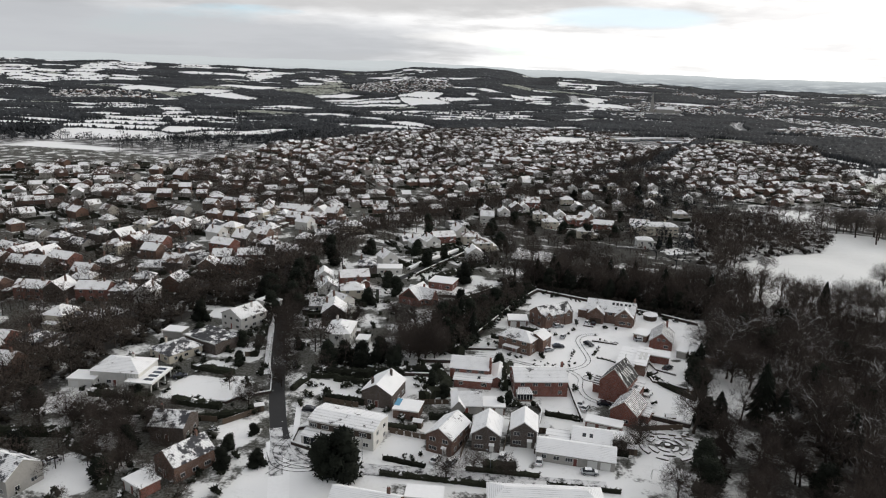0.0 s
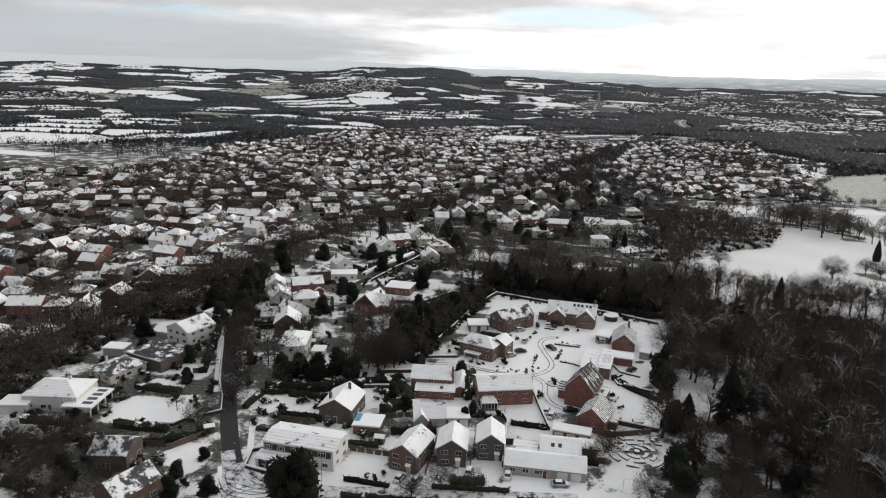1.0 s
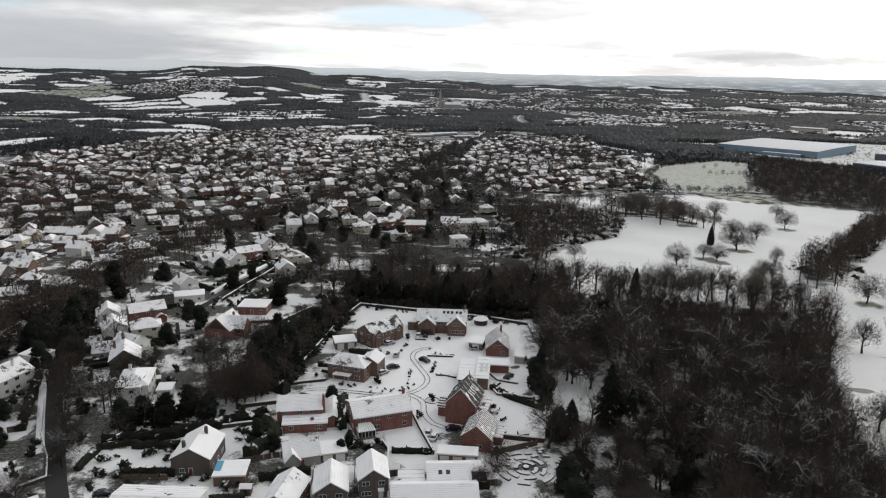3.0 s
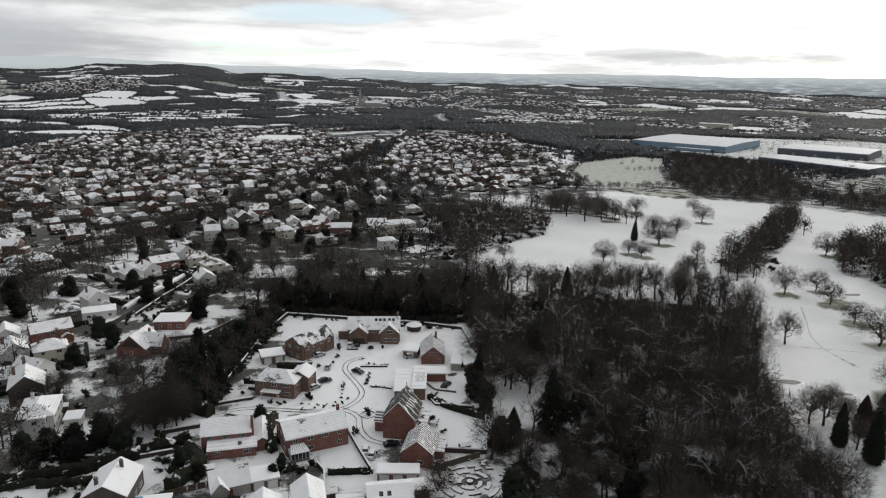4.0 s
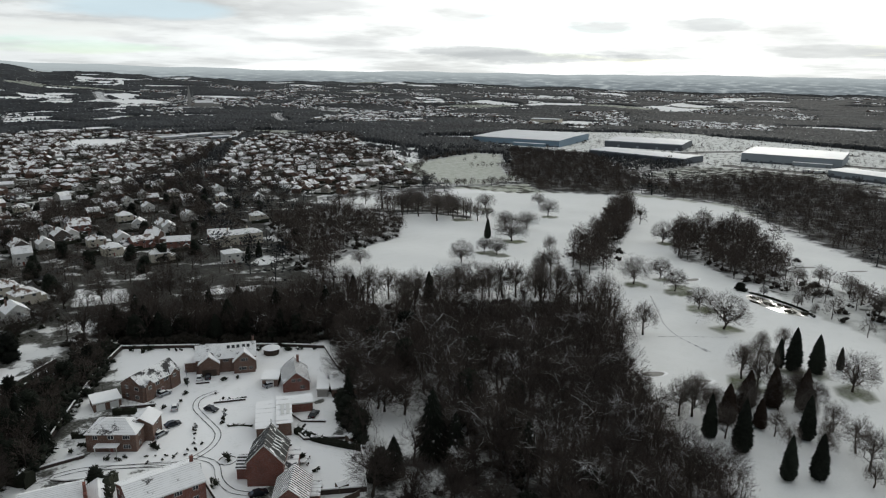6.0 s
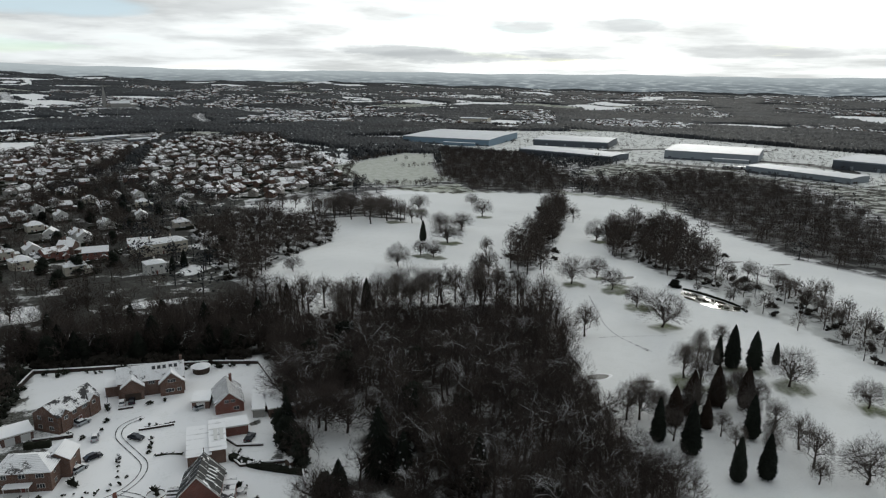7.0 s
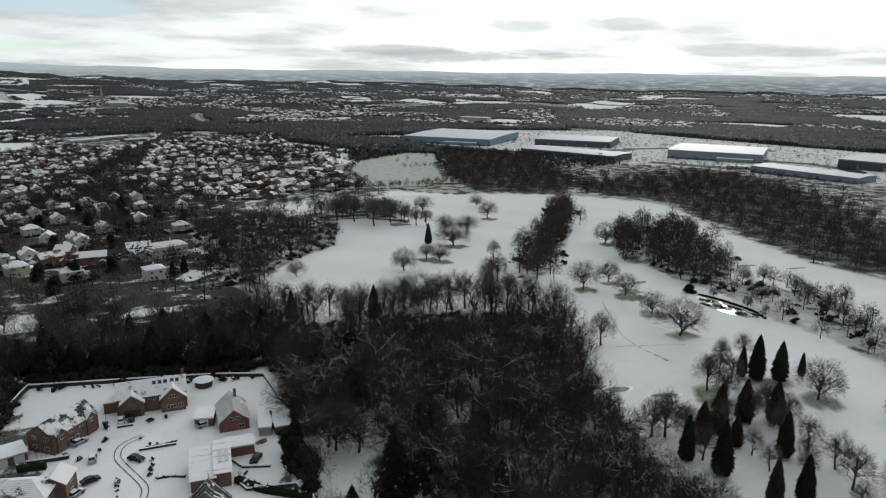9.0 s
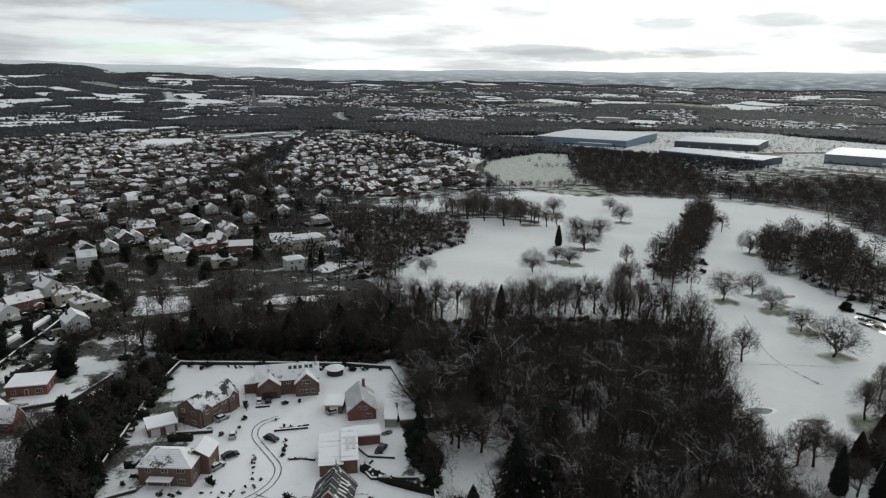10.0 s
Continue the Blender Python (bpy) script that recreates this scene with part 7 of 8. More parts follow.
for cx, cy, rx, ry in ((276, 266, 2.6, 3.6), (273.5, 257.5, 1.7, 3.4), (277.5, 252.5, 1.2, 4.0), (273.5, 246, 2.4, 2.6), (270, 262, 0.8, 3.0), (277.6, 242, 1.0, 2.0)):
    reeds = Shape()
    for k in range(170):
        a, q = pond_rng.uniform(0, 6.283), pond_rng.random() ** 0.5
        p = Vector((cx + rx * q * math.cos(a), cy + ry * q * math.sin(a), -6.15))
        reeds.twig(p, p + Vector((pond_rng.uniform(-0.3, 0.3), pond_rng.uniform(-0.3, 0.3), pond_rng.uniform(0.4, 0.9))), 0.16, Vector((pond_rng.uniform(-1, 1), pond_rng.uniform(-1, 1), 0)))
    V, F = reeds.arrays()
    tagged(new("reeds", sheet("reeds", V, F, [M_REED])), "clump of dead olive-brown reeds standing in the pond", "reeds")
for line, wd in (([(232, 289), (219, 270), (206, 252), (200, 237), (199, 221)], 0.9), ([(193, 242), (205, 237), (218, 231)], 0.7), ([(200, 237), (199, 229), (198, 222)], 1.3), ([(340, 470), (352, 462), (372, 448), (390, 430)], 1.4)):
    ribbon("golf_path", line, wd * 0.6, M_LANE, 0.06, "thin trodden path across the snowy course", "path")

# ---- garden things ----
def post(a, b, r=0.06, sides=6):
    s = Shape()
    s.tube([Vector(a), Vector(b)], [r, r], sides)
    m = Mesh()
    m.V, m.F = [tuple(v) for v in s.V], list(s.F)
    return m


for x, y, rot, w, z in ((-46, 189.5, -8, 3.0, 1.9), (42, 158.8, 5, 2.4, 2.6)):
    o = place("goal", x, y, rot, "white garden goal frame standing on a snowy lawn", "goal")
    for k in (-w / 2, w / 2):
        part("upright", post((k, 0, 0), (k, 0, z)), M_FRAME, o)
        part("stay", post((k, 0, z), (k, 1.2, 0)), M_FRAME, o)
    part("crossbar", post((-w / 2, 0, z), (w / 2, 0, z)), M_FRAME, o)
o = place("gazebo", 52.5, 279.5, 0, "round garden gazebo with a snowy cone roof", "gazebo")
for i in range(8):
    a = 6.283 * i / 8
    part("post", post((2.6 * math.cos(a), 2.6 * math.sin(a), 0), (2.6 * math.cos(a), 2.6 * math.sin(a), 2.2), 0.09), M_DARKWOOD, o)
ring = [(3.1 * math.cos(6.283 * i / 16), 3.1 * math.sin(6.283 * i / 16), 2.2) for i in range(16)]
part("roof", Mesh().poly(ring + [(0, 0, 3.3), (0, 0, 2.15)], [(i, (i + 1) % 16, 16) for i in range(16)] + [((i + 1) % 16, i, 17) for i in range(16)]), M_SNOW, o)
part("panel", Mesh().poly([(2.5 * math.cos(6.283 * i / 16), 2.5 * math.sin(6.283 * i / 16), z) for z in (0, 1.9) for i in range(16)], [(i, (i + 1) % 16, 16 + (i + 1) % 16, 16 + i) for i in range(16)]), M_DARKWOOD, o)
for i, (x, y, rot, L) in enumerate(((33, 246.6, -10, 9), (27.5, 262.6, -10, 4), (46.5, 240.5, 75, 7), (58.5, 243.5, 80, 6), (40.5, 215.5, -20, 6))):
    o = place("low_wall", x, y, rot, "low brick garden wall half buried in snow", "wall")
    part("wall", Mesh().box(-L / 2, L / 2, -0.15, 0.15, -0.1, 0.55), M_STONE, o)
    part("coping", Mesh().box(-L / 2 - 0.05, L / 2 + 0.05, -0.2, 0.2, 0.554, 0.66), M_SNOW, o)
flat_building((-2.8, 255.4), (4.4, 256.6), 6.6, 2.5, M_BRICK[1], "brick double garage with flat snowy roof", doors=2)
o = place("garden_table", 43.8, 205.3, 0, "round garden table heaped with snow", "table")
part("tabletop", Mesh().poly([(1.15 * math.cos(6.283 * i / 18), 1.15 * math.sin(6.283 * i / 18), z) for z in (0.68, 0.74) for i in range(18)], [(i, (i + 1) % 18, 18 + (i + 1) % 18, 18 + i) for i in range(18)] + [tuple(range(17, -1, -1)), tuple(range(18, 36))]), M_DARKWOOD, o)
part("snow", Mesh().poly([(1.1 * math.cos(6.283 * i / 18), 1.1 * math.sin(6.283 * i / 18), 0.745) for i in range(18)] + [(0.7 * math.cos(6.283 * i / 18), 0.7 * math.sin(6.283 * i / 18), 0.88) for i in range(18)], [(i, (i + 1) % 18, 18 + (i + 1) % 18, 18 + i) for i in range(18)] + [tuple(range(18, 36))]), M_SNOW, o)
part("leg", post((0, 0, 0), (0, 0, 0.7), 0.12), M_DARKWOOD, o)
for k in range(4):
    a = 0.4 + 1.571 * k
    c = place("garden_chair", 43.8 + 1.9 * math.cos(a), 205.3 + 1.9 * math.sin(a), math.degrees(a) - 90, "dark garden chair with snow on its seat", "chair", "chairs round the garden table")
    part("seat", Mesh().box(-0.25, 0.25, -0.25, 0.25, 0.42, 0.48), M_DARKWOOD, c)
    part("backrest", Mesh().box(-0.25, 0.25, 0.21, 0.27, 0.485, 0.95), M_DARKWOOD, c)
    part("snow", Mesh().box(-0.23, 0.23, -0.23, 0.2, 0.484, 0.56), M_SNOW, c)
    for lx in (-0.21, 0.21):
        for ly in (-0.21, 0.21):
            part("leg", Mesh().box(lx - 0.025, lx + 0.025, ly - 0.025, ly + 0.025, 0, 0.42), M_DARKWOOD, c)
o = place("stone_ring", 27.0, 214.2, 0, "low round stone kerb in the snow", "kerb")
ring = [(r * math.cos(6.283 * i / 28), r * math.sin(6.283 * i / 28), z) for r, z in ((2.25, -0.05), (2.25, 0.22), (2.0, 0.22), (2.0, -0.05)) for i in range(28)]
part("kerb", Mesh().poly(ring, [(q * 28 + i, q * 28 + (i + 1) % 28, (q + 1) * 28 + (i + 1) % 28, (q + 1) * 28 + i) for q in range(3) for i in range(28)]), M_STONE, o)
# formal garden: raised beds in rings round a small well
yard_rng = random.Random(8)


def raised_bed(x, y, r0, r1, a0, a1):
    """A curved bed edged with stone, filled with soil and topped with snow."""
    o = place("raised_bed", x, y, 0, "curved stone-edged garden bed topped with snow", "garden bed", "beds of the formal garden")
    for name, grow, z0, z1, mat in (("edging", 0.0, -0.1, 0.34, M_STONE), ("snow", -0.16, 0.2, 0.44, M_SNOW)):
        V, n = [], 7
        for k in range(n):
            a = a0 + (a1 - a0) * k / (n - 1) - grow / r1 * (1 if k == 0 else -1 if k == n - 1 else 0)
            for r in (r0 - grow, r1 + grow):
                V += [(r * math.cos(a), r * math.sin(a), z0), (r * math.cos(a), r * math.sin(a), z1)]
        F = []
        for k in range(n - 1):
            b = 4 * k
            F += [(b + 1, b + 3, b + 7, b + 5), (b, b + 1, b + 5, b + 4), (b + 3, b + 2, b + 6, b + 7)]
        F += [(0, 2, 3, 1), (4 * n - 4, 4 * n - 3, 4 * n - 1, 4 * n - 2)]
        part(name, Mesh().poly(V, F), mat, o)


for r0, r1, n, turn in ((2.0, 3.0, 4, 0.3), (4.0, 5.1, 6, 0.1), (6.4, 7.4, 7, 0.5)):
    for k in range(n):
        a = turn + 6.283 * k / n
        if r0 > 6 and math.cos(a) > 0.75:
            continue
        raised_bed(46.5, 175.5, r0, r1, a + 0.12, a + 6.283 / n - 0.14 - yard_rng.uniform(0, 0.25))
o = place("well", 46.5, 175.5, 0, "small round stone well head capped with snow", "well")
part("wall", Mesh().poly([(0.8 * math.cos(6.283 * i / 14), 0.8 * math.sin(6.283 * i / 14), z) for z in (0, 0.7) for i in range(14)], [(i, (i + 1) % 14, 14 + (i + 1) % 14, 14 + i) for i in range(14)]), M_STONE, o)
part("snow", Mesh().poly([(0.75 * math.cos(6.283 * i / 14), 0.75 * math.sin(6.283 * i / 14), 0.72) for i in range(14)] + [(0, 0, 0.85)], [(i, (i + 1) % 14, 14) for i in range(14)]), M_SNOW, o)
for i in range(9):
    x, y, L = yard_rng.uniform(40, 53), yard_rng.uniform(180, 186), yard_rng.uniform(1.0, 2.2)
    o = place("planter", x, y, yard_rng.uniform(-40, 40), "timber planter box heaped with snow", "planter", "planters in the formal garden")
    part("box", Mesh().box(-L / 2, L / 2, -0.4, 0.4, 0, 0.45), M_FENCE, o)
    part("snow", Mesh().poly([(-L / 2, -0.4, 0.454), (L / 2, -0.4, 0.454), (L / 2, 0.4, 0.454), (-L / 2, 0.4, 0.454), (-L / 4, 0, 0.62), (L / 4, 0, 0.62)], [(0, 1, 5, 4), (1, 2, 5), (2, 3, 4, 5), (3, 0, 4)]), M_SNOW, o)
for x, y, rot, w, d in ((-86, 206, 20, 3.0, 2.4), (37, 170, 0, 2.4, 2.0), (49, 190, 10, 2.6, 2.0), (-20, 171, -5, 2.4, 2.0), (14, 176, 5, 2.4, 1.8), (-66, 170, 30, 2.4, 2.0), (58, 210, 20, 2.4, 2.0), (-57, 233, 10, 3, 2.4), (62, 242, -10, 3, 2.4), (-14, 192, 5, 2.6, 2), (43.2, 191.6, 15, 2.4, 2)):
    o = place("shed", x, y, rot, "small timber garden shed with snowy roof", "shed")
    part("wall", wall_block(w, d, 1.9, 2.5, "gable", "x"), M_FENCE, o)
    part("roof", roof_block(w, d, 1.9, 2.5, "gable", "x", 1, 0.15), M_SNOW, o)
    part("door", Mesh().box(-0.4, 0.4, -d / 2 - 0.04, -d / 2 + 0.01, 0.02, 1.75), M_DARKWOOD, o)
for i, (x, y) in enumerate(((-58, 170), (-68, 191), (-78, 214), (-30, 151.4), (2, 153.2), (20, 206), (23, 262))):
    o = place("street_lamp", x, y, 40 * i, "slim grey street lamp beside the snowy road", "lamp")
    part("pole", post((0, 0, 0), (0, 0, 5.6), 0.06), M_GREYCLAD, o)
    part("arm", post((0, 0, 5.55), (0.9, 0, 5.75), 0.04), M_GREYCLAD, o)
    part("lantern", Mesh().box(0.8, 1.35, -0.1, 0.1, 5.68, 5.82), M_PALECLAD, o)

# ---- planting ----
wood_rng = np.random.RandomState(31)
BARE = (M_BARK, M_TWIG)
PALE = (M_BARK, M_TWIG_PALE)
# single trees on the golf course
plant("oak", OAKS, BARE, "broad bare oak standing on snowy grass", [(226, 240, 15.5), (239, 266, 10.5), (239, 309, 15), (262, 315, 11.5), (249, 291, 11), (181, 384, 13), (242, 430, 18), (260, 469, 13), (274, 462, 13), (208, 406, 9.5), (212, 398, 11), (290, 551, 14), (321, 504, 15), (346, 556, 11), (331, 387, 15), (212, 176, 13.5), (152, 319, 18), (174, 132, 12), (217, 154, 9), (128, 402, 9)], 14, wide=1.1)
plant("tree", BIRCHES, PALE, "slim bare tree on the golf course", [(189, 246, 13.6), (215, 213, 9), (224, 211, 10), (188, 198, 13), (183, 188, 12.5), (148, 185, 12), (151, 183, 12), (175, 150, 10.5), (170, 143, 11.5), (164, 138, 7), (157, 188, 11), (178, 176, 12), (182, 168, 12), (163, 165, 8), (192, 180, 10), (180, 160, 9), (321, 228, 12), (321, 251, 11.5), (328, 272, 11), (318, 277, 11), (280, 266, 6), (281.5, 249, 6.5), (281.5, 240, 5), (287, 201, 10), (288, 192, 10), (296, 214, 11), (304, 226, 11), (313, 240, 11)], 13)
plant("tree", BIRCHES, PALE, "tall bare tree at the edge of the fairway", [(227, 512, 21), (243, 517, 18), (252, 512, 15), (239, 547, 18), (233, 565, 18), (213, 546, 20), (196, 616, 13), (206, 611, 13), (181, 607, 13), (235, 530, 19), (222, 535, 20), (248, 535, 18), (242, 387, 12), (255, 500, 14), (262, 497, 13), (100, 340, 15), (108, 334, 16), (116, 330, 15), (120, 322, 15), (128, 326, 15), (138, 322, 16), (146, 320, 17), (160, 316, 17), (166, 314, 18), (172, 312, 17), (180, 308, 16), (188, 302, 17), (195, 296, 16), (196, 330, 14), (204, 338, 15), (200, 318, 13), (212, 342, 15), (190, 318, 14), (141, 312, 17), (150, 306, 17), (176, 298, 16), (203, 288, 15), (130, 300, 16), (118, 305, 17)], 13)
plant("conifer", CONIFERS, (M_BARK, M_CONIFER), "dense dark conifer tapering to a point", [(210, 196, 15.7), (208, 200, 11), (215, 191, 14.1), (226, 190, 8.5), (146, 172, 12.9), (148, 163, 15), (169, 160, 13), (148, 149, 12), (155, 146, 12.3), (230, 441, 14), (98, 326, 14), (130, 317, 15)], 13, "conifer", wide=0.82)
plant("conifer", CONIFERS, (M_BARK, M_RUSSET), "dull brown conifer among bare trees", [(157, 176, 12), (165, 178, 11), (171, 181, 12), (178, 178, 13), (185, 173, 13), (163, 170, 9)], 13, "conifer")
plant("spruce", SPRUCES, (M_BARK, M_CONIFER_SNOW), "tall dark spruce with snow on its boughs", [(38, 320, 15), (61, 308, 16), (80, 306, 16), (12, 325, 14), (50, 327, 14), (74, 194, 19), (78, 189, 14), (90, 205, 15), (92, 178, 14), (62, 224, 12), (62, 190, 11), (-20, 248, 13), (-14, 236, 12), (80, 436, 10), (73, 431, 8), (100, 450, 9)], 15, "conifer")
plant("evergreen", EVERGREENS, (M_BARK, M_EVERGREEN), "large dark evergreen tree in a garden", [(-33, 144, 13), (-37, 143, 11), (-92, 258, 11), (-96, 272, 12), (-100, 288, 12), (-96, 246, 10), (-10, 276, 9), (-14, 266, 9), (-18, 256, 10), (-22, 246, 10), (-4, 290, 8), (-24, 236, 9), (-28, 228, 8), (-58, 206, 8.5), (-53, 208, 8), (-47, 207, 9), (-42, 211, 9), (-36, 208, 8), (-92, 213, 6), (-89, 143, 7), (-64, 148, 5), (-62, 140, 6), (-21, 196, 6), (-16, 190, 5), (1, 186, 4.5), (3, 190, 4.5), (-2, 214, 6), (61, 226, 8), (60, 216, 7), (20, 420, 9), (-5, 440, 10), (15, 452, 9), (30, 445, 10), (48, 455, 9), (-18, 470, 10), (0, 500, 9), (40, 480, 8), (110, 470, 9), (-30, 440, 9), (-118, 232, 9), (-106, 262, 10), (-98, 300, 10), (-96, 320, 11), (-104, 340, 11), (-28, 250, 10), (-24, 270, 9), (-20, 232, 8), (-86, 198, 4), (-72, 214, 5), (-93, 262, 9), (-54, 282, 9), (-60, 292, 8), (-62, 266, 8), (-28, 308, 10), (-50, 330, 9), (-44, 345, 8), (-60, 350, 9), (-84, 345, 9), (-64, 400, 9), (-30, 425, 9), (-70, 430, 10), (-58, 470, 9), (-20, 395, 9), (-48, 520, 10), (-30, 545, 10), (56, 520, 9), (26, 530, 9), (52, 610, 10), (72, 560, 9), (78, 640, 10), (22, 610, 10), (50, 660, 9), (84, 690, 9), (-4, 680, 10), (-40, 620, 10), (100, 620, 9), (114, 600, 9), (70, 740, 9), (40, 720, 10), (90, 790, 9)], 9, "tree")
plant("evergreen", EVERGREENS, (M_BARK, M_EVERGREEN), "broad dark shrub at the head of the pond", [(280, 279.5, 4.0)], 9, "shrub", wide=2.2)
plant("evergreen", EVERGREENS, (M_BARK, M_EVERGREEN), "dark evergreen mass between the front gardens", [(-54, 143, 5), (-87, 130, 6), (-115, 136, 6), (-61.5, 157, 3.5), (-56, 203, 7), (-46, 203.5, 7), (-110, 216, 6), (-87, 251, 8), (-97, 256, 9), (-107, 272, 9), (-87, 200, 4), (-104, 170, 4), (-128, 158, 6)], 9, "tree", wide=1.2)
plant("tree", OAKS + MIDTREES[:2], BARE, "bare garden tree among the houses", [(-70, 172, 8), (-80, 180, 7), (-88, 156, 9), (-95, 150, 8), (-110, 150, 10), (-100, 160, 9), (-120, 150, 10), (-84, 208, 7), (-66, 236, 9), (-60, 240, 10), (-35, 225, 11), (-30, 232, 12), (-25, 222, 11), (-40, 232, 10), (-38, 246, 11), (-30, 258, 12), (-46, 250, 9), (-30, 218, 10), (-28, 260, 11), (-11, 316, 12), (-5, 354, 12), (13, 348, 13), (-20, 340, 11), (-28, 330, 10), (-14, 365, 12), (0, 372, 12), (20, 362, 13), (28, 372, 12), (38, 366, 12)], 14)
plant("tree", OAKS, BARE, "bare tree beside the brick estate", [(-8, 148, 7), (-2, 152, 7), (6, 152, 6), (34, 168, 6), (38, 172, 7), (40, 178, 7), (64, 182, 10), (71, 224.5, 14), (76.6, 218, 14), (124, 154, 13), (128, 152, 13), (127, 163, 13), (138, 182, 12), (136, 194, 11), (135, 202, 12), (68, 166, 11), (64, 148, 12), (76, 176, 12), (72, 222, 14), (68, 244, 13), (76, 236, 13), (46, 152, 9), (50, 142, 11)], 14)

back_rng = random.Random(14)
behind = [(8 + 64 * k / 40 + back_rng.uniform(-4, 4), 308 - 22 * k / 40 + back_rng.uniform(0, 14), back_rng.uniform(7, 15)) for k in range(40)]
plant("spruce", SPRUCES, (M_BARK, M_CONIFER), "dark conifer crowding behind the estate wall", behind[::3], 15, "conifer", wide=1.35)
plant("evergreen", EVERGREENS, (M_BARK, M_EVERGREEN), "dark evergreen crowding behind the estate wall", [(x, y, H * 0.75) for x, y, H in behind[1::3]], 9, "tree")
plant("tree", MIDTREES, BARE, "bare tree crowding behind the estate wall", behind[2::3], 13)

ROADLINE = np.array([tuple(p) for p in drape([(-36, 112), (-44, 132), (-53, 152), (-58, 162), (-63, 175), (-73, 199), (-82, 222), (-90, 246), (-100, 285)], 2.0)] + [tuple(p) for p in drape([(-53, 152), (-42, 148.5), (-12, 149), (30, 152.5)], 2.0)])


def off_road(p, gap=4.0):
    return np.min(np.hypot(ROADLINE[:, 0] - p[0], ROADLINE[:, 1] - p[1])) > gap


plant("tree", OAKS, BARE, "tall bare tree behind the brick houses", [(-29.3, 213.5, 14), (-27.5, 216, 13), (-24.5, 217.5, 12), (-37.7, 211.5, 13), (-33, 217, 11)], 14, wide=0.9)
plant("tree", OAKS, BARE, "bare tree leaning over the wet road", [(-66, 186, 8), (-69, 197, 9), (-73, 206, 9), (-75, 214, 10), (-80, 226, 9), (-83, 236, 10), (-88, 232, 9), (-87, 250, 10), (-93, 256, 10)], 14)
plant("evergreen", EVERGREENS, (M_BARK, M_EVERGREEN), "dark evergreen tree at the garden's edge", [(60.5, 210, 9), (58.5, 190, 9), (54, 164, 10), (61, 221, 8), (68, 240, 8), (53, 155, 10), (73, 250, 8), (96, 215, 12), (88, 244, 13), (104, 204, 11), (84, 262, 12), (100, 272, 13), (110, 240, 12), (94, 190, 11), (116, 196, 10), (80, 160, 9), (98, 160, 10)], 9, "tree")
plant("tree", BIRCHES, BARE, "tall slim bare tree at the garden's corner", [(54.5, 184.5, 15), (60, 172, 10), (66, 158, 10), (70, 174, 9), (62, 152, 9), (75, 164, 10), (58, 166, 8)], 13)
plant("tree", SNOWTREES, (M_LIMB_SNOW, M_TWIG), "bare tree with snow lying along its boughs", [(-77, 226.6, 8), (89, 192, 12), (101, 256, 15), (114, 221, 15), (78, 264, 11), (97, 232, 15), (104, 182, 14), (86, 283, 12), (132, 276, 15), (84, 214, 13), (128, 232, 16), (120, 188, 14), (74, 178, 9), (106, 146, 13)], 13)
FRONT_TREES = [(-94, 137, 10), (-91, 143, 9), (-99, 148, 10), (-84, 150, 8), (-107, 152, 9), (-86, 136, 8), (-104, 160, 9), (-78, 143, 8)]
fringe = [(118, 140), (125, 158), (130, 176), (138, 196), (146, 206)]
edge = [(p.x + back_rng.uniform(-4, 6), p.y + back_rng.uniform(-4, 3), back_rng.uniform(8, 13)) for p in drape(fringe, 5.5, False)]
plant("tree", BIRCHES, PALE, "slim pale tree along the edge of the wood", edge, 13)
plant("tree", BIRCHES, PALE, "slim bare tree among the conifers", [(150, 170, 10), (153, 178, 11), (164, 176, 11), (170, 180, 10), (176, 166, 10), (160, 158, 8), (166, 152, 8), (186, 176, 11), (158, 182, 9), (172, 156, 8), (200, 198, 10), (205, 206, 10), (196, 204, 9)], 13)
plant("tree", OAKS, BARE, "tall bare tree in a front garden", FRONT_TREES, 14)
# shrubs in the court and gardens
SHRUBS = [(9, 221, 0.9), (12.5, 220.7, 0.8), (15, 221, 0.8), (18, 221, 0.8), (20.5, 222.5, 0.9), (22.5, 225, 0.8), (21.5, 233, 0.9), (21.8, 234.6, 0.9), (22, 236, 0.9), (29, 234, 1.0), (29.5, 236, 1.2), (30, 238, 1.0), (30.5, 241, 0.9), (29.9, 253.2, 0.9), (31.5, 249, 0.9), (33, 248, 0.8), (27.0, 214.4, 2.0), (2.2, 225.2, 1.2), (-3.4, 235.5, 2.2), (-8, 233.5, 1.8), (-6, 236, 1.6), (9, 224.2, 0.7), (11, 223.5, 0.6), (13.5, 222.6, 0.7), (16, 222.4, 0.6), (18.6, 223.4, 0.7), (20.4, 226, 0.7), (21, 228.5, 0.6), (21.4, 231, 0.7), (54.4, 214.1, 0.8), (49, 223, 1.0), (51, 226, 1.1), (53.5, 230, 1.0), (34, 262, 1.6), (38, 262, 1.2), (20, 252, 1.2), (22, 257, 1.4), (15, 250, 1.3), (12, 253, 1.6), (23, 265, 2.0), (6, 236, 2.2), (9.5, 237, 1.8), (11, 228, 2.2), (0, 227, 1.4), (4, 226, 1.0), (2, 204, 2.4)]
SHRUBS2 = [(5, 189, 2.6), (8, 188, 2.0), (11, 190, 2.2), (3, 193, 2.8), (0, 200, 2.6), (22, 204, 2.0), (42, 205, 1.8), (44, 207, 2.2), (46, 200, 1.4), (40, 196, 1.6), (-18, 154, 1.6), (-16, 156, 1.8), (-20, 155, 1.3), (-48, 176, 1.8), (-55, 181, 2.2), (-75, 182, 2.4), (-78, 186, 2.0), (-84, 186, 2.2), (-98, 206, 2.4), (-92, 206, 2.0), (-70, 166, 2.0), (-72, 150, 2.2)]
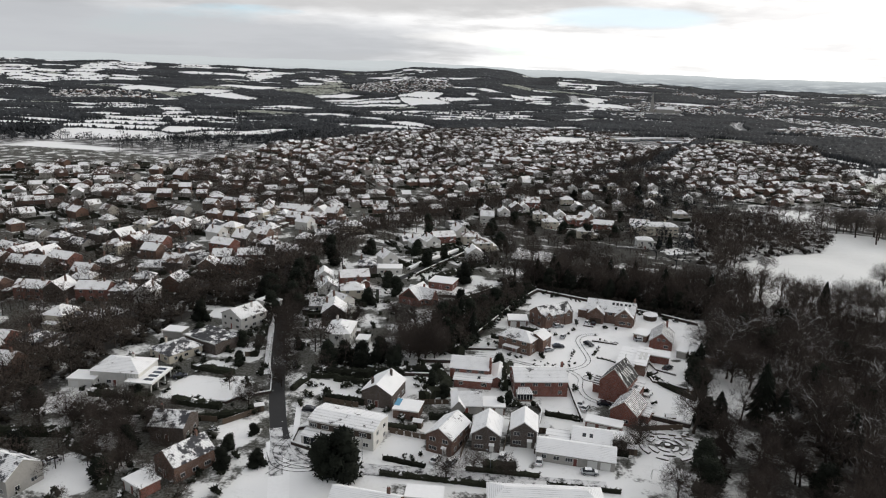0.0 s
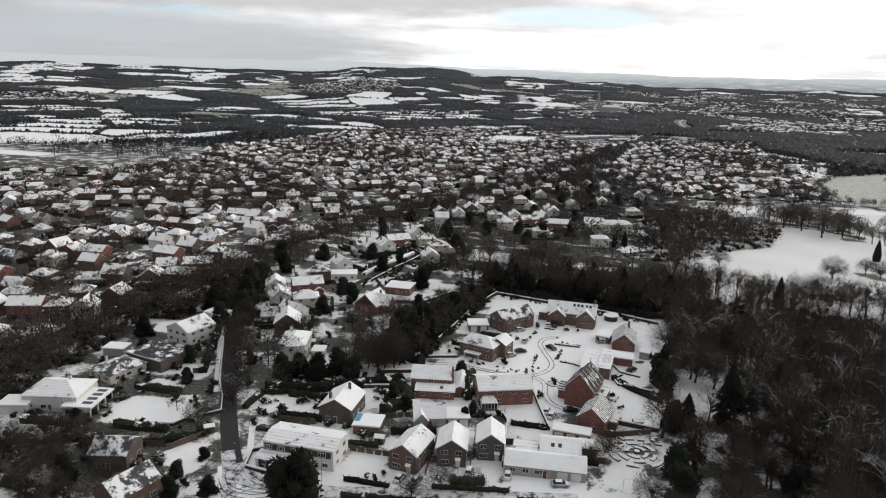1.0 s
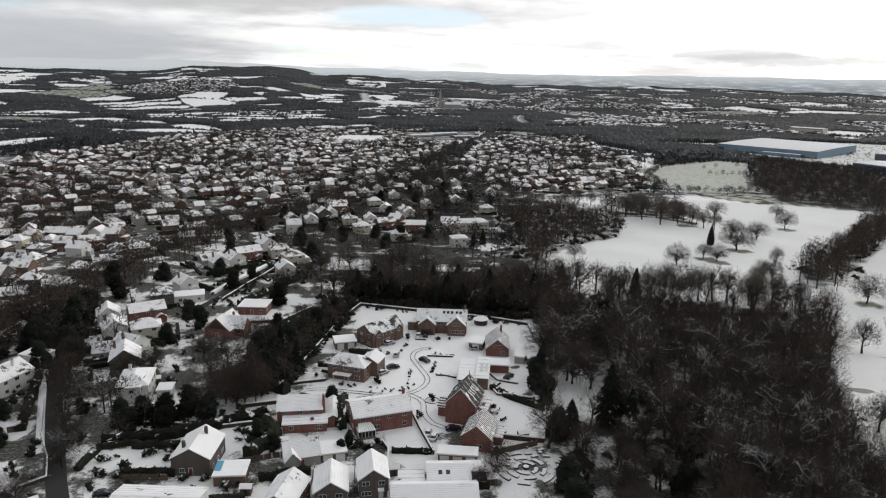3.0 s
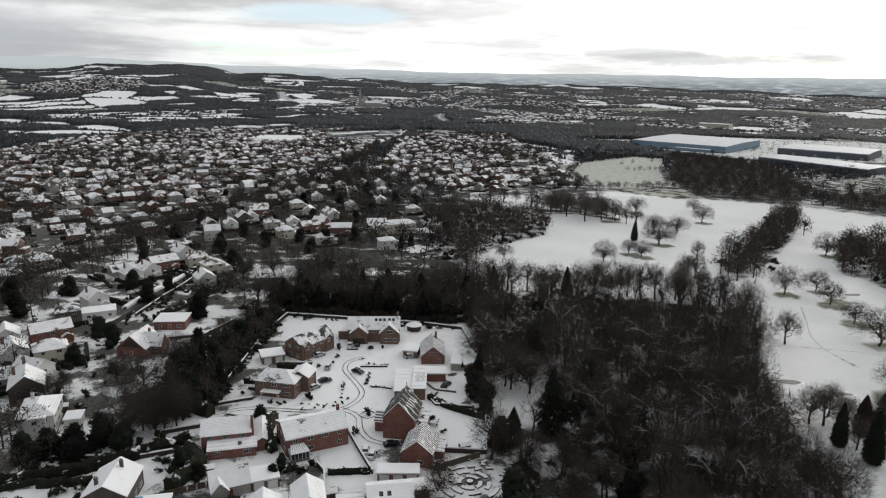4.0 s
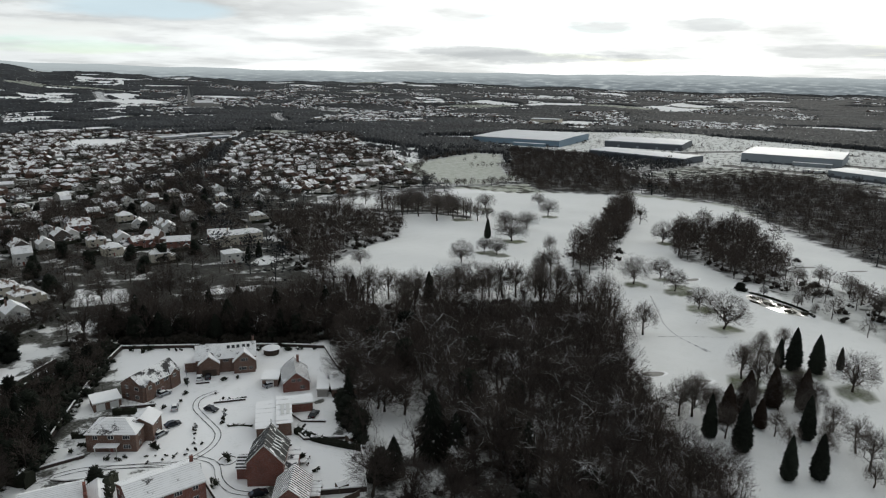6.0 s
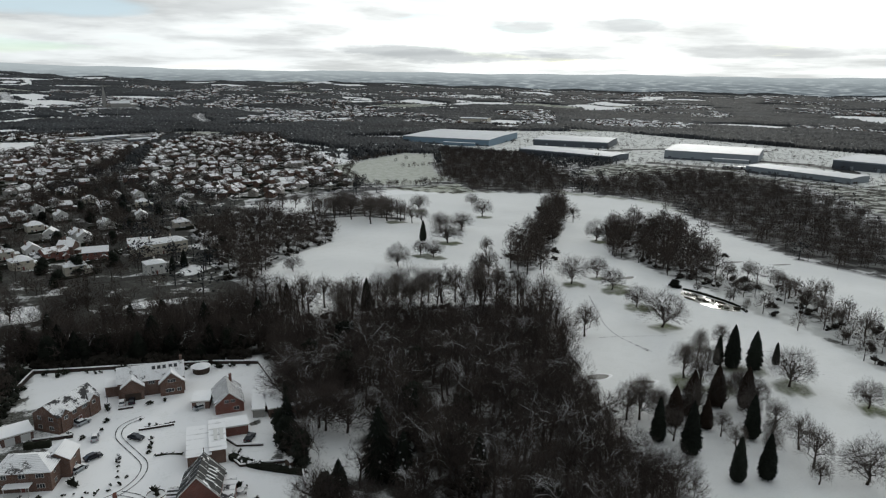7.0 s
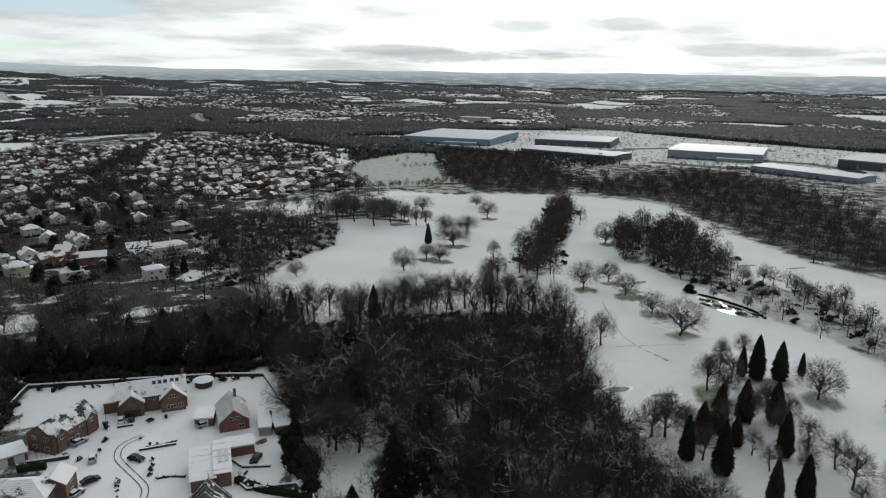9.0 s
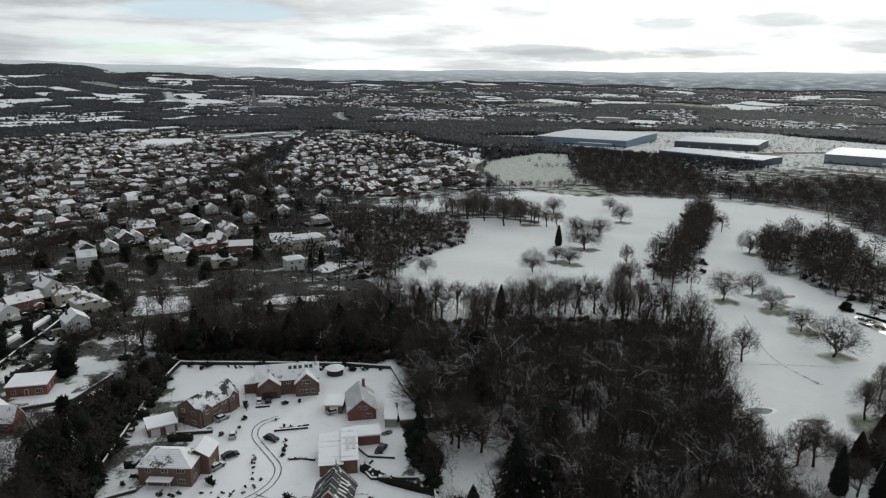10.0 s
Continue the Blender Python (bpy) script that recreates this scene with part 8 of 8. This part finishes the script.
INNER = [(8 + 61 * k / 26 + back_rng.uniform(-1, 1), 300.5 - 23.5 * k / 26 + back_rng.uniform(-0.8, 0.6), back_rng.uniform(1.0, 2.4)) for k in range(26) if k % 4] + [(-11 + 14 * k / 14 + back_rng.uniform(-0.5, 1), 248 + 46 * k / 14, back_rng.uniform(1.0, 2.6)) for k in range(14)]
plant("shrub", BUSHES, (M_BARK, M_HEDGE), "small dark garden shrub in the snow", SHRUBS + SHRUBS2 + INNER, 2.0, "shrub")

# woodland: one mesh to a wood
def ragged(poly, gap, keep, spread):
    """Trees of a wood that straggle over its edge."""
    s = scatter(poly, gap, wood_rng, keep)
    return s + wood_rng.normal(0, spread, s.shape) * (wood_rng.rand(len(s), 1) < 0.6)


WOOD = (M_BARK_SNOW, M_TWIG_WOOD)
def thinned(spots, keep):
    return spots[~open_wood(spots[:, 0], spots[:, 1]) | (wood_rng.rand(len(spots)) < keep)]


thicket("woodland", thinned(scatter(WOOD_MAIN, 5.6, wood_rng), 0.4), WOODTREES, 16, 12, 18, WOOD, wood_rng, "dense bare woodland beside the golf course")
thicket("woodland", [p for p in scatter(WOOD_MAIN, 20, wood_rng, 0.7) if p[1] < 262], SNOWTREES, 13, 11, 16, (M_LIMB_SNOW, M_TWIG), wood_rng, "bare trees with snow along their boughs in the wood")
thicket("undergrowth", scatter(WEST, 3.0, wood_rng, 0.85), BUSHES, 2.0, 2.4, 5.5, (M_BARK, M_EVERGREEN), wood_rng, "dark evergreen thicket along the estate wall", "undergrowth", 1.1)
thicket("woodland", [p for p in scatter(WOOD_GARDEN, 6.8, wood_rng, 0.7) if not any(inside(q, p[0], p[1]) for q in GLADES) and (not inside(SCRUBBY, p[0], p[1]) or (p[0] * 7.3) % 1 < 0.4)], WOODTREES, 16, 9, 15, WOOD, wood_rng, "bare trees and scrub round small snowy glades")
thicket("woodland", thinned(scatter(WOOD_BELT, 4.7, wood_rng), 0.42), WOODTREES, 16, 12, 17, WOOD, wood_rng, "belt of tall bare trees behind the brick estate")
thicket("woodland", scatter(WOOD_SHORE, 8, wood_rng, 0.7), MIDTREES, 13, 9, 14, WOOD, wood_rng, "dark bare wood along the fairway")
thicket("woodland", ragged(WOOD_TONGUE, 6.0, 0.75, 4.5), MIDTREES, 13, 7, 17, WOOD, wood_rng, "tongue of bare woodland between fairways")
thicket("woodland", ragged(WOOD_COPSE, 6.6, 0.75, 5.0), MIDTREES, 13, 7, 17, WOOD, wood_rng, "bare copse on the golf course")
thicket("woodland", ragged(WOOD_BAND, 7.4, 0.6, 5.0), MIDTREES, 13, 7, 11, WOOD, wood_rng, "band of bare trees along the far fairway")
thicket("undergrowth", np.concatenate([scatter(WOOD_BAND, 8, wood_rng, 0.5), ragged(WOOD_COPSE, 9, 0.5, 4), ragged(WOOD_TONGUE, 8, 0.5, 4), [p for p in scatter(WOOD_GARDEN, 5, wood_rng, 0.5) if not any(inside(q, p[0], p[1]) for q in GLADES) and (not inside(SCRUBBY, p[0], p[1]) or (p[0] * 5.7) % 1 < 0.6)], [(8 + 64 * k / 60 + wood_rng.uniform(-1, 1), 304.5 - 22 * k / 60 + wood_rng.uniform(-0.5, 7)) for k in range(60)] * 2, scatter(WOOD_SHORE, 7, wood_rng, 0.6), thinned(scatter(WOOD_BELT, 4, wood_rng, 0.8), 0.5), scatter([(90, 284), (96, 326), (140, 316), (196, 290), (186, 262), (150, 276)], 5, wood_rng, 0.5)]), BUSHES, 2.0, 1.6, 3.6, (M_BARK, M_THICKET), wood_rng, "dark leafless undergrowth below the trees", "undergrowth", 1.3)
thicket("woodland", scatter(WOOD_FIELD, 7.5, wood_rng), MIDTREES, 13, 12, 18, WOOD, wood_rng, "stand of tall bare trees by the fairway")
thicket("woodland", ragged(WOOD_DARK, 7.6, 0.9, 6), BANKTREES, 13, 7, 11, WOOD, wood_rng, "dense dark wood before the works")
thicket("woodland", ragged(WOOD_RIGHT, 7.6, 0.85, 7), BANKTREES, 13, 7, 11, WOOD, wood_rng, "dense dark wood below the works")
thicket("tree_line", scatter(WOOD_EDGE, 7, wood_rng), MIDTREES, 13, 5, 8.5, WOOD, wood_rng, "line of bare trees along the pale field", "trees")


def along(points, gap, spread, rng):
    out = []
    for p in drape(points, gap, False):
        out.append((p.x + rng.uniform(-spread, spread), p.y + rng.uniform(-spread, spread)))
    return out


row = along(BELT_ROAD, 4.5, 7, wood_rng) + along(BELT_ROAD, 5.0, 9, wood_rng) + along([(-56, 200), (-78, 240), (-100, 300), (-98, 380)], 7, 10, wood_rng) + along([(-95, 330), (-84, 400), (-60, 500), (5, 610), (65, 780), (120, 900)], 5, 12, wood_rng)
thicket("garden_trees", scatter(WEST, 5.0, wood_rng, 0.8), MIDTREES, 13, 6, 11, WOOD, wood_rng, "dark thicket along the estate wall", "trees")
thicket("street_trees", row, BANKTREES, 13, 7, 13, WOOD, wood_rng, "bare trees lining the road through the suburb", "trees")
thicket("field_trees", along([(460, 920), (560, 960)], 30, 4, wood_rng) + along([(440, 850), (500, 850)], 7, 2, wood_rng) + along([(325, 738), (352, 842), (424, 956), (547, 1041)], 5, 4, wood_rng), MIDTREES, 13, 4, 9, WOOD, wood_rng, "bare hedgerow trees round the pale field", "trees")
works = along([(640, 1080), (690, 985), (752, 770)], 9, 5, wood_rng) + along([(770, 900), (850, 935), (930, 950)], 11, 6, wood_rng) + along([(775, 790), (840, 650), (806, 640), (806, 470)], 9, 5, wood_rng) + along([(955, 650), (980, 610), (1000, 460)], 12, 6, wood_rng) + along([(930, 1010), (1080, 900), (1160, 760)], 9, 9, wood_rng) + along([(780, 1180), (900, 1100), (1020, 1010)], 9, 12, wood_rng) + along([(1000, 820), (1060, 700), (1130, 560)], 10, 9, wood_rng)
thicket("works_trees", scatter(YARD, 15, wood_rng, 0.75), FARTREES, 13, 1.6, 4.2, WOOD, wood_rng, "low scrub between the works yards", "scrub", 1.6)
thicket("works_trees", works, BANKTREES, 13, 4, 9, WOOD, wood_rng, "bare trees and scrub among the warehouses", "trees")
scrub = [p for p in scatter(SCRUB, 13, wood_rng, 0.5) if not inside(WOOD_RIGHT, p[0], p[1]) and not inside(WOOD_DARK, p[0], p[1])]
thicket("scrub", scrub, BANKTREES, 13, 2, 5, (M_BARK, M_TWIG_PALE), wood_rng, "low brown scrub before the works", "scrub", 1.5)
SLOPE_WOOD = [(-30, 380), (60, 385), (85, 470), (90, 540), (150, 640), (172, 668), (130, 740), (118, 890), (62, 800), (-5, 615), (-60, 500), (-72, 420)]
spots = [p for p in scatter(SLOPE_WOOD, 8.2, wood_rng, 0.65) if min((p[0] - a) ** 2 + (p[1] - b) ** 2 for a, b in TAKEN) > 110 and min((p[0] - a) ** 2 + (p[1] - b + 11) ** 2 for a, b in TAKEN) > 80]
thicket("garden_trees", spots, BANKTREES, 13, 5, 11, WOOD, wood_rng, "bare trees between houses on the slope", "trees")
thicket("garden_trees", scatter(LEFT_NEAR, 7, wood_rng, 0.8), MIDTREES, 13, 6, 12, WOOD, wood_rng, "bare trees and thickets behind gardens", "trees")
tall = [(60, 722), (72, 682), (66, 640), (90, 787), (96, 743), (110, 756), (203, 1285), (74, 734), (54, 510), (62, 560), (67, 601), (95, 934), (-20, 610), (-50, 720), (-90, 640)]
tall = np.repeat(np.array(tall, float), 5, axis=0) + wood_rng.normal(0, 9, (len(tall) * 5, 2))
thicket("garden_trees", [p for p in tall if min((p[0] - a) ** 2 + (p[1] - b) ** 2 for a, b in TAKEN) > 60], MIDTREES, 13, 9, 16, WOOD, wood_rng, "tall dark trees towering over the suburb", "trees")
LEFT_FRONT = [(-126, 118), (-128, 165), (-96, 165), (-90, 150), (-66, 150), (-58, 120)]
thicket("garden_trees", [p for p in scatter(LEFT_FRONT, 6, wood_rng, 0.5) if off_road(p)], MIDTREES, 13, 4, 9, WOOD, wood_rng, "bare trees in front gardens", "trees")
undergrowth = scatter(LEFT_NEAR, 4.2, wood_rng, 0.7)
thicket("undergrowth", undergrowth, BUSHES, 2.0, 1.6, 3.8, (M_BARK, M_THICKET), wood_rng, "dark undergrowth behind the gardens", "undergrowth", 1.3)
g = np.array(GARDEN_SPOTS)
near = g[np.hypot(g[:, 0], g[:, 1]) < 560]
far = g[np.hypot(g[:, 0], g[:, 1]) >= 560]
def yard(spots, keep, reach):
    s = spots[wood_rng.rand(len(spots)) < keep]
    a = wood_rng.uniform(0, 6.28, len(s))
    return np.column_stack([s[:, 0] + reach * np.cos(a), s[:, 1] + reach * np.sin(a)])


def groves(spots):
    """Trees crowd in belts between the streets."""
    s = np.repeat(spots, 8, axis=0) + wood_rng.normal(0, 13, (len(spots) * 8, 2))
    k = np.sin(s[:, 0] / 47 + 0.8 * np.sin(s[:, 1] / 80)) + np.sin(s[:, 1] / 61 + s[:, 0] / 130)
    return s[k > 0.55]


thicket("garden_trees", np.concatenate([yard(near, 0.9, 10), yard(near, 0.9, 12), yard(near, 0.9, 15), yard(near, 0.7, 14), yard(near, 0.7, 9), groves(near)]), BANKTREES, 13, 4, 10, WOOD, wood_rng, "bare garden trees between the houses", "trees")
thicket("garden_trees", np.concatenate([yard(far, 0.8, 10), yard(far, 0.8, 13), yard(far, 0.6, 15), groves(far)]), FARTREES, 13, 5, 11, WOOD, wood_rng, "bare trees between distant houses", "trees")
thicket("garden_shrubs", np.concatenate([yard(near, 0.9, 8), yard(near, 0.9, 11), yard(near, 0.7, 13)]), BUSHES, 2.0, 1.2, 2.8, (M_BARK, M_HEDGE), wood_rng, "dark shrubs in snowy gardens", "shrubs")
LOTS = [(-62, 150), (-50, 178), (-26, 162), (-12, 200), (-30, 215), (-62, 232), (-85, 290), (-60, 330), (-45, 400), (-20, 420), (-10, 340), (-40, 310), (-48, 262)]
FRONT = [(-130, 120), (-132, 170), (-120, 210), (-96, 235), (-74, 236), (-66, 200), (-60, 165), (-58, 120)]
fs = [p for p in scatter(FRONT, 4.2, wood_rng, 0.5) if off_road(p) and not any(inside(l, p[0], p[1]) for l in LAWNS)]
thicket("garden_shrubs", fs, BUSHES, 2.0, 0.9, 2.6, (M_BARK, M_HEDGE), wood_rng, "dark shrubs between lawns and drives", "shrubs", 1.2)
thicket("garden_shrubs", [p for p in scatter(LOTS, 4.4, wood_rng, 0.5) if off_road(p)], BUSHES, 2.0, 1.0, 2.6, (M_BARK, M_HEDGE), wood_rng, "dark shrubs along garden edges", "shrubs")


def far_woods():
    """Woods and hedgerow trees over the far country."""
    az, r = np.radians(wood_rng.uniform(-50, 72, 60000)), np.sqrt(wood_rng.uniform(380.0 ** 2, 4780.0 ** 2, 60000))
    x, y = r * np.sin(az), r * np.cos(az)
    k = far_cover(x, y)
    open_land = inside(GOLF, x, y) | suburb(x, y) | inside(GREEN_FIELD, x, y) | inside(SCRUB, x, y) | inside(YARD, x, y) | ((x < 60) & (y < 700))
    for w in WOODS:
        open_land |= inside(w, x, y)
    chance = np.where(k == 1, 1.0, np.where(k == 3, 0.4, np.where(k == 2, 0.08, 0.03)))
    ok = ~open_land & (wood_rng.rand(len(x)) < chance)
    return np.column_stack([x[ok], y[ok]])


spots = far_woods()
r = np.hypot(spots[:, 0], spots[:, 1])
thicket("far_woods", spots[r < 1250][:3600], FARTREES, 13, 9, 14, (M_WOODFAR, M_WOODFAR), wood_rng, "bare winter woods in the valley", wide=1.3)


def far_canopy():
    """The treetops of the far woods and hedgerows: one uneven sheet over each, down to the ground at its edge."""
    az = np.radians(np.arange(-52, 76, 0.085))
    r = [1000.0]
    while r[-1] < 4790:
        r.append(r[-1] + 9 + (r[-1] - 1000) * 0.0045)
    R, A = np.meshgrid(np.array(r), az, indexing="ij")
    R = R + wood_rng.uniform(-4, 4, R.shape)
    x, y = (R * np.sin(A)).ravel(), (R * np.cos(A)).ravel()
    kind, rim = far_cover(x, y, True)
    bare = suburb(x, y) | inside(GREEN_FIELD, x, y) | inside(SCRUB, x, y) | inside(YARD, x, y) | inside(GOLF, x, y) | inside(SCHOOL, x, y) | inside(WOOD_DARK, x, y) | inside(WOOD_RIGHT, x, y)
    n = wood_rng.rand(len(x))
    clump = 0.5 + 0.5 * np.sin(x / 37 + 1.7 * np.sin(y / 53)) * np.sin(y / 71 + x / 90)
    tall = np.where(kind == 1, 2.0 + 4.5 * n + 3.5 * clump * clump, np.where(rim < 12, 0.6 + 5 * n * n, np.where((kind == 3) & (n > 0.55), 4 + 6 * (n - 0.55), np.where(n > 0.985, 6, 0))))
    for line in (VALLEY_ROAD, HILL_ROAD):
        for p in drape(line, 20):
            bare |= (x - p.x) ** 2 + (y - p.y) ** 2 < (9 + 0.005 * p.y) ** 2
    bare |= (np.abs(x - 330) < 75) & (y > 2560) & (y < 2720)
    bare |= n > (R.ravel() - 960) / 260
    tall = np.where(bare, 0, tall)
    up = tall > 0.3
    Z = height(x, y) + np.where(up, tall, -0.8)
    m, k = R.shape
    idx = np.arange(m * k).reshape(m, k)
    F = np.stack([idx[:-1, :-1], idx[1:, :-1], idx[1:, 1:], idx[:-1, 1:]], -1).reshape(-1, 4)
    F = F[up[F].sum(1) >= 2]
    used = np.unique(F)
    back = np.zeros(len(x), np.int64)
    back[used] = np.arange(len(used))
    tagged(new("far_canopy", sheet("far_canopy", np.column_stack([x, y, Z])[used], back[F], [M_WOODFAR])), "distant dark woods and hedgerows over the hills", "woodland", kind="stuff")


far_canopy()
